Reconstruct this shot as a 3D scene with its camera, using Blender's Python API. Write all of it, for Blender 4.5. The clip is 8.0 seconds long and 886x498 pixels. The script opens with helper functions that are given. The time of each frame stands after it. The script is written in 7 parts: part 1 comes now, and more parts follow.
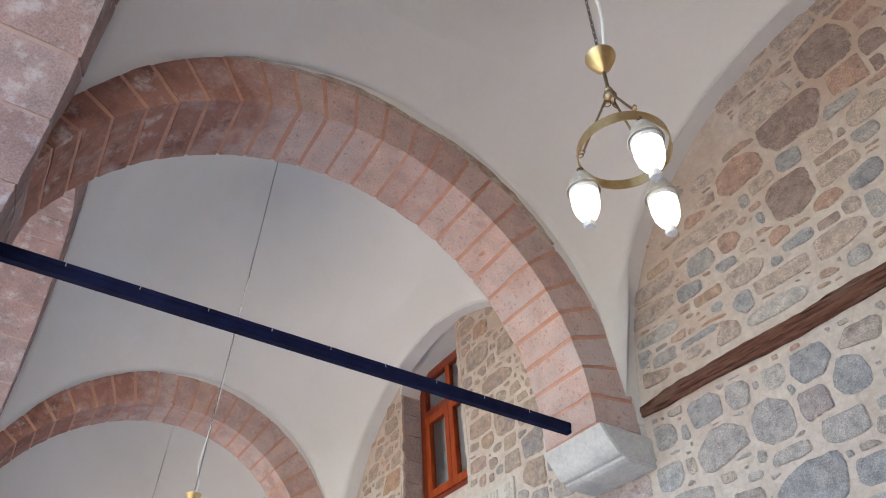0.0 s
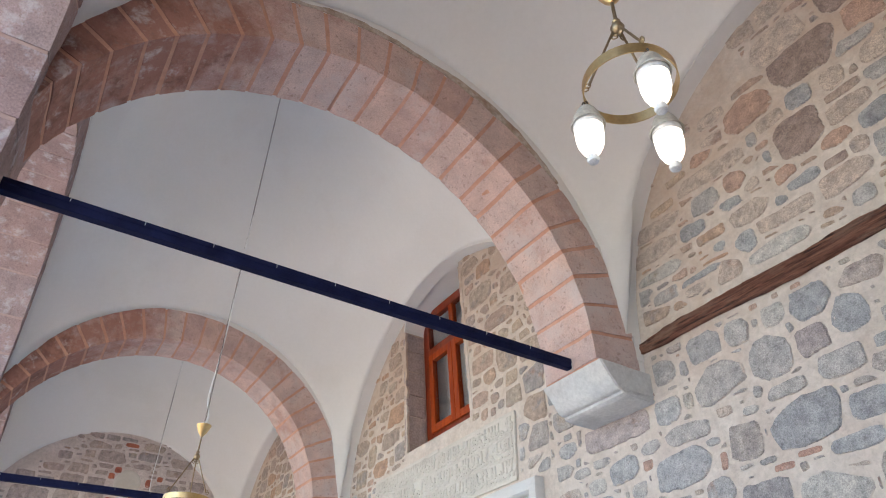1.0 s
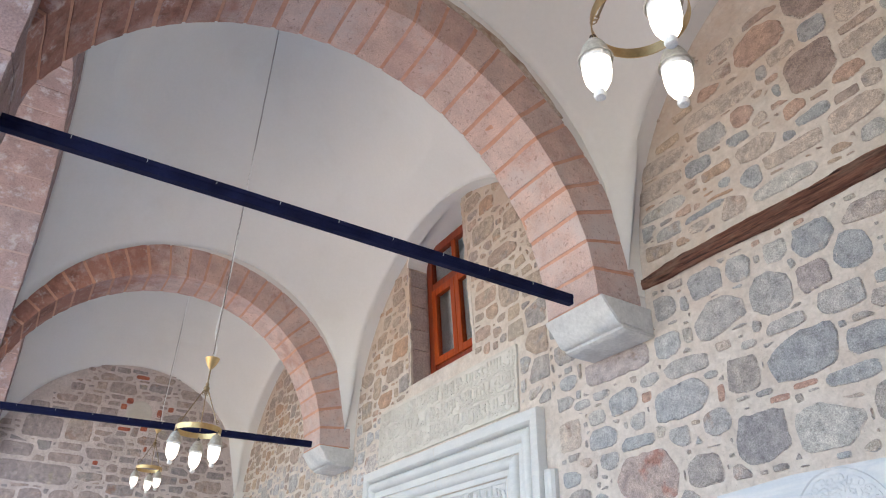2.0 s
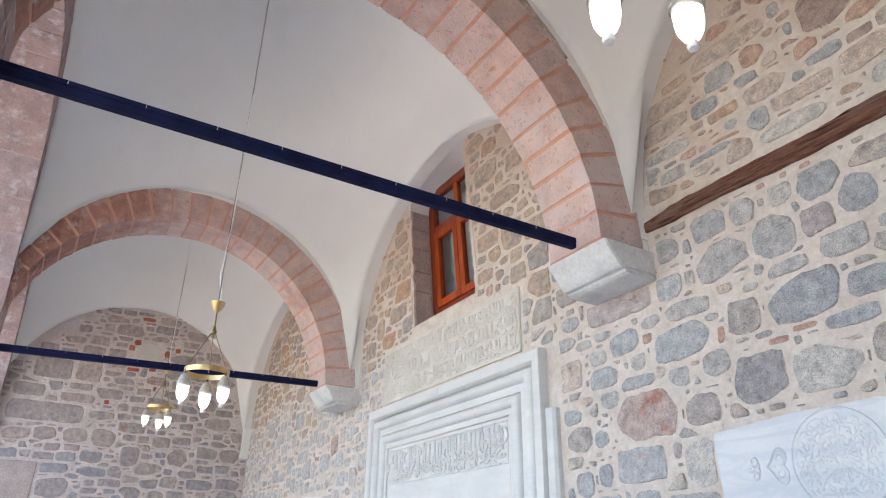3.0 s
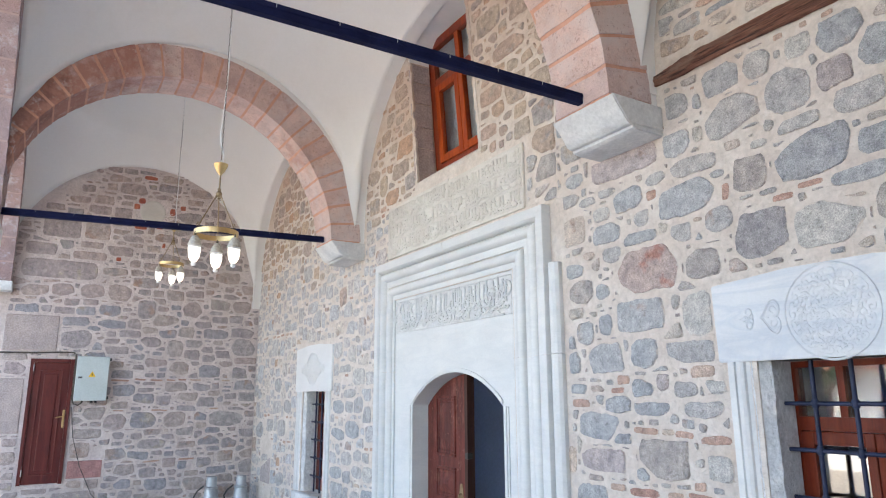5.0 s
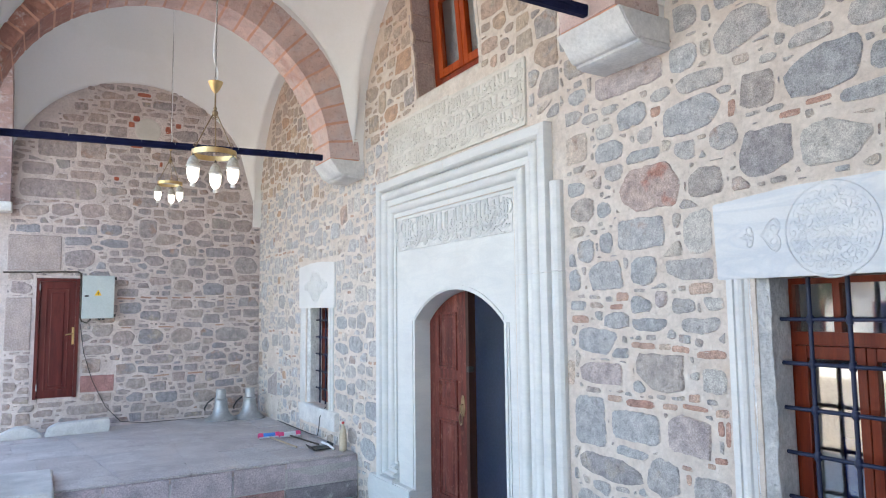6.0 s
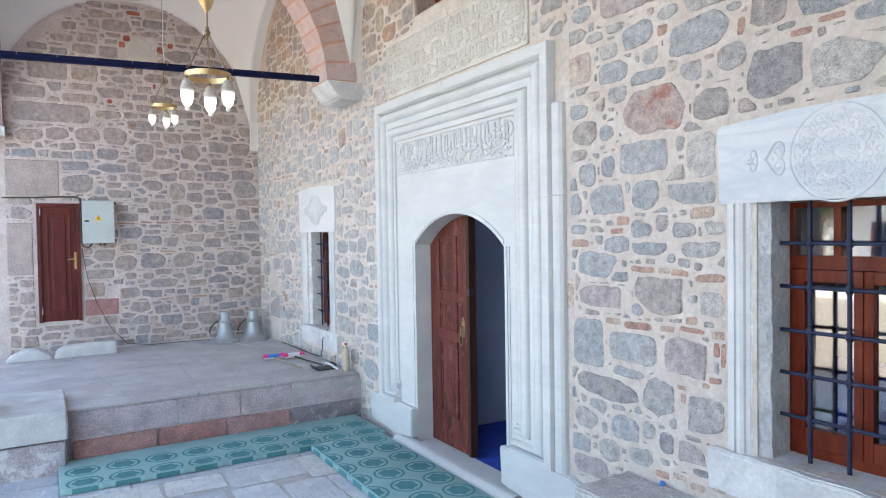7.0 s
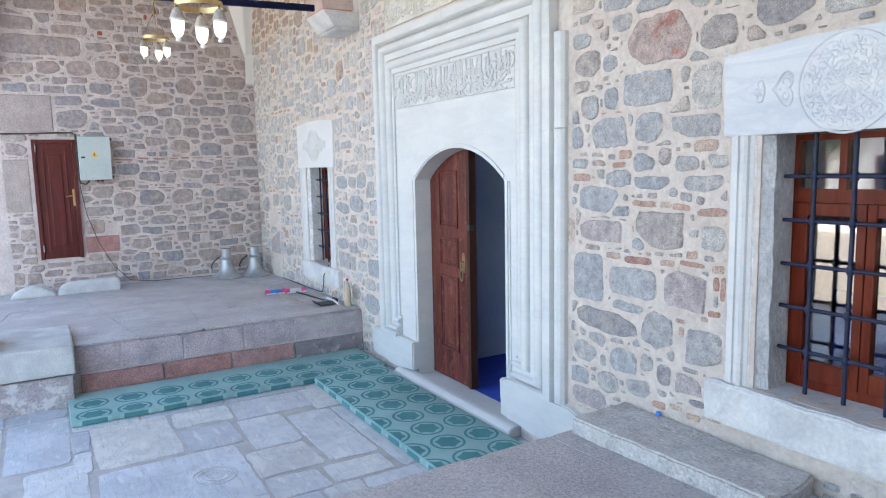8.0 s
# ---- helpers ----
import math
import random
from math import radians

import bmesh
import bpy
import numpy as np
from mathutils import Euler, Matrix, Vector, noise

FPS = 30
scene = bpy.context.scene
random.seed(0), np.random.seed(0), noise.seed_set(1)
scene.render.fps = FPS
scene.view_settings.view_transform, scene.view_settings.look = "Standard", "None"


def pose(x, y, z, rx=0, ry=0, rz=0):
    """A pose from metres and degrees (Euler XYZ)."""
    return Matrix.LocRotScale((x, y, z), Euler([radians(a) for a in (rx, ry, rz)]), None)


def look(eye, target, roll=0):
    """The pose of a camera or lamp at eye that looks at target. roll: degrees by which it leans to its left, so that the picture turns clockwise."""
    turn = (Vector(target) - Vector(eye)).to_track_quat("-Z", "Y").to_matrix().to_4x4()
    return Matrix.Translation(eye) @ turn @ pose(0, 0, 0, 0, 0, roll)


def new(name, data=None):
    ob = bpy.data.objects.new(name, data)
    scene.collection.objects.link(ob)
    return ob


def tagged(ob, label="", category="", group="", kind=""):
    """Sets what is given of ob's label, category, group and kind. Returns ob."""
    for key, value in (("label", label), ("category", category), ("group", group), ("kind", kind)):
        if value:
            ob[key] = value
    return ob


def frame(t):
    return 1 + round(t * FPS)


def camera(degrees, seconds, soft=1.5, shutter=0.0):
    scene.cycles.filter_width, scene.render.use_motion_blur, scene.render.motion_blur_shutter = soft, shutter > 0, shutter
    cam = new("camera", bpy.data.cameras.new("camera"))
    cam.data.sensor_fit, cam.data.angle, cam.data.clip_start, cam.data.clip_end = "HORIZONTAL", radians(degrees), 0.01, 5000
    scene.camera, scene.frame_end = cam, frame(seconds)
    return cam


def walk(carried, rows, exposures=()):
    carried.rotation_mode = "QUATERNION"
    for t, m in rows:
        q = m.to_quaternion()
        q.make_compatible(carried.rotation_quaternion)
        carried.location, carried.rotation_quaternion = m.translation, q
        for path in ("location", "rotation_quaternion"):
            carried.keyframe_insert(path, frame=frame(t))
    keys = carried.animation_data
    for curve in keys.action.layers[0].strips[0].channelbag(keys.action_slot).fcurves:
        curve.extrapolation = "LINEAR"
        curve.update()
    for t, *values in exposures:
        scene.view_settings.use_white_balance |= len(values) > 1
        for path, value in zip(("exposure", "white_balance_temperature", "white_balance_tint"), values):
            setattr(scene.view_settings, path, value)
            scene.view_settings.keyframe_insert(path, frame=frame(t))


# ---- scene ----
cam = camera(66.77, 8.0, soft=1.1)
PATH = [
    (0.0, (4.979, -2.965, 1.962), (1.736, -1.007, 5.225), 0.73),
    (0.5, (4.977, -2.960, 1.948), (1.614, -0.952, 5.056), 1.15),
    (1.0, (4.976, -2.958, 1.941), (1.490, -0.882, 4.863), 1.21),
    (1.5, (4.977, -2.961, 1.940), (1.376, -0.823, 4.672), 1.44),
    (2.0, (4.978, -2.967, 1.944), (1.264, -0.763, 4.464), 1.20),
    (3.5, (4.985, -2.995, 1.979), (1.010, -0.633, 3.880), 0.71),
    (4.0, (4.987, -3.006, 1.995), (0.926, -0.589, 3.626), 0.41),
    (4.5, (4.989, -3.017, 2.012), (0.857, -0.554, 3.376), 0.09),
    (6.0, (4.986, -3.039, 2.056), (0.709, -0.487, 2.502), -0.65),
    (6.5, (4.981, -3.040, 2.066), (0.690, -0.479, 2.226), -0.80),
    (7.0, (4.975, -3.038, 2.071), (0.680, -0.481, 1.942), -0.89),
    (7.5, (4.966, -3.031, 2.072), (0.680, -0.486, 1.685), -0.99),
    (8.0, (4.954, -3.018, 2.067), (0.682, -0.492, 1.461), -1.15),
]
EXPOSURES = [(0.0, 2.72, 7250, 10), (2.0, 2.81, 7250, 10), (4.5, 2.86, 7250, 10), (6.5, 2.90, 7250, 9), (8.0, 2.92, 7150, 9)]
walk(cam, [(t, look(e, g, r)) for t, e, g, r in PATH], EXPOSURES)

import collections

# ---- world, sun, exposure ----
world = bpy.data.worlds.new("sky_world")
scene.world = world
world.use_nodes = True
wn, wl = world.node_tree.nodes, world.node_tree.links
sky = wn.new("ShaderNodeTexSky")
sky.sky_type, sky.sun_disc = "NISHITA", False
SUN_EL, SUN_AZ = radians(58), radians(-42)
sky.sun_elevation, sky.sun_rotation = SUN_EL, SUN_AZ
wl.new(sky.outputs[0], wn["Background"].inputs[0])
wn["Background"].inputs[1].default_value = 0.15
sun_data = bpy.data.lights.new("sun", "SUN")
sun_data.energy, sun_data.angle, sun_data.color = 3.3, radians(0.5), (1.0, 0.95, 0.88)
sun = new("sun", sun_data)
sun_dir = Vector((math.sin(SUN_AZ) * math.cos(SUN_EL), math.cos(SUN_AZ) * math.cos(SUN_EL), math.sin(SUN_EL)))
sun.matrix_world = look(sun_dir * 40, (0, 0, 0))

# ---- materials ----


def make_mat(name, c1, c2, rough=0.8, metal=0.0, s1=3.0, s2=40.0, bump=0.15, grain=0.12, ramp=None, source="object", detail=6.0, stretch=(1, 1, 1), relief=0.02):
    """Two-scale procedural surface: broad blotches between c1 and c2, fine grain, relief; ramp: colours picked by a random value per piece."""
    m = bpy.data.materials.new(name)
    m.use_nodes = True
    n, l = m.node_tree.nodes, m.node_tree.links
    bsdf = n["Principled BSDF"]
    geo = n.new("ShaderNodeNewGeometry")
    mapping = n.new("ShaderNodeMapping")
    mapping.inputs["Scale"].default_value = stretch
    l.new(geo.outputs["Position"], mapping.inputs["Vector"])
    big = n.new("ShaderNodeTexNoise")
    big.inputs["Scale"].default_value, big.inputs["Detail"].default_value = s1, detail
    fine = n.new("ShaderNodeTexNoise")
    fine.inputs["Scale"].default_value, fine.inputs["Detail"].default_value = s2, 8.0
    fine.inputs["Roughness"].default_value = 0.7
    for t in (big, fine):
        l.new(mapping.outputs[0], t.inputs["Vector"])
    spread = n.new("ShaderNodeMapRange")
    spread.inputs["From Min"].default_value, spread.inputs["From Max"].default_value = 0.32, 0.68
    l.new(big.outputs["Fac"], spread.inputs["Value"])
    mix = n.new("ShaderNodeMix")
    mix.data_type = "RGBA"
    l.new(spread.outputs[0], mix.inputs["Factor"])
    mix.inputs["A"].default_value, mix.inputs["B"].default_value = (*c1, 1), (*c2, 1)
    colour = mix.outputs["Result"]
    if ramp:
        if source == "object":
            rnd = n.new("ShaderNodeObjectInfo").outputs["Random"]
        else:
            rnd = geo.outputs["Random Per Island"]
        cr = n.new("ShaderNodeValToRGB")
        els = cr.color_ramp.elements
        while len(els) < len(ramp):
            els.new(0.5)
        for i, (e, c) in enumerate(zip(els, ramp)):
            e.position, e.color = i / (len(ramp) - 1), (*c, 1)
        l.new(rnd, cr.inputs[0])
        mul = n.new("ShaderNodeMix")
        mul.data_type, mul.blend_type = "RGBA", "MULTIPLY"
        mul.inputs["Factor"].default_value = 1.0
        l.new(cr.outputs[0], mul.inputs["A"])
        l.new(colour, mul.inputs["B"])
        colour = mul.outputs["Result"]
    g = n.new("ShaderNodeMapRange")
    g.inputs["From Min"].default_value, g.inputs["From Max"].default_value = 0.3, 0.7
    g.inputs["To Min"].default_value, g.inputs["To Max"].default_value = 1 - grain, 1 + grain
    l.new(fine.outputs["Fac"], g.inputs["Value"])
    gm = n.new("ShaderNodeVectorMath")
    gm.operation = "SCALE"
    l.new(colour, gm.inputs[0])
    l.new(g.outputs[0], gm.inputs["Scale"])
    l.new(gm.outputs[0], bsdf.inputs["Base Color"])
    bsdf.inputs["Roughness"].default_value, bsdf.inputs["Metallic"].default_value = rough, metal
    if bump:
        b = n.new("ShaderNodeBump")
        b.inputs["Strength"].default_value, b.inputs["Distance"].default_value = bump, relief
        add = n.new("ShaderNodeMath")
        add.operation = "MULTIPLY_ADD"
        l.new(fine.outputs["Fac"], add.inputs[0])
        add.inputs[1].default_value = 0.5
        l.new(big.outputs["Fac"], add.inputs[2])
        l.new(add.outputs[0], b.inputs["Height"])
        l.new(b.outputs[0], bsdf.inputs["Normal"])
    return m


def piece_mat(name, tones, alt, source, s_alt=5.0, alt_at=0.56, haze=0.35, lime_tones=((0.57, 0.49, 0.425), (0.68, 0.61, 0.55))):
    """Stone or brick bedded in mortar: a tone per piece, drifting to other tones, pits and speckle; mortar smeared over the rim of the piece."""
    m = bpy.data.materials.new(name)
    m.use_nodes = True
    n, l = m.node_tree.nodes, m.node_tree.links
    bsdf = n["Principled BSDF"]
    geo = n.new("ShaderNodeNewGeometry")
    rnd = n.new("ShaderNodeObjectInfo").outputs["Random"] if source == "object" else geo.outputs["Random Per Island"]

    def tex(scale, detail=5.0, rough=0.6):
        t = n.new("ShaderNodeTexNoise")
        t.inputs["Scale"].default_value, t.inputs["Detail"].default_value, t.inputs["Roughness"].default_value = scale, detail, rough
        l.new(geo.outputs["Position"], t.inputs["Vector"])
        return t.outputs["Fac"]

    def span(v, a, b, c=0.0, d=1.0):
        t = n.new("ShaderNodeMapRange")
        for key, val in zip(("From Min", "From Max", "To Min", "To Max"), (a, b, c, d)):
            t.inputs[key].default_value = val
        l.new(v, t.inputs["Value"])
        return t.outputs[0]

    def calc(op, a, b):
        t = n.new("ShaderNodeMath")
        t.operation = op
        for k, v in enumerate((a, b)):
            if isinstance(v, (int, float)):
                t.inputs[k].default_value = v
            else:
                l.new(v, t.inputs[k])
        return t.outputs[0]

    def ramp(v, cols):
        t = n.new("ShaderNodeValToRGB")
        t.color_ramp.interpolation = "LINEAR"
        els = t.color_ramp.elements
        while len(els) < len(cols):
            els.new(0.5)
        for k, (e, c) in enumerate(zip(els, cols)):
            e.position, e.color = k / (len(cols) - 1), (*c, 1)
        l.new(v, t.inputs[0])
        return t.outputs[0]

    def blend(f, a, b, kind="MIX"):
        t = n.new("ShaderNodeMix")
        t.data_type, t.blend_type = "RGBA", kind
        for key, v in (("Factor", f), ("A", a), ("B", b)):
            if isinstance(v, (int, float)):
                t.inputs[key].default_value = v
            elif isinstance(v, tuple):
                t.inputs[key].default_value = (*v, 1)
            else:
                l.new(v, t.inputs[key])
        return t.outputs["Result"]

    tone = ramp(rnd, tones)
    second = ramp(calc("FRACT", calc("MULTIPLY", rnd, 7.31), 0.0), alt)
    mid = tex(s_alt, 4.0)
    col = blend(span(mid, alt_at, alt_at + 0.10), tone, second)
    col = blend(1.0, col, blend(span(tex(16.0, 6.0, 0.65), 0.3, 0.7), (0.70, 0.70, 0.72), (1.33, 1.31, 1.28)), "MULTIPLY")
    fine = tex(150.0, 6.0, 0.75)
    col = blend(1.0, col, blend(span(fine, 0.34, 0.66), (0.60, 0.60, 0.61), (1.40, 1.395, 1.385)), "MULTIPLY")
    pits = tex(42.0, 3.0, 0.55)
    col = blend(span(pits, 0.44, 0.30), col, blend(1.0, col, (0.74, 0.73, 0.73), "MULTIPLY"))
    lime = blend(span(tex(3.0), 0.35, 0.65), *lime_tones)
    col = blend(span(tex(9.0, 7.0, 0.7), 0.60, 0.72, 0.0, haze), col, lime)
    col = blend(span(tex(60.0, 6.0, 0.7), 0.62, 0.70, 0.0, 0.14), col, lime)
    rim = n.new("ShaderNodeAttribute")
    rim.attribute_name = "rim"
    ragged_edge = calc("ADD", rim.outputs["Fac"], calc("MULTIPLY", calc("SUBTRACT", tex(24.0, 8.0, 0.75), 0.5), 3.4))
    smear = span(ragged_edge, 0.33, 0.05)
    col = blend(smear, col, lime)
    l.new(col, bsdf.inputs["Base Color"])
    bsdf.inputs["Roughness"].default_value = 0.9
    b = n.new("ShaderNodeBump")
    b.inputs["Strength"].default_value, b.inputs["Distance"].default_value = 0.8, 0.018
    l.new(calc("ADD", calc("MULTIPLY", fine, 0.4), calc("ADD", calc("ADD", tex(22.0, 4.0), calc("MULTIPLY", tex(9.0, 3.0), 1.2)), calc("MULTIPLY", pits, 0.25))), b.inputs["Height"])
    l.new(b.outputs[0], bsdf.inputs["Normal"])
    return m


STONE_TONES = [(0.334, 0.349, 0.368), (0.420, 0.398, 0.378), (0.350, 0.317, 0.299), (0.405, 0.411, 0.414), (0.422, 0.355, 0.324), (0.366, 0.375, 0.384), (0.484, 0.431, 0.371), (0.342, 0.341, 0.352), (0.444, 0.378, 0.341), (0.379, 0.358, 0.349)]
PALE_TONES = [(0.458, 0.458, 0.463), (0.508, 0.486, 0.464), (0.417, 0.402, 0.396), (0.481, 0.486, 0.497), (0.512, 0.458, 0.426), (0.441, 0.452, 0.469), (0.559, 0.504, 0.443)]
UPPER_TONES = [(0.464, 0.304, 0.214), (0.444, 0.339, 0.266), (0.377, 0.312, 0.273), (0.495, 0.354, 0.283), (0.340, 0.315, 0.309), (0.464, 0.339, 0.275), (0.419, 0.352, 0.293), (0.516, 0.394, 0.296)]
END_TONES = [(0.330, 0.305, 0.318), (0.379, 0.323, 0.319), (0.297, 0.297, 0.326), (0.413, 0.335, 0.320), (0.336, 0.334, 0.364), (0.439, 0.370, 0.338), (0.334, 0.290, 0.292)]
ALT = [(0.383, 0.258, 0.207), (0.373, 0.279, 0.239), (0.320, 0.305, 0.310), (0.424, 0.362, 0.295), (0.290, 0.264, 0.267)]
BRICK_TONES = [(0.422, 0.246, 0.194), (0.497, 0.363, 0.291), (0.379, 0.221, 0.179), (0.552, 0.455, 0.372), (0.446, 0.281, 0.220)]
stone, stone_joined = (piece_mat("rubble_stone", STONE_TONES, ALT, k) for k in ("object", "island"))
upper_stone, upper_stone_joined = (piece_mat("tan_rubble_stone", UPPER_TONES, ALT, k, haze=0.5, lime_tones=((0.56, 0.455, 0.375), (0.67, 0.575, 0.50))) for k in ("object", "island"))
END_LIME = ((0.53, 0.455, 0.43), (0.65, 0.575, 0.55))
end_stone, end_stone_joined = (piece_mat("end_wall_stone", END_TONES, ALT, k, lime_tones=END_LIME) for k in ("object", "island"))
brick_piece, brick_piece_joined = (piece_mat("old_brick_piece", BRICK_TONES, [(0.50, 0.40, 0.33), (0.36, 0.16, 0.12)], k, 14.0, 0.60, 0.5) for k in ("object", "island"))
pale_stone, pale_stone_joined = (piece_mat("pale_rubble_stone", PALE_TONES, ALT, k) for k in ("object", "island"))
END_UPPER = [(0.43, 0.345, 0.32), (0.37, 0.31, 0.30), (0.46, 0.375, 0.335), (0.33, 0.30, 0.305), (0.40, 0.325, 0.31)]
end_upper, end_upper_joined = (piece_mat("mauve_gable_stone", END_UPPER, ALT, k, lime_tones=END_LIME) for k in ("object", "island"))
red_brick, red_brick_joined = (piece_mat("red_gable_brick", [(0.38, 0.10, 0.06), (0.45, 0.16, 0.10), (0.34, 0.09, 0.06)], [(0.42, 0.20, 0.14), (0.30, 0.08, 0.06)], k, 14.0, 0.60, 0.2, lime_tones=END_LIME) for k in ("object", "island"))
TONED = {}
for key, name, tones in (("b", "blue_grey_stone", [(0.352, 0.362, 0.376), (0.410, 0.413, 0.419), (0.330, 0.336, 0.351), (0.385, 0.391, 0.396)]), ("g", "grey_stone", [(0.408, 0.395, 0.388), (0.460, 0.440, 0.422), (0.377, 0.367, 0.366), (0.429, 0.405, 0.388)]),
                         ("k", "brown_grey_stone", [(0.360, 0.323, 0.305), (0.403, 0.363, 0.337), (0.338, 0.308, 0.297)]), ("d", "dark_stone", [(0.282, 0.270, 0.280), (0.320, 0.302, 0.306)]),
                         ("p", "mauve_stone_piece", [(0.427, 0.371, 0.364), (0.391, 0.343, 0.338)]), ("r", "reddish_stone", [(0.433, 0.344, 0.314), (0.415, 0.328, 0.303)]),
                         ("w", "tan_stone", [(0.523, 0.433, 0.372), (0.477, 0.400, 0.348), (0.544, 0.467, 0.405)]), ("o", "orange_brown_stone", [(0.488, 0.332, 0.258), (0.457, 0.317, 0.259)]), ("c", "pale_grey_stone", [(0.473, 0.461, 0.439), (0.496, 0.473, 0.441)]), ("h", "brown_mauve_stone", [(0.345, 0.262, 0.232), (0.310, 0.240, 0.215), (0.370, 0.290, 0.250)])):
    TONED[key] = piece_mat(name, tones, [(0.40, 0.20, 0.16), (0.36, 0.21, 0.18)] if key == "r" else ALT, "object", alt_at=0.52 if key == "r" else 0.60)
end_mortar = make_mat("pinkish_mortar", (0.56, 0.48, 0.455), (0.68, 0.60, 0.575), 0.95, s1=5.0, s2=26, bump=1.0, grain=0.14, detail=9.0, relief=0.035)
roof_tile = make_mat("red_roof_tile", (0.36, 0.15, 0.10), (0.45, 0.22, 0.15), 0.9, s1=3, s2=30, bump=0.2)
mortar = make_mat("cream_mortar", (0.585, 0.505, 0.445), (0.70, 0.63, 0.57), 0.95, s1=5.0, s2=26, bump=1.0, grain=0.14, detail=9.0, relief=0.035)
plaster = make_mat("white_plaster", (0.765, 0.75, 0.725), (0.815, 0.80, 0.78), 0.9, s1=0.9, s2=30, bump=0.05, grain=0.02)
rib_stone = make_mat("pink_ashlar", (0.85, 0.85, 0.85), (1.15, 1.12, 1.1), 0.9, s1=6, s2=110, bump=0.35, grain=0.22,
                     ramp=[(0.55, 0.390, 0.350), (0.59, 0.440, 0.400), (0.52, 0.360, 0.325), (0.58, 0.400, 0.340), (0.58, 0.445, 0.410), (0.54, 0.395, 0.365)])
arcade_stone = make_mat("mauve_ashlar", (0.8, 0.8, 0.82), (1.2, 1.16, 1.14), 0.9, s1=6, s2=110, bump=0.4, grain=0.3,
                        ramp=[(0.33, 0.235, 0.23), (0.36, 0.262, 0.258), (0.30, 0.212, 0.21), (0.35, 0.272, 0.275)])
arcade_joint = make_mat("dull_pink_joint_mortar", (0.40, 0.275, 0.25), (0.47, 0.345, 0.32), 0.95, s1=8, s2=40, bump=0.5)
rib_joint = make_mat("orange_joint_mortar", (0.53, 0.270, 0.188), (0.60, 0.345, 0.255), 0.95, s1=8, s2=40, bump=0.5)
red_stone = make_mat("red_step_stone", (0.8, 0.8, 0.8), (1.2, 1.15, 1.15), 0.9, s1=8, s2=70, bump=1.0, relief=0.03, grain=0.45,
                     ramp=[(0.45, 0.25, 0.235), (0.42, 0.22, 0.205), (0.46, 0.30, 0.29)])
mauve_stone = make_mat("mauve_step_stone", (0.8, 0.8, 0.8), (1.2, 1.15, 1.15), 0.9, s1=6, s2=70, bump=1.0, relief=0.03, grain=0.4,
                       ramp=[(0.47, 0.410, 0.445), (0.50, 0.425, 0.450), (0.52, 0.460, 0.490)])


def vein_marble(name, c1, c2, vein, dirt, rough, scale=2.2, tilt=35.0, amount=0.6, dirt_at=0.62, ramp=None):
    """Marble: cloudy white, soft grey veins on a slant, warm dirt in patches."""
    m = make_mat(name, c1, c2, rough, s1=2.0, s2=55, bump=0.10, grain=0.045, stretch=(1, 1, 1.6), ramp=ramp)
    n, l = m.node_tree.nodes, m.node_tree.links
    bsdf = n["Principled BSDF"]
    base = bsdf.inputs["Base Color"].links[0].from_socket
    geo = n.new("ShaderNodeNewGeometry")
    mp = n.new("ShaderNodeMapping")
    mp.inputs["Rotation"].default_value = (radians(tilt * 0.7), radians(tilt), radians(tilt * 0.6))
    mp.inputs["Scale"].default_value = (1.0, 1.0, 4.5)
    l.new(geo.outputs["Position"], mp.inputs["Vector"])
    vt = n.new("ShaderNodeTexNoise")
    vt.inputs["Scale"].default_value, vt.inputs["Detail"].default_value, vt.inputs["Distortion"].default_value = scale, 7.0, 0.9
    l.new(mp.outputs[0], vt.inputs["Vector"])
    cr = n.new("ShaderNodeValToRGB")
    els = cr.color_ramp.elements
    els[0].position, els[0].color = 0.40, (0, 0, 0, 1)
    els[1].position, els[1].color = 0.50, (amount, amount, amount, 1)
    e = els.new(0.56)
    e.color = (amount * 0.25, amount * 0.25, amount * 0.25, 1)
    e = els.new(0.68)
    e.color = (0, 0, 0, 1)
    l.new(vt.outputs["Fac"], cr.inputs[0])
    mx = n.new("ShaderNodeMix")
    mx.data_type, mx.blend_type = "RGBA", "MULTIPLY"
    l.new(cr.outputs[0], mx.inputs["Factor"])
    l.new(base, mx.inputs["A"])
    mx.inputs["B"].default_value = (*vein, 1)
    dt = n.new("ShaderNodeTexNoise")
    dt.inputs["Scale"].default_value, dt.inputs["Detail"].default_value, dt.inputs["Roughness"].default_value = 3.4, 9.0, 0.72
    l.new(geo.outputs["Position"], dt.inputs["Vector"])
    mr = n.new("ShaderNodeMapRange")
    mr.inputs["From Min"].default_value, mr.inputs["From Max"].default_value, mr.inputs["To Max"].default_value = dirt_at, dirt_at + 0.16, 0.55
    l.new(dt.outputs["Fac"], mr.inputs["Value"])
    md = n.new("ShaderNodeMix")
    md.data_type = "RGBA"
    l.new(mr.outputs[0], md.inputs["Factor"])
    l.new(mx.outputs["Result"], md.inputs["A"])
    md.inputs["B"].default_value = (*dirt, 1)
    l.new(md.outputs["Result"], bsdf.inputs["Base Color"])
    return m


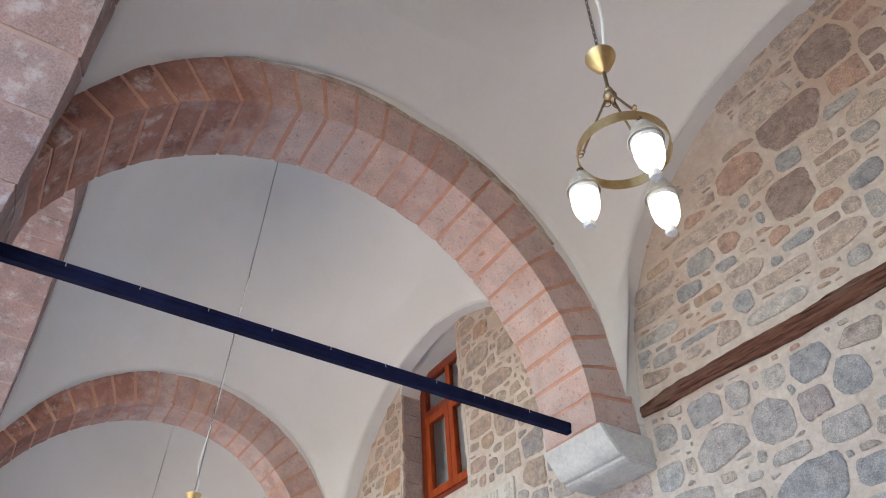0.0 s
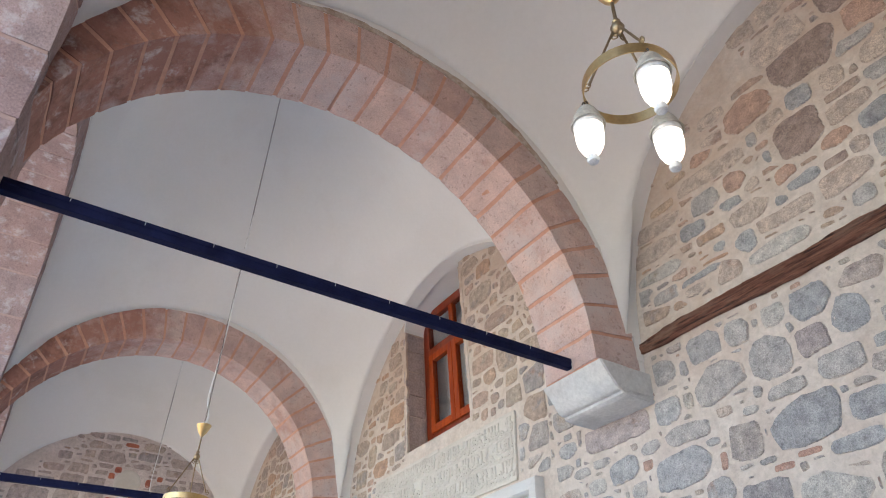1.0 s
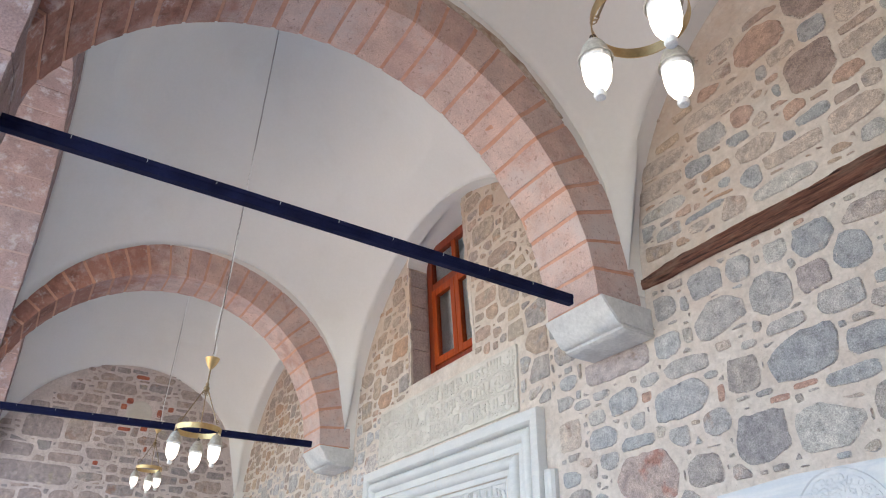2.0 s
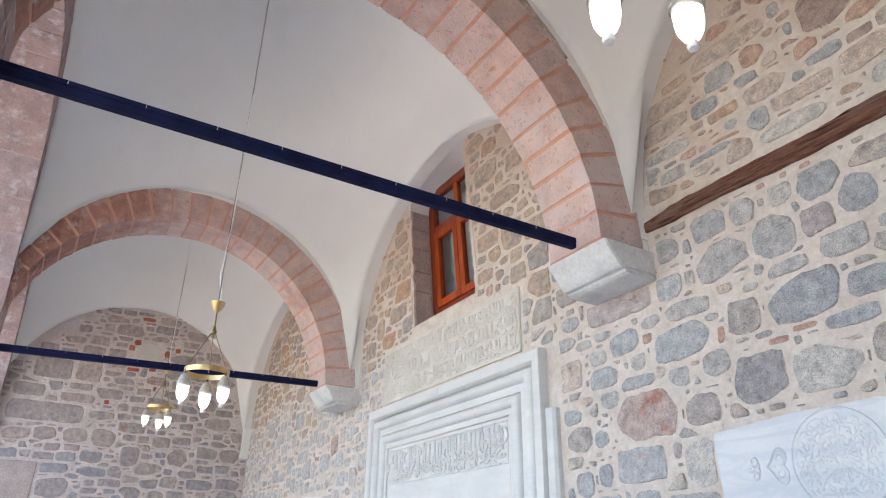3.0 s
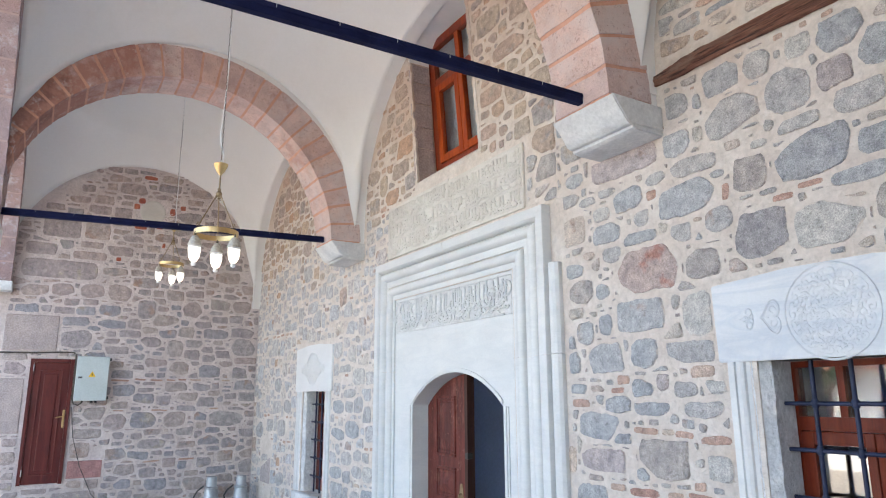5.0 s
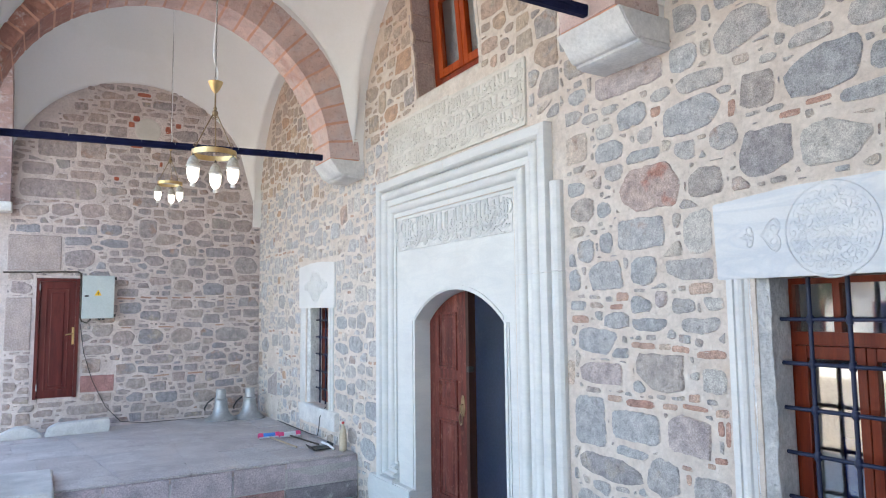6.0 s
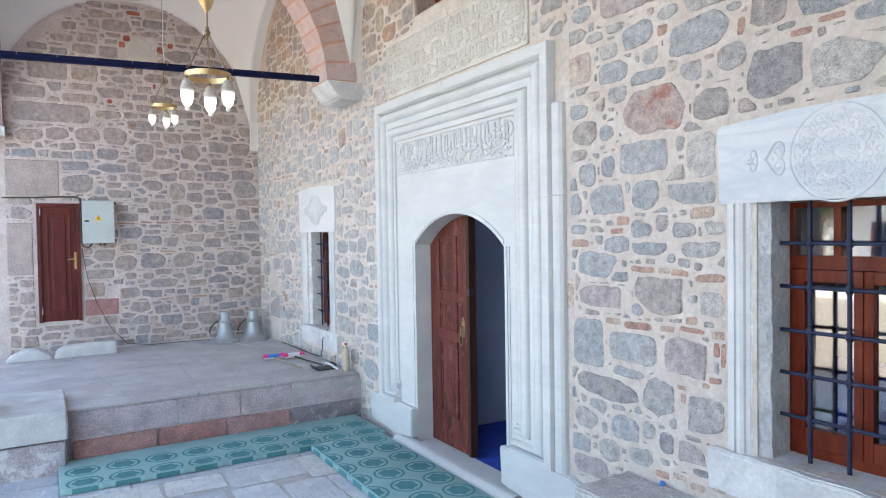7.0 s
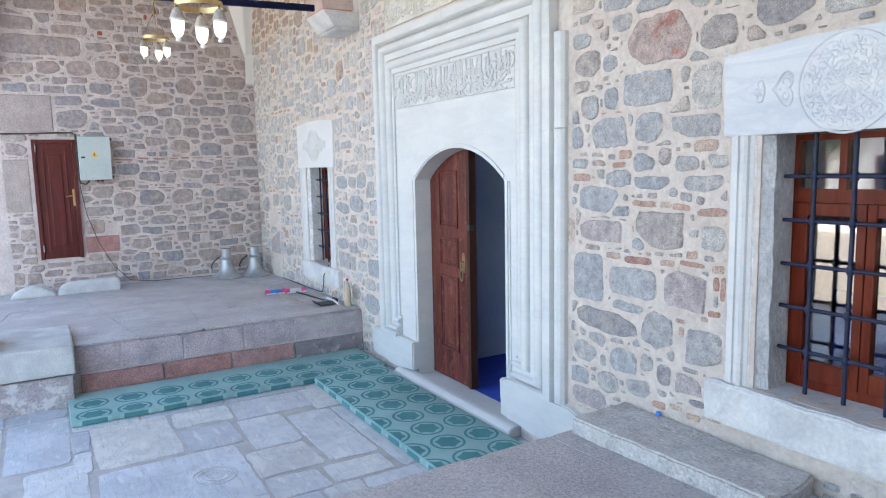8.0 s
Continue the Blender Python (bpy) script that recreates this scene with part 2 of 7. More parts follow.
marble = vein_marble("white_marble", (0.575, 0.58, 0.575), (0.65, 0.65, 0.635), (0.86, 0.88, 0.91), (0.60, 0.55, 0.49), 0.5, amount=0.4)
white_marble = vein_marble("clean_white_marble", (0.66, 0.655, 0.64), (0.73, 0.725, 0.71), (0.90, 0.91, 0.93), (0.66, 0.61, 0.55), 0.5, amount=0.3)
blue_marble = vein_marble("blue_streaked_marble", (0.56, 0.575, 0.595), (0.635, 0.64, 0.645), (0.70, 0.77, 0.86), (0.58, 0.54, 0.49), 0.5, 2.0, 12.0, 0.5)

tooled_marble = make_mat("rough_tooled_marble", (0.58, 0.59, 0.605), (0.79, 0.785, 0.775), 0.8, s1=7, s2=38, bump=1.0, grain=0.25, stretch=(1, 1, 0.7), relief=0.05)
pedestal_marble = make_mat("grey_weathered_marble", (0.46, 0.465, 0.475), (0.64, 0.635, 0.63), 0.8, s1=5, s2=70, bump=1.0, grain=0.14, relief=0.03)
old_marble = make_mat("weathered_marble", (0.53, 0.53, 0.535), (0.68, 0.675, 0.66), 0.65, s1=5, s2=45, bump=0.6, grain=0.14)
plaque_mat = make_mat("grey_cream_plaque", (0.56, 0.525, 0.475), (0.66, 0.63, 0.58), 0.7, s1=3, s2=60, bump=0.15, grain=0.08)
floor_marble = vein_marble("floor_marble", (0.55, 0.56, 0.565), (0.70, 0.70, 0.685), (0.72, 0.77, 0.83), (0.46, 0.43, 0.39), 0.6, 5.0, 62.0, 0.55, 0.55,
                           [(0.84, 0.86, 0.92), (1.06, 1.04, 1.0), (0.93, 0.96, 1.03), (0.78, 0.80, 0.86), (1.02, 0.99, 0.94)])
joint_dirt = make_mat("floor_joint", (0.37, 0.36, 0.355), (0.50, 0.48, 0.465), 0.95, s1=6, s2=60, bump=0.3)
paving = make_mat("platform_paving", (0.415, 0.395, 0.395), (0.53, 0.505, 0.50), 0.85, s1=2.2, s2=65, bump=1.0, grain=0.38, ramp=[(0.92, 0.9, 0.92), (1.03, 1.0, 0.99), (0.97, 0.98, 1.0), (1.0, 0.95, 0.94)])
grey_slab = make_mat("grey_rough_slab", (0.42, 0.405, 0.40), (0.58, 0.565, 0.55), 0.9, s1=9, s2=55, bump=1.0, grain=0.4)
footing_stone = make_mat("lime_crusted_mauve_stone", (0.36, 0.315, 0.33), (0.50, 0.45, 0.465), 0.9, s1=7, s2=60, bump=1.0, grain=0.35, relief=0.03)
navy_steel = make_mat("navy_painted_steel", (0.004, 0.005, 0.026), (0.009, 0.012, 0.050), 0.7, s1=8, s2=80, bump=0.05)
bar_paint = make_mat("blue_black_bar_paint", (0.010, 0.015, 0.042), (0.018, 0.026, 0.064), 0.45, s1=8, s2=80, bump=0.05)
edge_wood = make_mat("dark_worn_edge_wood", (0.035, 0.013, 0.010), (0.07, 0.028, 0.02), 0.5, s1=3, s2=30, bump=0.15, grain=0.3, stretch=(6, 6, 0.5))
orange_wood = make_mat("varnished_orange_wood", (0.27, 0.032, 0.005), (0.42, 0.072, 0.012), 0.4, s1=4, s2=40, bump=0.08, grain=0.2, stretch=(6, 6, 0.6))
frame_wood = make_mat("dark_orange_frame_wood", (0.17, 0.020, 0.006), (0.26, 0.038, 0.010), 0.4, s1=4, s2=40, bump=0.08, grain=0.2, stretch=(6, 6, 0.6))
brown_wood = make_mat("varnished_brown_wood", (0.105, 0.011, 0.004), (0.19, 0.029, 0.009), 0.4, s1=4, s2=40, bump=0.08, grain=0.2, stretch=(6, 6, 0.6))
door_wood = make_mat("worn_walnut_wood", (0.060, 0.012, 0.010), (0.17, 0.040, 0.030), 0.55, s1=3, s2=30, bump=0.15, grain=0.3, stretch=(6, 6, 0.5))
red_door_wood = make_mat("dark_red_door_wood", (0.078, 0.011, 0.010), (0.135, 0.025, 0.021), 0.4, s1=3, s2=30, bump=0.08, grain=0.2, stretch=(6, 6, 0.5))
beam_wood = make_mat("weathered_dark_beam", (0.14, 0.048, 0.032), (0.38, 0.165, 0.108), 0.9, s1=5, s2=26, bump=1.0, grain=0.6, stretch=(0.5, 8, 12), relief=0.05)
brass = make_mat("satin_brass", (0.54, 0.37, 0.17), (0.66, 0.49, 0.26), 0.40, 1.0, s1=15, s2=80, bump=0.03)
old_brass = make_mat("dull_brass", (0.24, 0.17, 0.10), (0.36, 0.27, 0.17), 0.45, 1.0, s1=15, s2=80, bump=0.05)
iron = make_mat("dark_chain_iron", (0.07, 0.06, 0.05), (0.13, 0.11, 0.09), 0.5, 0.7, s1=20, s2=80, bump=0.05)
frost = make_mat("frosted_glass_cap", (0.78, 0.77, 0.74), (0.85, 0.84, 0.82), 0.4, s1=60, s2=200, bump=0.3, grain=0.25)
cap_metal = make_mat("speckled_grey_cap", (0.40, 0.36, 0.30), (0.58, 0.54, 0.46), 0.5, 0.2, s1=60, s2=200, bump=0.3, grain=0.3)
cable_white = make_mat("white_cable", (0.75, 0.75, 0.74), (0.8, 0.8, 0.79), 0.5, bump=0)
cable_black = make_mat("black_cable", (0.02, 0.02, 0.02), (0.04, 0.04, 0.04), 0.5, bump=0)
box_paint = make_mat("pale_grey_box_paint", (0.46, 0.52, 0.51), (0.52, 0.57, 0.56), 0.4, s1=4, s2=60, bump=0.02)
yellow = make_mat("yellow_sticker", (0.85, 0.5, 0.02), (0.88, 0.55, 0.04), 0.5, bump=0)
chrome = make_mat("brushed_aluminium", (0.36, 0.38, 0.40), (0.48, 0.50, 0.52), 0.5, 0.6, s1=10, s2=60, bump=0.03)
carpet_base = make_mat("pale_teal_runner", (0.225, 0.385, 0.385), (0.28, 0.45, 0.445), 0.95, s1=5, s2=300, bump=0.2, grain=0.15)
carpet_dark = make_mat("dark_teal_pattern", (0.050, 0.200, 0.210), (0.08, 0.265, 0.27), 0.95, s1=5, s2=300, bump=0.2, grain=0.15)
carpet_light = make_mat("light_teal_pattern", (0.25, 0.45, 0.43), (0.30, 0.5, 0.48), 0.95, s1=5, s2=300, bump=0.2, grain=0.15)
blue_carpet = make_mat("blue_prayer_carpet", (0.012, 0.05, 0.36), (0.02, 0.08, 0.48), 0.95, s1=8, s2=200, bump=0.2)
hall_paint = make_mat("grey_blue_wall_paint", (0.45, 0.51, 0.60), (0.50, 0.56, 0.65), 0.8, s1=2, s2=40, bump=0.03)
lobby_paint = make_mat("navy_lobby_paint", (0.36, 0.44, 0.58), (0.42, 0.50, 0.64), 0.7, s1=2, s2=40, bump=0.03)
step_mortar = make_mat("pink_step_mortar", (0.50, 0.38, 0.35), (0.60, 0.48, 0.45), 0.95, s1=8, s2=60, bump=0.4)
block_stone = make_mat("pink_grey_block", (0.38, 0.315, 0.30), (0.48, 0.40, 0.375), 0.9, s1=5, s2=50, bump=1.0, grain=0.3)
dark_step = make_mat("dark_step_stone", (0.22, 0.195, 0.215), (0.34, 0.30, 0.325), 0.9, s1=8, s2=80, bump=1.0, grain=0.4, relief=0.03)
pink_plastic = make_mat("pink_plastic", (0.75, 0.06, 0.2), (0.82, 0.1, 0.27), 0.5, bump=0)
blue_plastic = make_mat("blue_plastic", (0.04, 0.2, 0.6), (0.06, 0.26, 0.7), 0.5, bump=0)
white_plastic = make_mat("white_plastic", (0.65, 0.67, 0.7), (0.72, 0.74, 0.76), 0.4, bump=0)
stick_wood = make_mat("pale_stick_wood", (0.33, 0.25, 0.17), (0.45, 0.36, 0.26), 0.7, s1=10, s2=60, bump=0.1)
amber = make_mat("amber_liquid_plastic", (0.50, 0.41, 0.30), (0.58, 0.49, 0.38), 0.25, bump=0)
red_cap = make_mat("red_cap_plastic", (0.6, 0.04, 0.04), (0.65, 0.06, 0.06), 0.4, bump=0)
earth = make_mat("pale_court_paving", (0.235, 0.20, 0.165), (0.30, 0.26, 0.215), 0.9, s1=0.8, s2=20, bump=0.1)
render_wall = make_mat("pale_render", (0.60, 0.56, 0.50), (0.68, 0.64, 0.58), 0.9, s1=1.2, s2=30, bump=0.1)
lead = make_mat("roof_lead", (0.25, 0.26, 0.28), (0.33, 0.34, 0.36), 0.6, s1=1.5, s2=30, bump=0.1)



def stain(m, colour, scale, at, amount, soft=0.12, stretch=(1, 1, 1), zone=None):
    """Lays patches of another colour over a surface: bloom, damp, crust, worn spots."""
    n, l = m.node_tree.nodes, m.node_tree.links
    bsdf = n["Principled BSDF"]
    base = bsdf.inputs["Base Color"].links[0].from_socket
    geo, mp = n.new("ShaderNodeNewGeometry"), n.new("ShaderNodeMapping")
    mp.inputs["Scale"].default_value, mp.inputs["Location"].default_value = stretch, (scale * 1.7, scale * 0.9, 3.0)
    l.new(geo.outputs["Position"], mp.inputs["Vector"])
    t = n.new("ShaderNodeTexNoise")
    t.inputs["Scale"].default_value, t.inputs["Detail"].default_value, t.inputs["Roughness"].default_value = scale, 9.0, 0.68
    l.new(mp.outputs[0], t.inputs["Vector"])
    mr = n.new("ShaderNodeMapRange")
    mr.inputs["From Min"].default_value, mr.inputs["From Max"].default_value, mr.inputs["To Max"].default_value = at, at + soft, amount
    value = t.outputs["Fac"]
    if zone:
        # the patches crowd where the place along an axis nears the zone's far end
        axis, z0, z1, gain = zone
        sp = n.new("ShaderNodeSeparateXYZ")
        l.new(geo.outputs["Position"], sp.inputs[0])
        zr = n.new("ShaderNodeMapRange")
        zr.inputs["From Min"].default_value, zr.inputs["From Max"].default_value, zr.inputs["To Max"].default_value = z0, z1, gain
        l.new(sp.outputs[axis], zr.inputs["Value"])
        ad = n.new("ShaderNodeMath")
        l.new(value, ad.inputs[0])
        l.new(zr.outputs[0], ad.inputs[1])
        value = ad.outputs[0]
    l.new(value, mr.inputs["Value"])
    mx = n.new("ShaderNodeMix")
    mx.data_type = "RGBA"
    l.new(mr.outputs[0], mx.inputs["Factor"])
    l.new(base, mx.inputs["A"])
    mx.inputs["B"].default_value = (*colour, 1)
    l.new(mx.outputs["Result"], bsdf.inputs["Base Color"])


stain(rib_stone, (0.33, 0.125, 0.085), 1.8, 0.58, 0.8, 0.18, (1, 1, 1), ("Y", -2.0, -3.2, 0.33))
stain(rib_stone, (0.57, 0.49, 0.475), 2.6, 0.55, 0.75, 0.16, (1, 1, 1), ("Y", -1.1, -0.2, 0.12))
stain(rib_stone, (0.42, 0.24, 0.17), 1.1, 0.58, 0.5)
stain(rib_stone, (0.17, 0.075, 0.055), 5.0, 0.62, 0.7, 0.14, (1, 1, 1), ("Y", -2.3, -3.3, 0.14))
stain(rib_stone, (0.66, 0.58, 0.56), 4.4, 0.645, 0.7, 0.08, (1, 1, 1), ("Y", -2.4, -3.3, 0.08))
stain(rib_stone, (0.62, 0.50, 0.46), 17.0, 0.58, 0.45, 0.1)
stain(rib_stone, (0.27, 0.17, 0.15), 36.0, 0.575, 0.6, 0.07)
stain(rib_joint, (0.54, 0.34, 0.27), 7.0, 0.57, 0.5)
stain(arcade_stone, (0.56, 0.55, 0.60), 9.0, 0.53, 0.55, 0.12)
stain(arcade_stone, (0.20, 0.10, 0.09), 40.0, 0.58, 0.6, 0.08)
stain(plaster, (0.67, 0.64, 0.595), 1.1, 0.52, 0.35, 0.2)
stain(plaster, (0.61, 0.56, 0.50), 0.5, 0.60, 0.3, 0.2)
stain(end_mortar, (0.42, 0.36, 0.34), 2.0, 0.54, 0.5)
stain(end_mortar, (0.37, 0.31, 0.29), 26.0, 0.58, 0.6)
stain(mortar, (0.50, 0.44, 0.39), 2.0, 0.56, 0.4)
stain(mortar, (0.55, 0.405, 0.31), 1.3, 0.56, 0.75, 0.2, (1, 1, 1), ("Z", 4.1, 5.4, 0.24))
stain(mortar, (0.42, 0.36, 0.31), 30.0, 0.60, 0.6)
stain(mortar, (0.37, 0.31, 0.27), 60.0, 0.615, 0.55, 0.06)
stain(mortar, (0.74, 0.69, 0.64), 11.0, 0.57, 0.5, 0.1)
stain(red_stone, (0.58, 0.50, 0.48), 6.0, 0.60, 0.5)
stain(mauve_stone, (0.55, 0.49, 0.51), 6.0, 0.60, 0.4)
stain(paving, (0.64, 0.62, 0.61), 3.0, 0.54, 0.5)
stain(paving, (0.36, 0.33, 0.33), 6.0, 0.60, 0.4)
stain(paving, (0.30, 0.28, 0.28), 60.0, 0.62, 0.6, 0.06)
floor_marble.node_tree.nodes["Bump"].inputs["Strength"].default_value = 0.4
floor_marble.node_tree.nodes["Bump"].inputs["Distance"].default_value = 0.03
stain(floor_marble, (0.40, 0.405, 0.415), 11.0, 0.55, 0.6, 0.08, (0.5, 2.6, 1))
stain(floor_marble, (0.76, 0.76, 0.75), 7.0, 0.56, 0.55, 0.08, (0.6, 2.2, 1))
stain(floor_marble, (0.33, 0.34, 0.36), 16.0, 0.585, 0.6, 0.05, (0.35, 3.2, 1))
stain(floor_marble, (0.38, 0.38, 0.40), 70.0, 0.60, 0.6, 0.06)
stain(floor_marble, (0.56, 0.50, 0.43), 2.5, 0.60, 0.45)
stain(red_stone, (0.20, 0.11, 0.10), 55.0, 0.58, 0.6, 0.08)
stain(mauve_stone, (0.26, 0.22, 0.23), 55.0, 0.58, 0.55, 0.08)
stain(dark_step, (0.62, 0.59, 0.59), 12.0, 0.54, 0.6, 0.08)
stain(marble, (0.50, 0.47, 0.43), 14.0, 0.63, 0.4)
stain(footing_stone, (0.70, 0.69, 0.68), 9.0, 0.50, 0.75, 0.08)
stain(grey_slab, (0.60, 0.58, 0.55), 6.0, 0.52, 0.6)
stain(grey_slab, (0.74, 0.72, 0.69), 30.0, 0.56, 0.6, 0.07, (0.6, 1, 1))
stain(grey_slab, (0.24, 0.23, 0.22), 11.0, 0.58, 0.5)
stain(door_wood, (0.26, 0.10, 0.07), 13.0, 0.54, 0.5, stretch=(1, 1, 0.5))
stain(door_wood, (0.34, 0.17, 0.13), 34.0, 0.60, 0.55, 0.06, (1, 1, 0.6))
stain(door_wood, (0.03, 0.008, 0.006), 5.0, 0.56, 0.6, stretch=(1, 1, 0.4))
stain(red_door_wood, (0.035, 0.008, 0.008), 4.0, 0.56, 0.6, stretch=(1, 1, 0.3))
stain(beam_wood, (0.38, 0.235, 0.175), 5.0, 0.50, 0.7, 0.14, (0.6, 1, 2.2))
stain(beam_wood, (0.04, 0.018, 0.014), 14.0, 0.56, 0.8, 0.05, (0.22, 1, 4))
stain(old_marble, (0.44, 0.43, 0.42), 4.0, 0.54, 0.5)
for m, level in ((navy_steel, 0.15), (bar_paint, 0.3), (door_wood, 0.22), (brown_wood, 0.25), (orange_wood, 0.3), (red_door_wood, 0.3), (edge_wood, 0.2)):
    m.node_tree.nodes["Principled BSDF"].inputs["Specular IOR Level"].default_value = level

glass = bpy.data.materials.new("window_glass")
glass.use_nodes = True
gb = glass.node_tree.nodes["Principled BSDF"]
gb.inputs["Transmission Weight"].default_value = 1.0
gb.inputs["Roughness"].default_value = 0.02
gb.inputs["IOR"].default_value = 2.2
gb.inputs["Base Color"].default_value = (0.85, 0.9, 0.9, 1)
lit = bpy.data.materials.new("lit_lamp_glass")
lit.use_nodes = True
lb = lit.node_tree.nodes["Principled BSDF"]
lb.inputs["Base Color"].default_value = (0.9, 0.88, 0.84, 1)
lb.inputs["Emission Color"].default_value = (1.0, 0.95, 0.86, 1)
lb.inputs["Emission Strength"].default_value = 0.6

# ---- mesh helpers ----


def box(bm, x0, x1, y0, y1, z0, z1, bevel=0.0):
    v = [bm.verts.new(p) for p in ((x0, y0, z0), (x1, y0, z0), (x1, y1, z0), (x0, y1, z0), (x0, y0, z1), (x1, y0, z1), (x1, y1, z1), (x0, y1, z1))]
    f = [bm.faces.new([v[i] for i in q]) for q in ((3, 2, 1, 0), (4, 5, 6, 7), (0, 1, 5, 4), (1, 2, 6, 5), (2, 3, 7, 6), (3, 0, 4, 7))]
    if bevel:
        edges = {e for q in f for e in q.edges}
        bmesh.ops.bevel(bm, geom=list(edges), offset=bevel, segments=2, affect="EDGES", profile=0.5)
    return bm


def bx(*a, bevel=0.0):
    return box(bmesh.new(), *a, bevel=bevel)


def lathe(bm, profile, n=20, at=(0, 0, 0), m=None):
    """Turns (radius, height) pairs about z."""
    rings = []
    for r, z in profile:
        if r < 1e-5:
            rings.append([bm.verts.new((at[0], at[1], at[2] + z))])
        else:
            rings.append([bm.verts.new((at[0] + r * math.cos(2 * math.pi * i / n), at[1] + r * math.sin(2 * math.pi * i / n), at[2] + z)) for i in range(n)])
    made = [v for r in rings for v in r]
    for a, b in zip(rings, rings[1:]):
        for i in range(n):
            q = [a[i % len(a)], a[(i + 1) % len(a)], b[(i + 1) % len(b)], b[i % len(b)]]
            q = list(dict.fromkeys(q))
            if len(q) > 2:
                bm.faces.new(q)
    if m:
        bmesh.ops.transform(bm, matrix=m, verts=made)
    return bm


def tube(bm, pts, r, n=8, cap=True):
    pts = [Vector(p) for p in pts]
    rings = []
    for i, p in enumerate(pts):
        d = (pts[min(i + 1, len(pts) - 1)] - pts[max(i - 1, 0)]).normalized()
        a = d.orthogonal().normalized() if i == 0 else (rings[-1][1] - d * rings[-1][1].dot(d)).normalized()
        b = d.cross(a)
        rings.append(([bm.verts.new(p + (a * math.cos(2 * math.pi * k / n) + b * math.sin(2 * math.pi * k / n)) * r) for k in range(n)], a))
    for (u, _), (v, _) in zip(rings, rings[1:]):
        for k in range(n):
            bm.faces.new((u[k], u[(k + 1) % n], v[(k + 1) % n], v[k]))
    if cap:
        bm.faces.new(rings[0][0][::-1])
        bm.faces.new(rings[-1][0])
    return bm


def torus(bm, centre, R, r, n=10, k=5, m=None):
    vs = [[bm.verts.new((centre[0] + (R + r * math.cos(2 * math.pi * j / k)) * math.cos(2 * math.pi * i / n),
                         centre[1] + (R + r * math.cos(2 * math.pi * j / k)) * math.sin(2 * math.pi * i / n),
                         centre[2] + r * math.sin(2 * math.pi * j / k))) for j in range(k)] for i in range(n)]
    for i in range(n):
        for j in range(k):
            bm.faces.new((vs[i][j], vs[(i + 1) % n][j], vs[(i + 1) % n][(j + 1) % k], vs[i][(j + 1) % k]))
    if m:
        bmesh.ops.transform(bm, matrix=m, verts=[v for r_ in vs for v in r_])
    return bm


def prism(bm, outline, to3, d0, d1):
    """Extrudes a flat outline of (u, v) between the depths d0 and d1; to3(u, v, d) gives the place."""
    a = [bm.verts.new(to3(u, v, d0)) for u, v in outline]
    b = [bm.verts.new(to3(u, v, d1)) for u, v in outline]
    bm.faces.new(a)
    bm.faces.new(b[::-1])
    for i in range(len(a)):
        j = (i + 1) % len(a)
        bm.faces.new((a[j], a[i], b[i], b[j]))
    return bm


def on_wall(u, v, d):
    """The main wall: u along it, v up, d out of it."""
    return (u, -d, v)


def smooth(me, angle=40):
    for p in me.polygons:
        p.use_smooth = True
    me.set_sharp_from_angle(angle=radians(angle))


def link(name, bm, mat, parent=None, soft=False, tidy=True):
    if tidy:
        bmesh.ops.recalc_face_normals(bm, faces=bm.faces)
    me = bpy.data.meshes.new(name)
    bm.to_mesh(me)
    bm.free()
    me.materials.append(mat)
    if soft:
        smooth(me)
    ob = new(name, me)
    if parent:
        ob.parent = parent
    return ob


def part(name, bm, mat, parent, label="", soft=False):
    ob = link(name, bm, mat, parent, soft)
    return tagged(ob, label) if label else ob


def thing(name, label, category, at=(0, 0, 0), group="", kind=""):
    ob = new(name)
    ob.location = at
    return tagged(ob, label, category, group, kind)


def structure(name, bm, mat, label, category, soft=False):
    return tagged(link(name, bm, mat, None, soft), label, category, "", "structure")


def arc(uc, vc, R, a0, a1, n):
    return [(uc + R * math.cos(a0 + (a1 - a0) * i / n), vc + R * math.sin(a0 + (a1 - a0) * i / n)) for i in range(n + 1)]


def clip(poly, nx, ny, c):
    """Keeps the part of a convex outline where nx * u + ny * v <= c."""
    out = []
    for i, p in enumerate(poly):
        q = poly[(i + 1) % len(poly)]
        a, b = nx * p[0] + ny * p[1] - c, nx * q[0] + ny * q[1] - c
        if a <= 0:
            out.append(p)
        if (a < 0 < b) or (b < 0 < a):
            t = a / (a - b)
            out.append((p[0] + (q[0] - p[0]) * t, p[1] + (q[1] - p[1]) * t))
    return out


def ragged(poly, m, rough, rnd, ease=4.0):
    """Even steps round an outline, roughened at two scales as broken stone is."""
    L = [math.dist(p, poly[(k + 1) % len(poly)]) for k, p in enumerate(poly)]
    per, pts, k, acc = sum(L), [], 0, 0.0
    for s in range(m):
        t = per * s / m
        while acc + L[k] < t:
            acc += L[k]
            k += 1
        f = (t - acc) / L[k]
        p, q = poly[k], poly[(k + 1) % len(poly)]
        pts.append((p[0] + (q[0] - p[0]) * f, p[1] + (q[1] - p[1]) * f))
    out = []
    for k in range(m):
        a, b, c = pts[k - 1], pts[k], pts[(k + 1) % m]
        u, v = (a[0] + ease * b[0] + c[0]) / (ease + 2), (a[1] + ease * b[1] + c[1]) / (ease + 2)
        nu = noise.noise((u * 11, v * 11, 1.7)) + 0.6 * noise.noise((u * 34, v * 34, 5.1))
        nv = noise.noise((u * 11, v * 11, 8.3)) + 0.6 * noise.noise((u * 34, v * 34, 3.9))
        out.append((u + rough * nu + rnd.uniform(-1, 1) * rough * 0.12, v + rough * nv + rnd.uniform(-1, 1) * rough * 0.12))
    return out


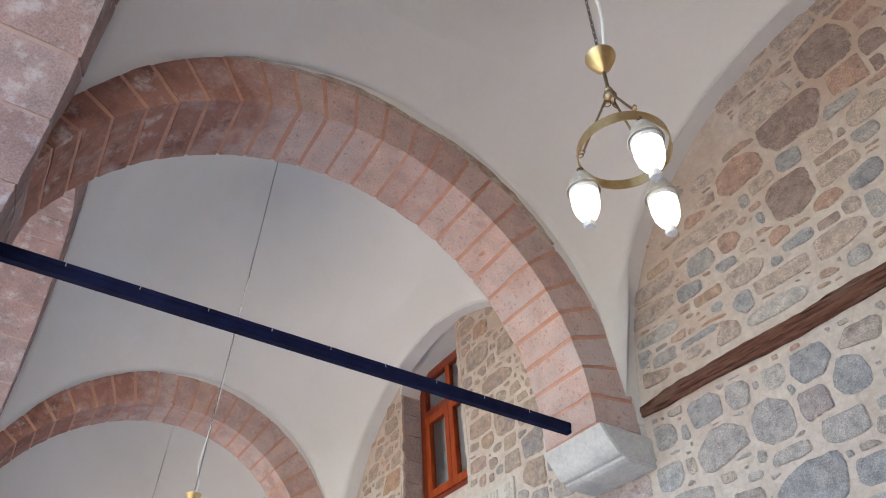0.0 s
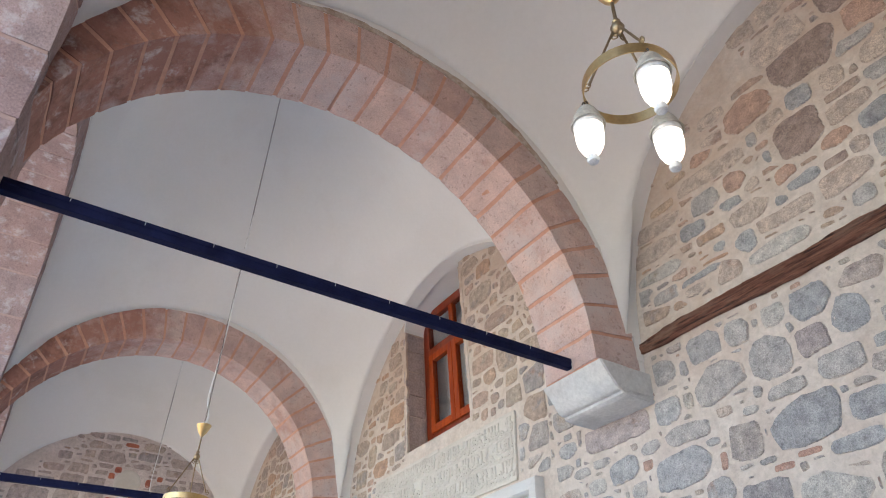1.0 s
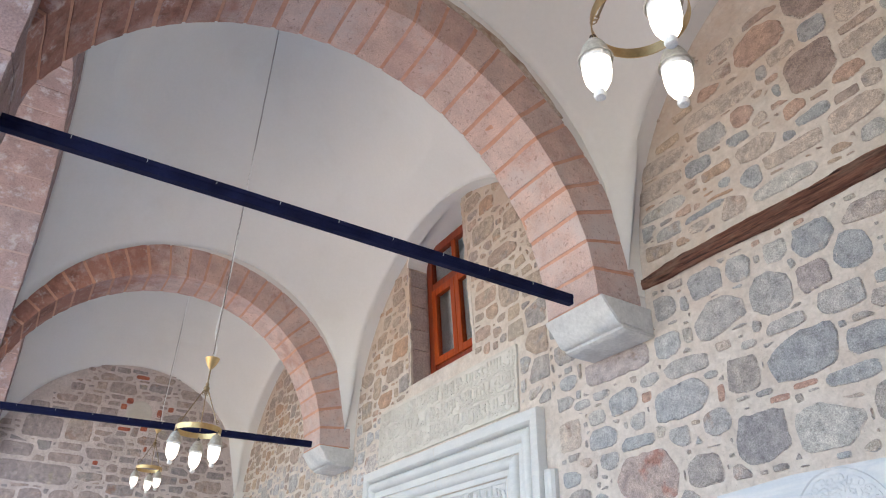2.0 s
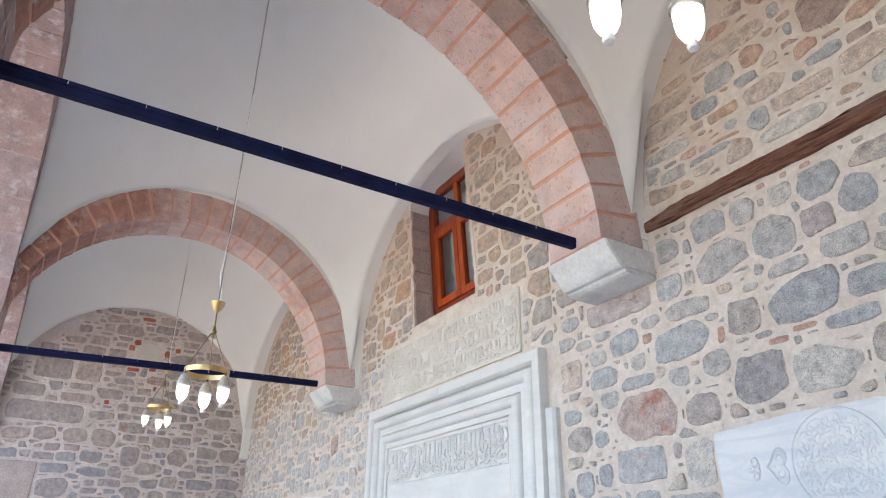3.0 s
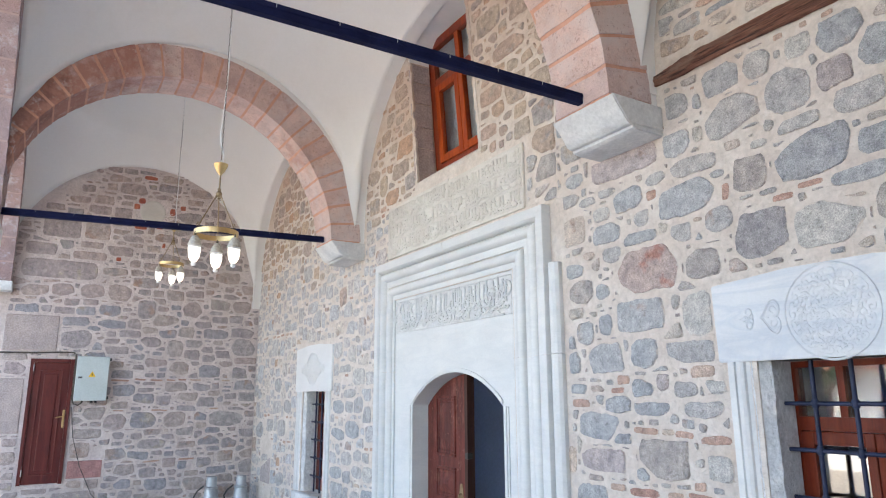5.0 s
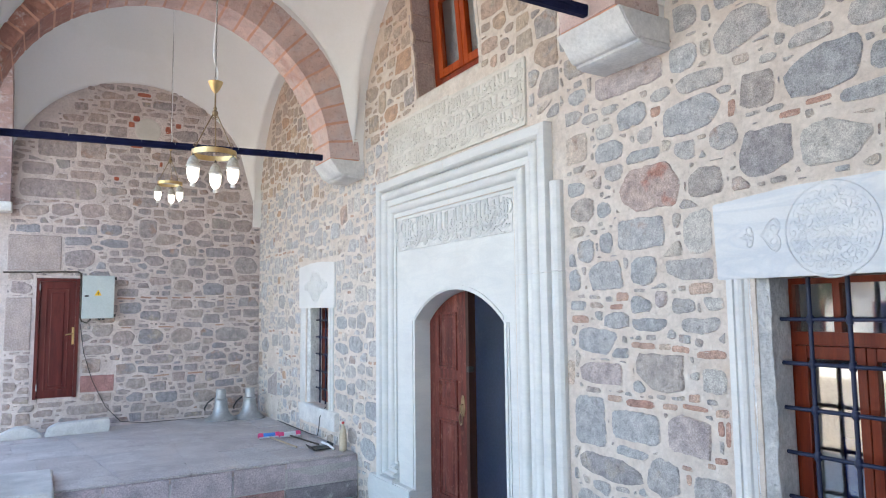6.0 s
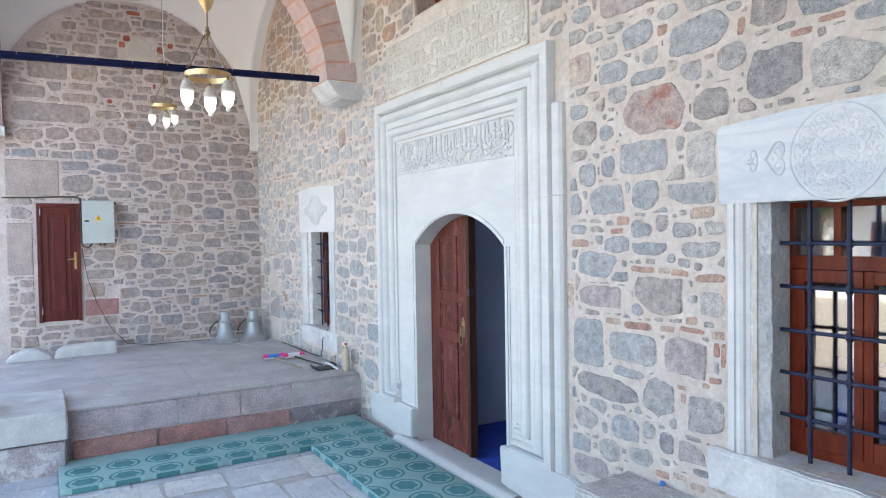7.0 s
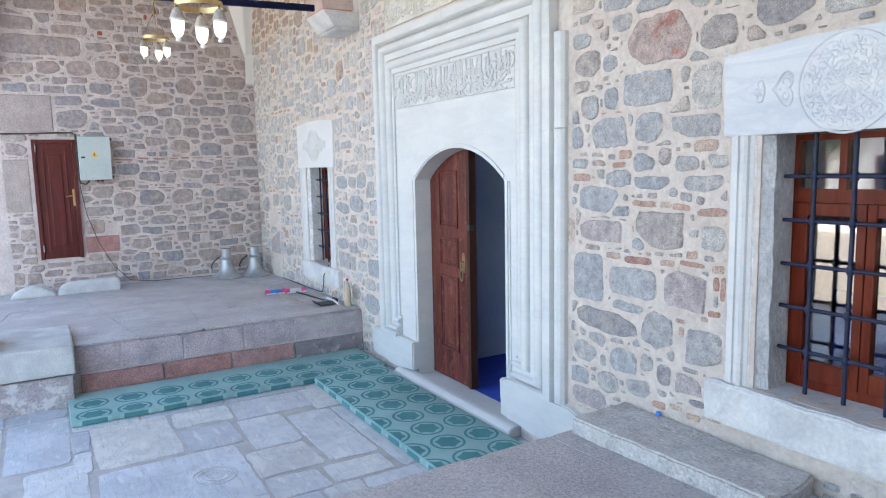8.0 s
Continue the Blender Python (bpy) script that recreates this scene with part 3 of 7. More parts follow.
# ---- plan ----
XE, XW = -5.93, 6.00           # inner faces of the two end walls
YO, YO2 = -3.456, -4.02        # inner and outer face of the open arcade
PH = 0.50                      # height of the two platforms
XS, NP = -1.98, 2.02           # fronts of the platforms
RIBS = (-2.05, 2.20)           # middles of the cross arches
RT, RR, RY, RZ0 = 0.228, 1.56, -1.953, 3.66
BAYS = ((-4.105, 1.825, 3.80), (0.075, 1.897, 3.88), (4.215, 1.785, 3.95))
BYC, BB = -1.84, 1.72
RISE = 1.28                    # of the domes over their rings

# ---- main wall ----


def wall_columns(bm, u0, u1, v0, v1, holes, y0, y1):
    cuts = sorted({u0, u1, *[h[0] for h in holes], *[h[1] for h in holes]})
    for a, b in zip(cuts, cuts[1:]):
        mid, z = (a + b) / 2, v0
        for h in sorted([h for h in holes if h[0] < mid < h[1]], key=lambda h: h[2]):
            if h[2] > z:
                box(bm, a, b, y0, y1, z, h[2])
            z = h[3]
        if z < v1:
            box(bm, a, b, y0, y1, z, v1)
    return bm


PORT, NICHE, WIN_R, WIN_L = (-1.03, 0.94, 0.0, 2.97), (-0.82, 0.53, 4.06, 5.90), (2.91, 3.71, 0.92, 2.19), (-3.67, -2.89, 0.86, 2.09)
HOLES = [PORT, NICHE, WIN_R, WIN_L]
bm = wall_columns(bmesh.new(), XE - 0.6, XW + 0.6, -0.3, 7.0, HOLES, 0.0, 0.7)
# the niche of the upper window leans a little; its head curves up into the vault on one side
LEAN = -0.13
HEAD = [(-0.30 - 0.46 * math.cos(0.5 * math.pi * k / 14), 5.46 + 0.33 * math.sin(0.5 * math.pi * k / 14)) for k in range(15)]
prism(bm, [(-0.825, 4.055), (-0.58, 4.06), *HEAD, (-0.30, 5.91), (-0.825, 5.91)], lambda u, v, d: (u, d, v), 0.001, 0.699)
prism(bm, [(0.52, 4.06), (0.535, 4.055), (0.535, 5.91), (0.29, 5.91)], lambda u, v, d: (u, d, v), 0.001, 0.699)
box(bm, -1.03, -0.70, 0.225, 0.699, -0.3, 2.97)
box(bm, 0.80, 0.94, 0.225, 0.699, -0.3, 2.97)
box(bm, -0.70, 0.80, 0.225, 0.699, 2.32, 2.97)
wall_main = structure("wall_south", bm, mortar, "main mosque wall of rubble stones in wide cream mortar", "wall")

bm = wall_columns(bmesh.new(), -4.4, 0.3, -0.3, 7.0, [], XE - 0.6, XE)
for v in bm.verts:
    v.co = (v.co.y, v.co.x, v.co.z)
wall_end = structure("wall_east", bm, end_mortar, "end wall of grey and mauve rubble with brick courses", "wall")
# assumed wall, never in view; its darker stone cuts bounce into the near bay
bm = bx(XW, XW + 0.6, -4.4, -0.001, -0.3, 7.0)
structure("wall_west", bm, block_stone, "plain assumed end wall closing the portico, out of view", "wall")

# ---- floors ----
bm = bx(XS - 0.02, NP + 0.02, -4.6, 0.8, -0.3, -0.007)
structure("floor", bm, joint_dirt, "sunken passage floor bed under marble slabs", "floor")
bm = bmesh.new()
for x0, x1, za, zb in ((XE, XS - 0.004, 0.44, PH), (NP + 0.004, XW, PH, PH)):
    nx, ny = 14, 12
    v = [[bm.verts.new((x0 + (x1 - x0) * i / nx, -4.05 + 4.05 * j / ny, za + (zb - za) * i / nx - 0.010 + 0.002 * noise.noise((i * 0.9, j * 0.9, x0)))) for j in range(ny + 1)] for i in range(nx + 1)]
    for i in range(nx):
        for j in range(ny):
            bm.faces.new((v[i][j], v[i + 1][j], v[i + 1][j + 1], v[i][j + 1]))
    box(bm, x0, x1, -4.05, 0, -0.3, za - 0.02)
platform = structure("floor_platform", bm, paving, "raised grey-mauve paved platforms on both sides of the entrance", "floor", True)

# ---- ceiling: three plastered domes on pendentives ----
for k, (xc, a, z0) in enumerate(BAYS):
    bm = bmesh.new()
    rho, n, m = math.hypot(a, BB), 120, 14
    ring = 1.40
    zr = z0 + math.sqrt(rho * rho - ring * ring)
    grid = []
    for i in range(n):
        ph = 2 * math.pi * i / n
        if i % (n // 4):
            q = i // (n // 4)
            c0 = math.atan2(BB, a)
            c1 = math.atan2(BYC - YO, a)
            corners = [c0, math.pi - c0, math.pi + c1, 2 * math.pi - c1]
            near = min(corners, key=lambda c: abs(c - ph))
            if abs(near - ph) < math.pi / n:
                ph = near
        depth = BB if math.sin(ph) > 0 else BYC - YO
        rb = min(a / max(abs(math.cos(ph)), 1e-6), depth / max(abs(math.sin(ph)), 1e-6))
        col = []
        for j in range(m + 1):
            r = rb + (ring - rb) * j / m
            col.append(bm.verts.new((xc + r * math.cos(ph), BYC + r * math.sin(ph), z0 + math.sqrt(max(rho * rho - r * r, 0)))))
        for j in range(1, 14):
            f = 1 - j / 14
            col.append(bm.verts.new((xc + (ring + 0.010) * f * math.cos(ph), BYC + (ring + 0.010) * f * math.sin(ph), zr + 0.010 + RISE * (1 - f ** (1.9 if k == 2 else 1.35)))))
        grid.append(col)
    top = bm.verts.new((xc, BYC, zr + 0.010 + RISE))
    for i in range(n):
        u, v = grid[i], grid[(i + 1) % n]
        for j in range(len(u) - 1):
            bm.faces.new((u[j], u[j + 1], v[j + 1], v[j]))
        bm.faces.new((u[-1], top, v[-1]))
    bmesh.ops.recalc_face_normals(bm, faces=bm.faces)
    ob = structure("ceiling", bm, plaster, "white plastered dome on pendentives with faint stains", "ceiling", True)
    sol = ob.modifiers.new("shell", "SOLIDIFY")
    sol.thickness, sol.offset = 0.12, 1.0
    # narrow plaster band on the main wall under the vault
    bm = bmesh.new()
    inner, outer = arc(xc, z0, a, 0, math.pi, 40), arc(xc, z0, a + 0.20, 0, math.pi, 40)
    for i in range(40):
        prism(bm, [inner[i], outer[i], outer[i + 1], inner[i + 1]], on_wall, -0.02, 0.125)
    bmesh.ops.remove_doubles(bm, verts=bm.verts, dist=0.0005)
    for s in (-1, 1):
        prism(bm, [(xc + s * a, z0), (xc + s * (a - 0.0), z0 - 0.16), (xc + s * (a + 0.2), z0 - 0.16), (xc + s * (a + 0.2), z0)], on_wall, -0.02, 0.06)
    structure("trim_wall_arch", bm, plaster, "white plaster band where the vault meets the wall", "trim", True)

# plaster foot of the vault in the far corner
bm = prism(bmesh.new(), [(XE - 0.02, 3.86), (XE + 0.10, 3.86), (XE + 0.055, 3.70), (XE + 0.045, 3.46), (XE + 0.02, 3.42), (XE - 0.02, 3.42)], on_wall, -0.02, 0.13)
bmesh.ops.bevel(bm, geom=list(bm.edges), offset=0.01, segments=2, affect="EDGES")
structure("trim_vault_foot", bm, plaster, "white plaster foot of the vault in the corner", "trim", True)

# flat roof bed over the vaults' haunches
bm = bmesh.new()
for x in RIBS:
    pts = arc(RY, RZ0, 1.885, 0, math.pi, 24)
    prism(bm, [(0.0, RZ0), *pts, (-4.0, RZ0), (-4.0, 6.35), (0.0, 6.35)], lambda u, v, d: (d, u, v), x - RT + 0.006, x + RT - 0.006)
structure("wall_rib_spandrel", bm, plaster, "masonry above the cross arches", "wall")

# ---- stone ribs and arcade ----


def arch_ring(owner, n, R0, R1, uc, vc, to3, d0, d1, mat, name="voussoir", gap=0.023, first=0.0):
    for i in range(n):
        a0, a1 = (first + (math.pi - first) * (k + (0.22 * noise.noise((k * 1.7, R0 * 5, d0 * 3)) if 0 < k < n else 0)) / n for k in (i, i + 1))
        jit = lambda: random.uniform(-0.25, 0.25) * gap
        g0, g1 = gap / R0 + jit() * 0.6, gap / R0 + jit() * 0.6
        bmv = bmesh.new()
        pr = random.uniform(0.001, 0.004)
        inner = arc(uc, vc, R0 - pr, a0 + g0 / 2 * 1.2, a1 - g1 / 2 * 1.2, 2)
        outr = arc(uc, vc, R1, a0 + g0 / 2, a1 - g1 / 2, 2)
        prism(bmv, inner + outr[::-1], to3, d0 - random.uniform(0.001, 0.004), d1 + random.uniform(0.001, 0.004))
        bmesh.ops.subdivide_edges(bmv, edges=list(bmv.edges), cuts=3, use_grid_fill=True)
        for v in bmv.verts:
            p = v.co * 13
            v.co += Vector((noise.noise(p), noise.noise(p + Vector((5, 1, 3))), noise.noise(p + Vector((2, 7, 9))))) * 0.0055
        link(name, bmv, mat, owner)


rib_label = "cross arch of pink ashlar voussoirs with orange mortar joints"
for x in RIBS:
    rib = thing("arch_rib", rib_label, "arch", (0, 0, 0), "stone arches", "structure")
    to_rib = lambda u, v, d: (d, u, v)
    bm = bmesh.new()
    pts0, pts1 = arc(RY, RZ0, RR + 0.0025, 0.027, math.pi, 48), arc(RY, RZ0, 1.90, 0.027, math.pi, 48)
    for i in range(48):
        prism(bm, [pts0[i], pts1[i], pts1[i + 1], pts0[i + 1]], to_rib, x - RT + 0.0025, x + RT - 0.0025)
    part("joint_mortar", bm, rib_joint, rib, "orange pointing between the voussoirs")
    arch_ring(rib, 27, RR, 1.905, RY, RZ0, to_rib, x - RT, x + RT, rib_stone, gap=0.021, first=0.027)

# damp, broken plaster along the back of the near cross arch
damp_plaster = make_mat("damp_stained_plaster", (0.36, 0.27, 0.20), (0.60, 0.53, 0.46), 0.95, s1=9, s2=50, bump=0.6, grain=0.25)
stain(damp_plaster, (0.30, 0.16, 0.10), 5.0, 0.52, 0.7)
bm = bmesh.new()
line = []
for k in range(181):
    t = 0.75 + 2.0 * k / 180
    w = 0.045 + 0.080 * noise.noise((t * 2.3, 1.0, 0.0)) + 0.030 * noise.noise((t * 9, 4.0, 0.0)) + 0.012 * noise.noise((t * 31, 8.0, 0.0))
    r0, r1 = 1.900 + 0.012 * noise.noise((t * 17, 2.0, 0.0)), 1.904 + max(0.004, w)
    x = RIBS[1] + RT
    line.append([bm.verts.new((x + dx, RY + r * math.cos(t), RZ0 + r * math.sin(t))) for r, dx in ((r0, 0.0), (r0, 0.006), ((r0 + r1) / 2, 0.009), (r1, 0.001))])
for u, v in zip(line, line[1:]):
    for j in range(3):
        bm.faces.new((u[j], u[j + 1], v[j + 1], v[j]))
structure("trim_damp_plaster", bm, damp_plaster, "broken brown-stained plaster edge over the cross arch", "trim", True)

ARCADE = ((-4.105, 1.66, 3.56), (0.075, 1.918, 3.535), (4.215, 1.76, 3.56))
bm = bmesh.new()
for xc, R, z0 in ARCADE:
    a = {-4.105: 1.83, 0.075: 2.12, 4.215: 1.79}[xc]
    prism(bm, [(xc + a, z0), *arc(xc, z0, R + 0.36, 0, math.pi, 30), (xc - a, z0), (xc - a, 6.35), (xc + a, 6.35)] if a > R + 0.36 else
          [*[p for p in arc(xc, z0, R + 0.36, 0, math.pi, 60) if abs(p[0] - xc) < a], (xc - a, 6.35), (xc + a, 6.35)],
          lambda u, v, d: (u, d, v), YO2, YO - 0.002)
structure("wall_arcade", bm, plaster, "masonry above the open arcade", "wall")
for xc, R, z0 in ARCADE:
    ring = thing("arcade_arch", "open arcade arch of large pink ashlar blocks", "arch", (0, 0, 0), "stone arches", "structure")
    to_arc = lambda u, v, d: (u, d, v)
    bm = bmesh.new()
    pts0, pts1 = arc(xc, z0, R + 0.0025, 0, math.pi, 48), arc(xc, z0, R + 0.36, 0, math.pi, 48)
    for i in range(48):
        prism(bm, [pts0[i], pts1[i], pts1[i + 1], pts0[i + 1]], to_arc, YO2 + 0.0025, YO - 0.0025)
    part("joint_mortar", bm, arcade_joint, ring, "orange pointing between the blocks")
    arch_ring(ring, 17, R, R + 0.365, xc, z0, to_arc, YO2, YO, arcade_stone, gap=0.015)

# piers, columns and imposts of the arcade
for x in RIBS:
    col = thing("column", "pale marble column with capital on a marble pedestal", "column", (x - 0.05, -3.74, 0), "arcade columns")
    part("pedestal", bx(-0.62 if x < 0 else -0.3, 0.36 if x < 0 else 0.4, -0.5, 0.85 if x < 0 else 0.3, 0.30, 0.56, bevel=0.018), pedestal_marble, col, "white marble pedestal block")
    part("footing", bx(-0.64 if x < 0 else -0.3, 0.33 if x < 0 else 0.4, -0.52, 0.83 if x < 0 else 0.32, -0.05, 0.285, bevel=0.016), footing_stone, col, "rough grey footing stone")
    part("base", lathe(bx(-0.27, 0.27, -0.27, 0.27, 0.56, 0.72, bevel=0.012), [(0.25, 0.72), (0.27, 0.76), (0.25, 0.80), (0.22, 0.82)], 28), old_marble, col, "cream column base", True)
    part("shaft", lathe(bmesh.new(), [(0.215, 0.82), (0.205, 1.4), (0.19, 3.1), (0.20, 3.12), (0.0, 3.12)], 32), old_marble, col, "", True)
    bmc = lathe(bmesh.new(), [(0.19, 3.10), (0.21, 3.16), (0.20, 3.20), (0.24, 3.32), (0.30, 3.40)], 28)
    part("capital", box(bmc, -0.32, 0.32, -0.32, 0.30, 3.40, 3.56, bevel=0.012), old_marble, col, "carved capital", True)
for x0, x1 in ((XE, XE + 0.17), (XW - 0.03, XW)):
    tagged(link("impost", bx(x0, x1 + 0.06, YO2 + 0.02, YO + 0.03, 3.44, 3.57, bevel=0.015), old_marble), "white marble impost block on the end wall", "impost", "", "structure")

# corbels under the cross arches at the wall
for x in RIBS:
    corbel = thing("corbel", "weathered white marble corbel carrying the cross arch", "corbel", (x, 0, 0), "corbels")
    for name, prof in (("foot", [(0.0, 3.515), (0.20, 3.515), (0.235, 3.520), (0.25, 3.532), (0.25, 3.541), (0.0, 3.541)]), ("block", [(0.0, 3.543), (0.262, 3.543), (0.285, 3.552), (0.310, 3.580), (0.345, 3.628), (0.388, 3.680), (0.400, 3.702), (0.0, 3.702)])):
        bm = prism(bmesh.new(), prof, lambda u, v, d: (d, -u, v), -RT - 0.035, RT + 0.03)
        bmesh.ops.subdivide_edges(bm, edges=[e for e in bm.edges if abs(e.verts[0].co.x - e.verts[1].co.x) > 0.2], cuts=9)
        bmesh.ops.bevel(bm, geom=[e for e in bm.edges if len(e.link_faces) == 2 and e.calc_face_angle(0) > 0.4], offset=0.007, segments=2, affect="EDGES")
        for v in bm.verts:
            w = noise.noise(v.co * 14 + Vector((x, 0, 0)))
            v.co += Vector((0.3 * w, 0.7 * w, 0.5 * w)) * 0.006
        part(name, bm, old_marble, corbel, "", True)

# tie rods
for x in RIBS:
    rod = thing("tie_rod", "navy painted steel tie beam across the portico", "tie beam", (x, 0, 3.757), "tie beams")
    prof = [(-0.024, 0.031), (0.024, 0.031), (0.024, 0.008), (0.019, 0.003), (0.019, -0.027), (0.014, -0.031), (-0.024, -0.031)]
    drop = 0.10 if x < 0 else 0.0   # the far beam hangs a little towards the arcade
    bm = prism(bmesh.new(), prof, lambda u, v, d: (u, d, v - drop * (-0.385 - d) / 3.5), -3.95, -0.385)
    part("beam", bm, navy_steel, rod)
    for k in range(11):
        y = -3.5 + 0.31 * k
        z = -drop * (-0.385 - y) / 3.5
        part("weld_mark", bx(-0.0248, 0.0248, y - 0.0015, y + 0.0015, z + 0.012, z + 0.0318), box_paint, rod, "pale scratch across the paint")
    part("end_plate", bx(-0.027, 0.027, -0.40, -0.375, -0.034, 0.034, bevel=0.004), grey_slab, rod, "grouted end in the corbel")

# timber tie in the wall
bm = bmesh.new()
n = 130
rows = []
for i in range(n + 1):
    x = 2.385 + 3.55 * i / n
    zc = 3.872 + 0.045 * (i / n) * 3.0 * 0.35
    row = []
    for j in range(16):
        t = 2 * math.pi * (j + 0.5) / 16
        cu, cv = max(-1, min(1, 1.35 * math.cos(t))), max(-1, min(1, 1.35 * math.sin(t)))
        w = 0.010 * noise.noise((x * 2.2, j * 1.7, 0)) + 0.006 * noise.noise((x * 11, j * 3.1, 4)) + 0.011 * noise.noise((x * 1.2, j * 2.9, 7))
        row.append(bm.verts.new((x, -0.004 - (0.020 * cu + w) if cu > 0 else 0.03, zc + 0.012 * noise.noise((x * 1.6, 7, 0)) + (0.051 + w + 0.014 * noise.noise((x * 1.3, 2, 0))) * min(1.0, 0.45 + (x - 2.385) * 2.2) * cv)))
    rows.append(row)
for u, v in zip(rows, rows[1:]):
    for j in range(16):
        bm.faces.new((u[j], u[(j + 1) % 16], v[(j + 1) % 16], v[j]))
bm.faces.new(rows[0])
bm.faces.new(rows[-1][::-1])
tagged(link("wall_beam", bm, beam_wood, None), "weathered dark timber beam let into the rubble wall", "beam", "", "structure")

# ---- portal ----
portal = thing("portal", "white marble portal with stepped mouldings and a low arched doorway", "portal", (0, 0, 0), "", "structure")
IX0, IX1, IZ = -1.00, 0.91, 2.94
LEFT, RIGHT = 0.76, 1.07      # the two jambs are not of one width
PROF = [(0.0, -0.06), (0.0, -0.012), (0.03, -0.008), (0.032, -0.024), (0.037, -0.024), (0.039, 0.004), (0.085, 0.006), (0.09, 0.022), (0.105, 0.036), (0.13, 0.044), (0.155, 0.04), (0.17, 0.026),
        (0.176, -0.004), (0.184, -0.004), (0.188, 0.014), (0.25, 0.016), (0.256, 0.036), (0.275, 0.056), (0.30, 0.064), (0.325, 0.058), (0.34, 0.042), (0.346, 0.012), (0.358, 0.012), (0.361, 0.046),
        (0.368, 0.058), (0.38, 0.07), (0.455, 0.074), (0.46, 0.066), (0.46, -0.04)]


def frame_piece(kind, a, b, n=16):
    """A length of the stepped frame: upright jambs by height, the head by place along it; mitred at the corners, edges a little chipped."""
    bm = bmesh.new()
    rows = []
    for k, (d, h) in enumerate(PROF):
        t, row = d * 0.913, []
        for i in range(n + 1):
            f = i / n
            if kind == "head":
                x0 = IX0 - LEFT * d if a is None else a + 0.014 * noise.noise((d * 16, 3.1, 0.0)) + 0.0025
                x1 = IX1 + RIGHT * d if b is None else b + 0.014 * noise.noise((d * 16, 3.1, 0.0)) - 0.0025
                x, z = x0 + (x1 - x0) * f, IZ + t
            elif kind == "foot":
                z = a + max(0.0, 0.44 - d) * 0.5
                x = b * (1 - f) + (IX0 - LEFT * d if b < 0 else IX1 + RIGHT * d) * f
            else:
                base = a + max(0.0, 0.44 - d) * 0.5 if a < 1 else a
                z = base + ((IZ + t if b is None else b) - base) * f
                x = IX0 - LEFT * d if kind == "left" else IX1 + RIGHT * d
            chip = max(0.0, noise.noise((x * 7, z * 7, d * 20)) - 0.25) * 0.018 if d in (0.09, 0.256, 0.368, 0.38, 0.455, 0.46) else 0.0
            w = 0.0016 * noise.noise((x * 12, z * 12, d * 9))
            row.append(bm.verts.new((x, -h + w + chip, z)))
        rows.append(row)
    for u, v in zip(rows, rows[1:]):
        for i in range(n):
            bm.faces.new((u[i], u[i + 1], v[i + 1], v[i]))
    if kind == "foot":
        # the return stops square against the jamb
        end = [r[0] for r in rows]
        back = [bm.verts.new((v.co.x, 0.02, v.co.z)) for v in end]
        for i in range(len(end) - 1):
            if (end[i].co - end[i + 1].co).length > 1e-5:
                bm.faces.new((end[i], end[i + 1], back[i + 1], back[i]))
    return bm


CRACK = 0.005
for kind, a, b in (("left", 0.38, 2.259), ("left", 2.2612, None), ("right", 0.41, 2.299), ("right", 2.3012, None), ("head", None, CRACK), ("head", CRACK, None), ("foot", 0.38, IX0), ("foot", 0.41, IX1)):
    part("frame_head" if kind == "head" else "moulding_foot" if kind == "foot" else "frame_jamb", frame_piece(kind, a, b), marble, portal, "stepped marble moulding", True)
for z0, z1 in ((0.41, 2.304), (2.3062, 2.93)):
    bm = prism(bmesh.new(), [(1.403, -0.02), (1.403, 0.022), (1.420, 0.026), (1.424, 0.052), (1.440, 0.060), (1.466, 0.060), (1.488, 0.050), (1.506, 0.030), (1.508, -0.02)], lambda u, v, d: (u, -v, d), z0, z1)
    bmesh.ops.bevel(bm, geom=[e for e in bm.edges if abs(e.verts[0].co.z - e.verts[1].co.z) < 0.01], offset=0.004, segments=1, affect="EDGES")
    part("jamb_strip", bm, marble, portal, "narrow outer marble moulding")
# field with the segmental arch
AX0, AX1, AZ0, AZ1 = -0.67, 0.77, 1.95, 2.225
ac = (AX0 + AX1) / 2
ah, ar = (AX1 - AX0) / 2, AZ1 - AZ0
AR = (ah * ah + ar * ar) / (2 * ar)


def arch_line(n, x0=AX0, x1=AX1, lift=0.0):
    out = []
    for i in range(n + 1):
        x = x0 + (x1 - x0) * i / n
        out.append((x, AZ1 - AR + math.sqrt(max((AR + lift) ** 2 - (x - ac) ** 2, 0))))
    return out


bm = prism(bmesh.new(), [(IX0, 0.05), (IX0, 2.634), (IX1, 2.634), (IX1, 0.05), (AX1, 0.05), *arch_line(24)[::-1], (AX0, 0.05)], on_wall, -0.22, -0.012)
part("field", bm, marble, portal, "plain white marble field round the arched doorway")
bm = bmesh.new()
for lift, w, d in ((0.012, 0.026, -0.002),):
    a, b = arch_line(24, lift=lift), arch_line(24, lift=lift + w)
    for i in range(24):
        prism(bm, [a[i], a[i + 1], b[i + 1], b[i]], on_wall, -0.03, d)
bmesh.ops.remove_doubles(bm, verts=bm.verts, dist=0.0004)
for x in (AX1 + 0.030, AX1 + 0.062, AX0 - 0.045):
    box(bm, x, x + 0.012, 0.004, 0.03, 0.375, AZ0)
part("arch_bead", bm, marble, portal, "thin bead round the arch")


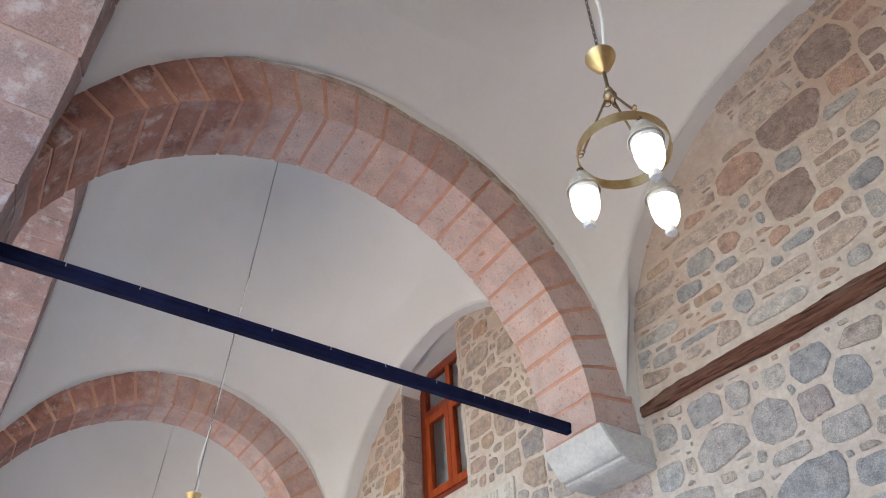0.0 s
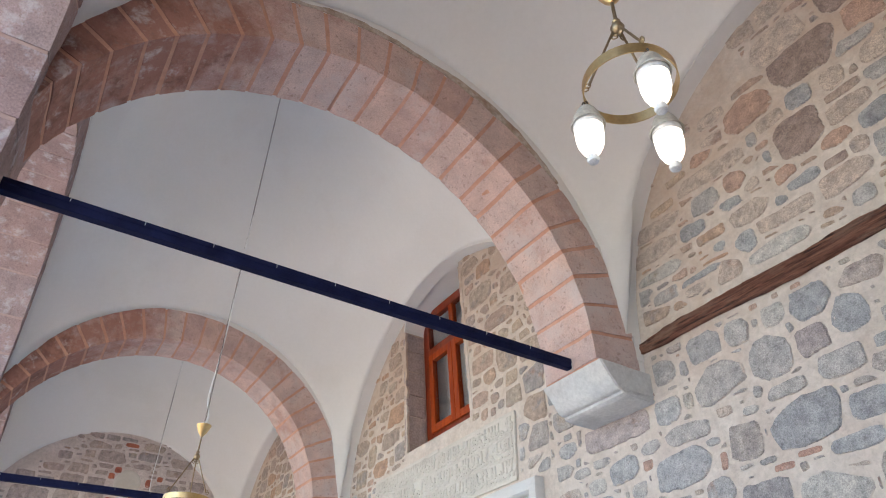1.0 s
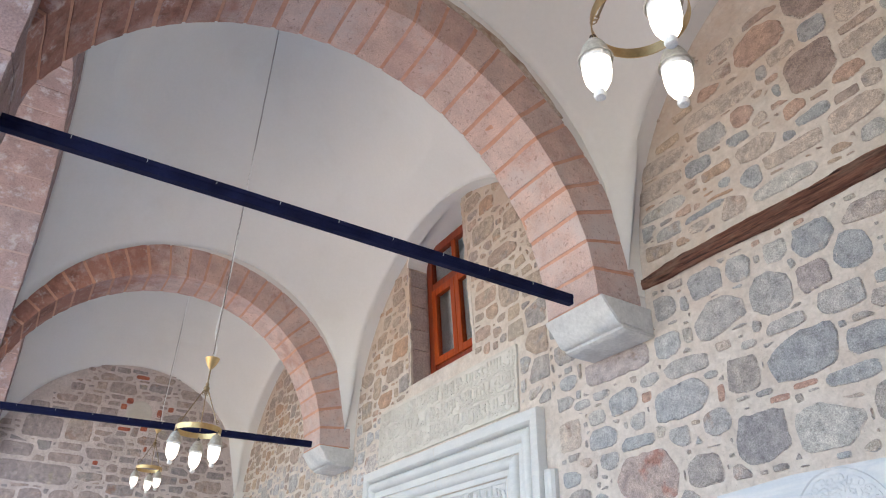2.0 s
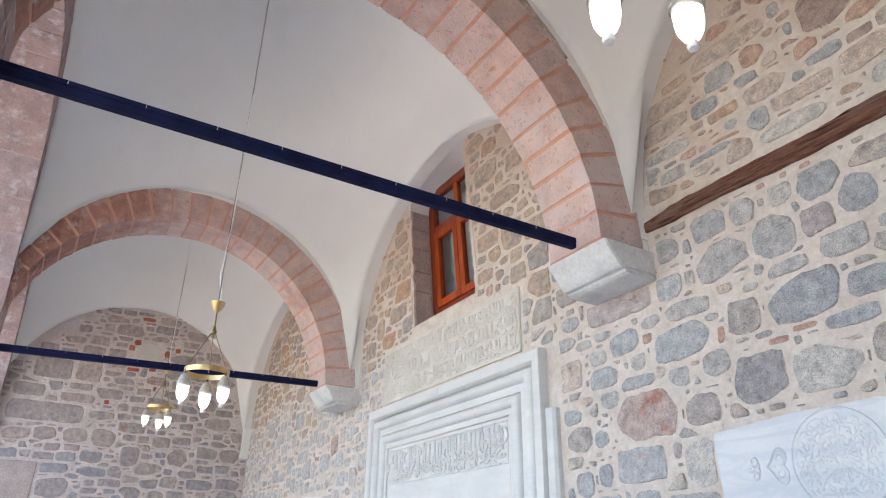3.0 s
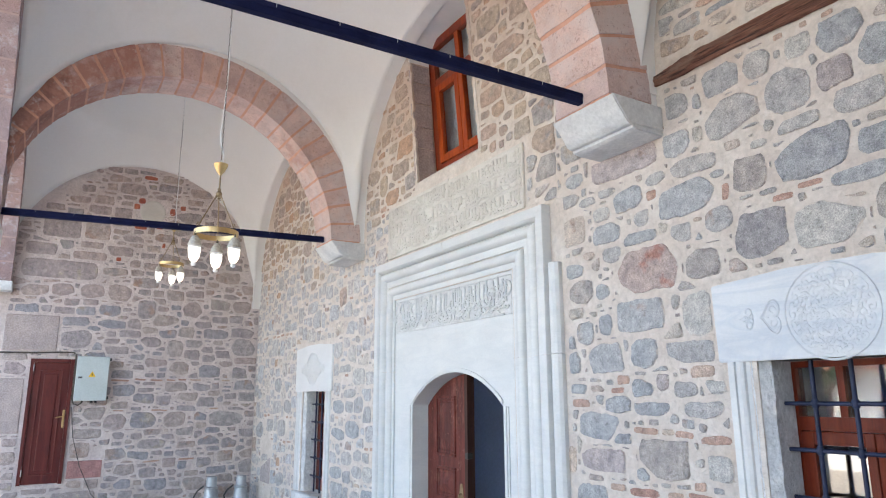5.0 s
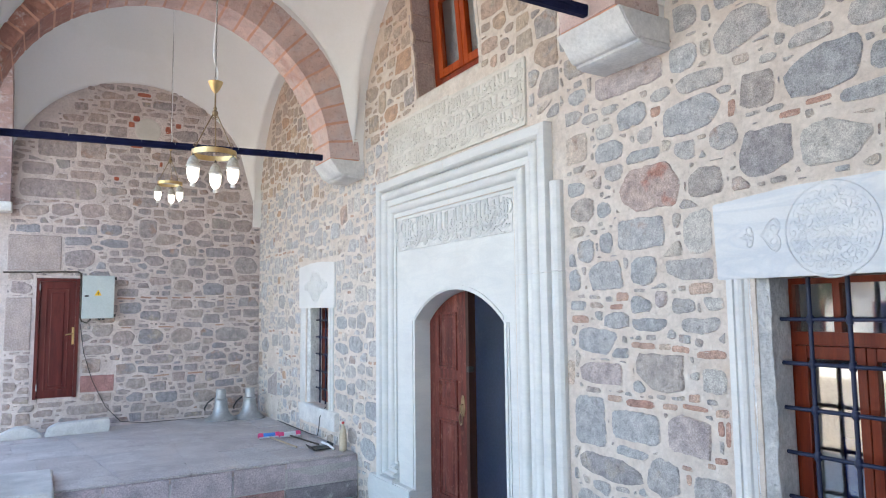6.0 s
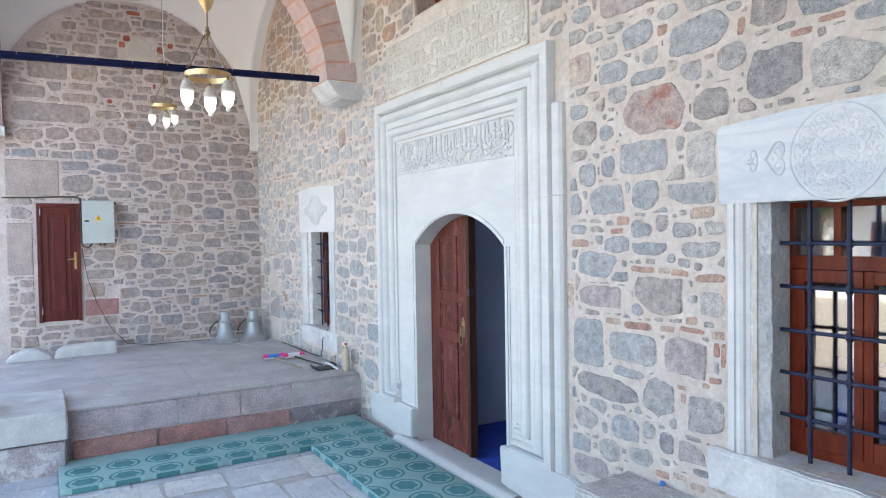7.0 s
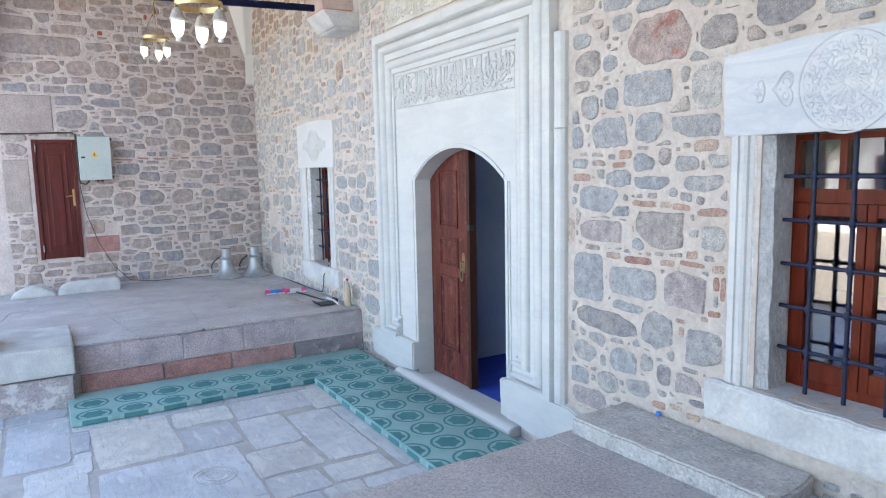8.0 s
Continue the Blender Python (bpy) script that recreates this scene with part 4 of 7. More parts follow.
def strokes(bm, x0, x1, z0, z1, rows, y, seed, r=0.0065):
    """Plain raised uprights, bows and sweeps, packed as on a worn carved band."""
    rnd = random.Random(seed)
    hgt = (z1 - z0) / rows
    for k in range(rows):
        zb = z0 + hgt * k
        x = x0 + 0.015
        while x < x1 - 0.02:
            lean = rnd.uniform(-0.010, 0.010)
            b, t = zb + hgt * rnd.uniform(0.04, 0.42), zb + hgt * rnd.uniform(0.84, 0.97)
            if rnd.random() < 0.72:
                tube(bm, [(x - 0.006, y, t - 0.012), (x, y, t), (x + lean, y, (b + t) / 2), (x + lean * 1.5, y, b)], r, 6)
            if rnd.random() < 0.85:
                R = hgt * rnd.uniform(0.11, 0.20)
                xc, zc, a0 = x + rnd.uniform(-0.01, 0.02), zb + hgt * rnd.uniform(0.18, 0.72), rnd.uniform(0, 6.28)
                tube(bm, [(xc + 1.2 * R * math.cos(a0 + a), y, zc + R * math.sin(a0 + a)) for a in (0, 0.6, 1.2, 1.8, 2.4, 3.0, 3.7, 4.2)], r * 0.85, 5)
            if rnd.random() < 0.7:
                w, zc, dip = rnd.uniform(0.05, 0.11), zb + hgt * rnd.uniform(0.10, 0.42), rnd.uniform(0.01, 0.03)
                w = min(w, x1 - 0.01 - x)
                tube(bm, [(x + w * s, y, max(zb + 0.012, zc - dip * math.sin(3.1 * s) + 0.012 * s)) for s in (0, 0.25, 0.5, 0.75, 1.0)], r * 0.95, 5)
            if rnd.random() < 0.25:
                zc = zb + hgt * rnd.uniform(0.3, 0.85)
                tube(bm, [(x + 0.012, y, zc), (x + 0.022, y, zc + 0.006)], r * 0.9, 6)
            x += rnd.uniform(2.6, 4.6) * r
        if k:
            box(bm, x0 + 0.005, x1 - 0.005, y - 0.004, y + 0.01, zb - 0.004, zb + 0.004)


band = part("inscription_band", bx(IX0 + 0.004, IX1 - 0.004, 0.012, 0.05, 2.637, 2.936), old_marble, portal, "grey marble band with carved relief")
bm = bmesh.new()
strokes(bm, -0.96, 0.89, 2.64, 2.955, 1, 0.007, 5, 0.0092)
part("relief", bm, marble, band, "raised carved strokes", True)
# plinths, sill and base of the portal
for prof, depth, lab in (([(-1.57, 0.10), (-1.60, 0.24), (-1.56, 0.385), (AX0 + 0.007, 0.385), (AX0 + 0.007, 0.11), (-1.0, 0.07)], 0.062, "marble plinth"),
                         ([(AX1 - 0.007, 0.12), (AX1 - 0.007, 0.415), (1.56, 0.415), (1.72, 0.36), (1.74, 0.10), (1.3, 0.085)], 0.05, "chipped marble plinth")):
    bm = prism(bmesh.new(), prof, on_wall, -0.22, depth)
    bmesh.ops.bevel(bm, geom=list(bm.edges), offset=0.012, segments=2, affect="EDGES")
    bmesh.ops.triangulate(bm, faces=[f for f in bm.faces if len(f.verts) > 4])
    bmesh.ops.subdivide_edges(bm, edges=[e for e in bm.edges if e.calc_length() > 0.08], cuts=3, use_grid_fill=True)
    for v in bm.verts:
        if v.co.y < 0:
            v.co += Vector((noise.noise(v.co * 10), noise.noise(v.co * 10 + Vector((4, 0, 0))), noise.noise(v.co * 10 + Vector((0, 6, 0))))) * 0.008
    part("plinth", bm, marble, portal, lab)
bm = prism(bmesh.new(), [(0.0, 0.0), (0.0, 0.085), (-0.05, 0.088), (-0.10, 0.078), (-0.13, 0.05), (-0.135, 0.0)], lambda u, v, d: (d, u, v), -0.95, 0.98)
bmesh.ops.bevel(bm, geom=list(bm.edges), offset=0.008, segments=2, affect="EDGES")
part("threshold", bm, marble, portal, "worn marble threshold", True)
part("threshold_inner", bx(AX0 - 0.03, AX1 + 0.03, 0.0, 0.20, 0.0, 0.06), marble, portal)

# carved panel over the portal
plaque = thing("wall_plaque", "grey-cream stone panel carved with three bands in relief", "plaque", (0, 0, 0))
part("slab", bx(-1.165, 0.02, -0.012, 0.03, 3.405, 3.95, bevel=0.004), plaque_mat, plaque)
part("slab", bx(0.026, 1.13, -0.014, 0.03, 3.42, 3.92, bevel=0.004), plaque_mat, plaque)
bm = bmesh.new()
strokes(bm, -1.14, 0.01, 3.43, 3.93, 3, -0.014, 11, 0.0112)
strokes(bm, 0.03, 1.11, 3.43, 3.90, 3, -0.016, 12, 0.0112)
part("relief", bm, plaque_mat, plaque, "raised carved strokes", True)
bm = bmesh.new()
for z in (3.408, 3.915):
    box(bm, -1.16, 1.125, -0.018, 0.0, z, z + 0.012)
for x in (-1.165, 1.115):
    box(bm, x, x + 0.012, -0.018, 0.0, 3.41, 3.92)
part("border", bm, plaque_mat, plaque, "thin raised border")

# door leaf
leaf = thing("door_leaf", "worn brown wooden door leaf with raised panels, standing closed", "door", (0, 0, 0))
DX0, DX1, DY = AX0 + 0.004, 0.045, 0.178
top = arch_line(14, DX0, DX1 - 0.03, lift=-0.008)
part("board", prism(bmesh.new(), [(DX0, 0.075), *top, (DX1 - 0.03, 0.075)], lambda u, v, d: (u, d, v), DY, DY + 0.05), door_wood, leaf)
astr = arch_line(4, DX1 - 0.045, DX1, lift=-0.006)
part("cover_strip", prism(bmesh.new(), [(DX1 - 0.045, 0.075), *astr, (DX1, 0.075)], lambda u, v, d: (u, d, v), DY - 0.022, DY + 0.05), edge_wood, leaf, "darker cover strip along the edge")
for z0, z1 in ((0.36, 1.06), (1.15, 1.42), (1.51, 2.03)):
    bm = bmesh.new()
    x0, x1 = -0.50, -0.175
    for i, (m, h) in enumerate(((0.0, 0.014), (0.028, 0.006))):
        for q in ((x0 + m, x1 - m, z0 + m, z0 + m + 0.022), (x0 + m, x1 - m, z1 - m - 0.022, z1 - m), (x0 + m, x0 + m + 0.022, z0 + m + 0.022, z1 - m - 0.022), (x1 - m - 0.022, x1 - m, z0 + m + 0.022, z1 - m - 0.022)):
            box(bm, q[0], q[1], DY - h, DY + 0.01, q[2], q[3], bevel=0.004)
    a = [bm.verts.new((x, DY - 0.002, z)) for x, z in ((x0 + 0.055, z0 + 0.055), (x1 - 0.055, z0 + 0.055), (x1 - 0.055, z1 - 0.055), (x0 + 0.055, z1 - 0.055))]
    w = min(0.09, (z1 - z0) * 0.25)
    b = [bm.verts.new((x, DY - 0.018, z)) for x, z in ((x0 + 0.055 + w, z0 + 0.055 + w), (x1 - 0.055 - w, z0 + 0.055 + w), (x1 - 0.055 - w, z1 - 0.055 - w), (x0 + 0.055 + w, z1 - 0.055 - w))]
    for i in range(4):
        bm.faces.new((a[i], a[(i + 1) % 4], b[(i + 1) % 4], b[i]))
    bm.faces.new(b)
    part("panel", bm, door_wood, leaf, "raised fielded panel")
lock = part("lock_plate", prism(bmesh.new(), [(-0.105, 1.12), (-0.125, 1.18), (-0.11, 1.26), (-0.10, 1.30), (-0.07, 1.30), (-0.06, 1.26), (-0.05, 1.18), (-0.065, 1.12)], lambda u, v, d: (u, d, v), DY - 0.006, DY + 0.004), old_brass, leaf, "old brass lock plate")
bm = torus(bmesh.new(), (0, 0, 0), 0.035, 0.006, 14, 6, Matrix.Translation((-0.088, DY - 0.026, 1.10)) @ Matrix.Rotation(radians(90), 4, "X") @ Matrix.Diagonal((0.75, 1.5, 1, 1)))
tube(bm, [(-0.088, DY, 1.22), (-0.088, DY - 0.03, 1.215), (-0.088, DY - 0.03, 1.16)], 0.008, 8)
part("door_handle", bm, old_brass, lock, "ring handle", True)
part("latch", bx(0.020, 0.060, DY - 0.032, DY + 0.02, 1.51, 1.56, bevel=0.006), cable_black, leaf, "iron latch")

# hall behind the doorway
bm = bmesh.new()
box(bm, -3.5, -3.3, 0.71, 7.7, 0.0, 6.2)
box(bm, 5.6, 5.8, 0.71, 7.7, 0.0, 6.2)
# two invented high openings, out of view, admit daylight to brighten the hall
wall_columns(bm, -3.3, 5.6, 0.0, 6.2, [(a, a + 1.4, 3.7, 5.9) for a in (-2.9, 2.5)], 7.5, 7.7)
box(bm, -3.5, 5.8, 0.71, 7.7, 6.202, 6.4)
structure("wall_hall", bm, hall_paint, "painted inner walls of the hall", "wall")
structure("floor_hall", box(bx(-3.3, 5.6, 0.7, 7.5, -0.02, 0.055), AX0 - 0.02, AX1 + 0.02, 0.203, 0.699, -0.02, 0.055), blue_carpet, "deep blue carpet in the hall", "floor")
structure("wall_lobby", bx(-0.95, -0.80, 0.72, 2.4, 0.056, 2.6), lobby_paint, "navy-blue lobby wall behind the door", "wall")

# ---- windows ----


def ornament(cx, cz, y, R):
    bm = bmesh.new()
    rot = Matrix.Rotation(radians(90), 4, "X")
    at = lambda x, z: Matrix.Translation((x, y, z)) @ rot
    torus(bm, (0, 0, 0), R, 0.006, 48, 5, at(cx, cz))
    for ringr, count, rr in ((0.03, 6, 0.016), (0.065, 10, 0.018), (0.105, 15, 0.020), (0.145, 20, 0.020), (0.185, 26, 0.018)):
        ringr, rr = ringr * R / 0.225, rr * R / 0.225
        for i in range(count):
            t = 2 * math.pi * (i + 0.5 * (count % 4 == 0)) / count
            flip = 1 if i % 2 else -1
            px, pz = cx + ringr * math.cos(t), cz + ringr * math.sin(t)
            tube(bm, [(px + rr * s * math.cos(t + flip * a), y, pz + rr * s * math.sin(t + flip * a)) for a, s in ((-0.8, 1.35), (0, 1), (0.9, 1), (1.8, 0.95), (2.7, 0.9), (3.6, 0.75), (4.5, 0.5), (5.6, 0.2))], 0.0036, 5)
    # twelve-fold scrolls and leaves between the rings
    rnd = random.Random(31)
    motifs = [(rnd.uniform(0.12, 0.93), rnd.uniform(0, 0.52), rnd.uniform(0, 6.28), rnd.uniform(0.010, 0.024), rnd.choice((-1, 1))) for _ in range(16)]
    for i in range(12):
        for f, t0, a0, rr, flip in motifs:
            t = t0 + math.pi / 6 * i
            px, pz, rr = cx + f * R * 0.95 * math.cos(t), cz + f * R * 0.95 * math.sin(t), rr * R / 0.225
            tube(bm, [(px + rr * s * math.cos(t + a0 + flip * a), y, pz + rr * s * math.sin(t + a0 + flip * a)) for a, s in ((0, 1), (0.7, 0.9), (1.4, 0.85), (2.1, 0.95))], 0.0048, 5)
    k = R / 0.225
    for s in (-1, 1):
        hx = cx + s * 0.30 * k

        def heart(size):
            out = []
            for q in range(25):
                t = 2 * math.pi * q / 24
                a, b = 16 * math.sin(t) ** 3 / 16, (13 * math.cos(t) - 5 * math.cos(2 * t) - 2 * math.cos(3 * t) - math.cos(4 * t)) / 16
                out.append((hx - s * b * 0.062 * size * k, y, cz + a * 0.085 * size * k))
            return out

        tube(bm, heart(1.0), 0.006, 5)
        tube(bm, heart(0.82), 0.004, 5)
        for dz in (-1, 1):
            tube(bm, [(hx - s * (0.01 + 0.022 * r * math.cos(a)) * k, y, cz + dz * (0.03 + 0.022 * r * math.sin(a)) * k) for a, r in ((-1.5, 1.3), (-0.6, 1.1), (0.3, 1), (1.2, 1), (2.1, 0.95), (3.0, 0.85), (3.9, 0.65), (4.8, 0.4))], 0.0045, 5)
            tube(bm, [(hx + s * (0.012 + 0.02 * q) * k, y, cz + dz * 0.006 * (1 - q) * k) for q in (0, 0.5, 1)], 0.0045, 5)
        px = cx + s * 0.425 * k
        for dx, dz, rr in ((0.0, -0.034, 0.017), (0.0, 0.034, 0.017), (0.02, 0.0, 0.014), (-0.012, -0.012, 0.012), (-0.012, 0.012, 0.012)):
            torus(bm, (0, 0, 0), rr * k, 0.0058, 12, 5, at(px + s * dx * k, cz + dz * k))
        tube(bm, [(px, y, cz), (px + s * 0.055 * k, y, cz)], 0.006, 5)
    return bm


def grille_window(name, label, x0, x1, z0, z1, lintel, jamb, sill, verticals, horizontals, relief, ybar, yframe):
    win = tagged(new(name), label, "window", "", "structure")
    lx0, lx1, lz1 = lintel
    bm = prism(bmesh.new(), [(lx0, z1), (lx1, z1), (lx1 + 0.008, lz1 - 0.02), ((lx0 + lx1) / 2 + 0.2, lz1 + 0.012), ((lx0 + lx1) / 2 - 0.2, lz1 + 0.012), (lx0 - 0.012, lz1 - 0.02)], on_wall, -0.15, 0.022)
    bmesh.ops.bevel(bm, geom=list(bm.edges), offset=0.006, segments=2, affect="EDGES")
    slab_mat = blue_marble if lx0 > 0 else white_marble
    lt = part("lintel", bm, slab_mat, win, "white marble lintel slab")
    part("relief", ornament(*relief), slab_mat, lt, "carved rosette relief", True)
    for s, xa in ((1, x0), (-1, x1)):
        bm = bmesh.new()
        xo = xa - s * jamb
        prof = [(0.0, -0.05), (0.0, 0.010), (0.01, 0.016), (0.25, 0.02), (0.27, 0.008), (0.33, 0.008), (0.36, 0.022), (0.5, 0.028), (0.6, 0.02), (0.64, 0.008), (0.70, 0.004), (0.80, -0.004), (0.80, -0.05)]
        prism(bm, [(xo + s * jamb * a if a < 1 else xa, h) for a, h in prof], lambda u, v, d: (u, -v, d), z0, z1)
        part("jamb", bm, marble, win, "fluted marble jamb", False)
        bm = bmesh.new()
        nz = 54
        strip = []
        for i in range(nz + 1):
            z = z0 + (z1 - z0) * i / nz
            xi = xa - s * jamb * 0.21
            row = [(xi, 0.03, z)]
            # the face splays back in broken, tooled facets
            for k in range(8):
                f = k / 7
                w1, w2 = noise.noise((z * 5 + f * 3, xa, 2 + f * 2)), noise.noise((z * 17, xa + f * 9, 9 - f * 5))
                bulge = 0.016 * math.sin(math.pi * f)
                row.append((xi + s * (f * (jamb * 0.21 + 0.052) + (0.024 * w1 + 0.011 * w2) * (0.35 + bulge * 40)), -0.002 + 0.042 * f ** 1.3 + (0.007 * w2 + 0.008 * w1) * min(1.0, f * 4), z))
            row += [(xa + s * 0.050, 0.075, z), (xa + s * 0.046, yframe - 0.014, z), (xa - s * 0.03, yframe - 0.013, z)]
            strip.append([bm.verts.new(p) for p in row])
        for u, v in zip(strip, strip[1:]):
            for i in range(len(u) - 1):
                bm.faces.new((u[i], u[i + 1], v[i + 1], v[i]))
        part("reveal", bm, tooled_marble, win, "rough-tooled inner reveal", True)
    sx0, sx1, sz0 = sill
    bm = prism(bmesh.new(), [(0.055, sz0), (0.06, z0 - 0.02), (0.045, z0 - 0.002), (-0.1, z0), (-yframe - 0.05, z0 + 0.008), (-yframe - 0.05, sz0)], lambda u, v, d: (d, -u, v), sx0, sx1)
    bmesh.ops.bevel(bm, geom=list(bm.edges), offset=0.008, segments=2, affect="EDGES")
    bmesh.ops.subdivide_edges(bm, edges=[e for e in bm.edges if abs(e.verts[0].co.x - e.verts[1].co.x) > 0.5], cuts=46)
    for v in bm.verts:
        w = noise.noise(v.co * 9) + 0.7 * noise.noise(v.co * 26)
        v.co += Vector((0.0, 0.006 * w - 0.010 * max(0.0, noise.noise(v.co * 5 + Vector((3, 0, 0)))), 0.006 * w))
    part("sill", bm, old_marble, win, "white marble sill", True)
    # wrought bars
    zb = z0 + 0.005
    gr = part("grille", tube(bmesh.new(), [(verticals[0], ybar, zb), (verticals[0], ybar, z1)], 0.0110, 10), bar_paint, win, "blue-black wrought iron grille", True)
    for x in verticals[1:]:
        part("upright_bar", tube(bmesh.new(), [(x, ybar, zb), (x, ybar, z1)], 0.0110, 10), bar_paint, gr, "", True)
    for z in horizontals:
        part("cross_bar", tube(bmesh.new(), [(x0 - 0.01, ybar, z), (x1 + 0.01, ybar, z)], 0.0100, 10), bar_paint, gr, "", True)
        for x in verticals:
            part("knot", lathe(bmesh.new(), [(0.0, -0.024), (0.014, -0.02), (0.0185, -0.008), (0.0185, 0.008), (0.014, 0.02), (0.0, 0.024)], 10, (x, ybar, z)), bar_paint, gr, "", True)
    # wooden casement
    xm = (x0 + x1) / 2
    fr = bmesh.new()
    box(fr, x0, x0 + 0.055, yframe, yframe + 0.07, z0, z1)
    box(fr, x1 - 0.055, x1, yframe, yframe + 0.07, z0, z1)
    zt = z1 - 0.295
    box(fr, x0 + 0.055, x1 - 0.055, yframe, yframe + 0.07, z1 - 0.03, z1)
    box(fr, x0 + 0.055, x1 - 0.055, yframe, yframe + 0.07, zt - 0.035, zt + 0.03)
    box(fr, x0 + 0.055, x1 - 0.055, yframe, yframe + 0.07, z0, z0 + 0.05)
    m1, m2 = x0 + 0.273, x1 - 0.273
    for m in (m1, m2):
        box(fr, m - 0.017, m + 0.017, yframe + 0.002, yframe + 0.068, zt + 0.03, z1 - 0.03)
    wf = part("window_frame", fr, brown_wood, win, "varnished brown wooden frame")
    for a, b in ((x0 + 0.055, m1 - 0.017), (m1 + 0.017, m2 - 0.017), (m2 + 0.017, x1 - 0.055)):
        part("pane", bx(a, b, yframe + 0.03, yframe + 0.036, zt + 0.03, z1 - 0.03), glass, wf, "clear reflecting glass")
    for a, b in ((x0 + 0.058, xm - 0.002), (xm + 0.002, x1 - 0.058)):
        c = bmesh.new()
        wa, wb = (0.062, 0.042) if a < xm - 0.1 else (0.042, 0.062)
        box(c, a, a + wa, yframe - 0.012, yframe + 0.04, z0 + 0.053, zt - 0.038, bevel=0.004)
        box(c, b - wb, b, yframe - 0.012, yframe + 0.04, z0 + 0.053, zt - 0.038, bevel=0.004)
        box(c, a + wa, b - wb, yframe - 0.010, yframe + 0.038, z0 + 0.053, z0 + 0.15, bevel=0.004)
        box(c, a + wa, b - wb, yframe - 0.010, yframe + 0.038, zt - 0.10, zt - 0.038, bevel=0.004)
        sash = part("sash", c, brown_wood, win, "varnished brown casement sash")
        part("pane", bx(a + wa, b - wb, yframe + 0.012, yframe + 0.018, z0 + 0.15, zt - 0.10), glass, sash, "clear reflecting glass")
    return win


grille_window("window_1", "marble-framed window with blue-black iron grille and brown wooden casements", *WIN_R, (2.71, 3.93, 2.605), 0.155, (2.66, 3.97, 0.70),
              (3.108, 3.293, 3.478, 3.655), (1.988, 1.775, 1.559, 1.347, 1.136), (3.312, 2.395, -0.0208, 0.215), 0.12, 0.215)
grille_window("window_2", "tall marble-framed window with iron grille and rosette lintel", *WIN_L, (-3.91, -2.635, 2.66), 0.20, (-3.80, -2.52, 0.64),
              (-3.48, -3.28, -3.08), (1.93, 1.71, 1.49, 1.27, 1.05), (-3.28, 2.37, -0.026, 0.20), 0.12, 0.215)

# upper window in its niche
uw = tagged(new("window_3"), "small orange-brown wooden window in a deep stone niche", "window", "", "structure")
UY, UX0, UX1, UZ0, UZ1 = 0.23, -0.585, 0.515, 4.22, 5.72
fr = bmesh.new()
for q in ((UX0, UX0 + 0.11, UZ0, UZ1), (UX1 - 0.11, UX1, UZ0, UZ1), (UX0 + 0.11, UX1 - 0.11, UZ1 - 0.10, UZ1), (UX0 + 0.11, UX1 - 0.11, UZ0, UZ0 + 0.07), (UX0 + 0.11, UX1 - 0.11, 5.16, 5.25)):
    box(fr, q[0], q[1], UY, UY + 0.07, q[2], q[3], bevel=0.006)
uf = part("window_frame", fr, frame_wood, uw, "orange-brown varnished frame")
um = (UX0 + UX1) / 2
part("mullion", bx(um - 0.035, um + 0.035, UY + 0.004, UY + 0.066, 5.25, UZ1 - 0.10, bevel=0.004), orange_wood, uw)
for a, b in ((UX0 + 0.112, um - 0.035), (um + 0.035, UX1 - 0.112)):
    part("pane", bx(a, b, UY + 0.03, UY + 0.036, 5.25, UZ1 - 0.10), glass, uf, "grey reflecting glass")
for a, b in ((UX0 + 0.112, um - 0.003), (um + 0.003, UX1 - 0.112)):
    c = bmesh.new()
    for q in ((a, a + 0.075, UZ0 + 0.072, 5.158), (b - 0.075, b, UZ0 + 0.072, 5.158), (a + 0.075, b - 0.075, UZ0 + 0.072, UZ0 + 0.15), (a + 0.075, b - 0.075, 5.08, 5.158)):
        box(c, q[0], q[1], UY - 0.015, UY + 0.045, q[2], q[3], bevel=0.005)
    s = part("sash", c, orange_wood, uw, "orange-brown casement sash")
    part("pane", bx(a + 0.075, b - 0.075, UY + 0.015, UY + 0.021, UZ0 + 0.15, 5.08), glass, s, "grey reflecting glass")
def lean(obs):
    for ob in obs:
        for v in ob.data.vertices:
            v.co.x += LEAN * (v.co.z - 4.15)


lean([ob for ob in uw.children_recursive])
# plastered head of the niche
bm = bmesh.new()
for p, q in zip(HEAD, HEAD[1:]):
    out = [(a[0] - 0.014, a[1] + 0.010) for a in (p, q)]
    prism(bm, [(p[0] + 0.004, p[1] - 0.004), out[0], out[1], (q[0] + 0.004, q[1] - 0.004)], lambda u, v, d: (u, d, v), -0.006, UY + 0.05)
bmesh.ops.remove_doubles(bm, verts=bm.verts, dist=0.0004)
box(bm, -0.32, 0.33, -0.004, UY + 0.2, 5.785, 5.85)
structure("trim_niche", bm, plaster, "white plastered head of the window niche", "trim", True)
structure("trim_niche_sill", prism(bmesh.new(), [(0.004, 4.03), (0.004, 4.078), (0.10, 4.15), (UY + 0.08, 4.215), (UY + 0.08, 4.03)], lambda u, v, d: (d, u, v), -0.60, 0.53), mortar, "mortared sloping sill of the niche", "trim")
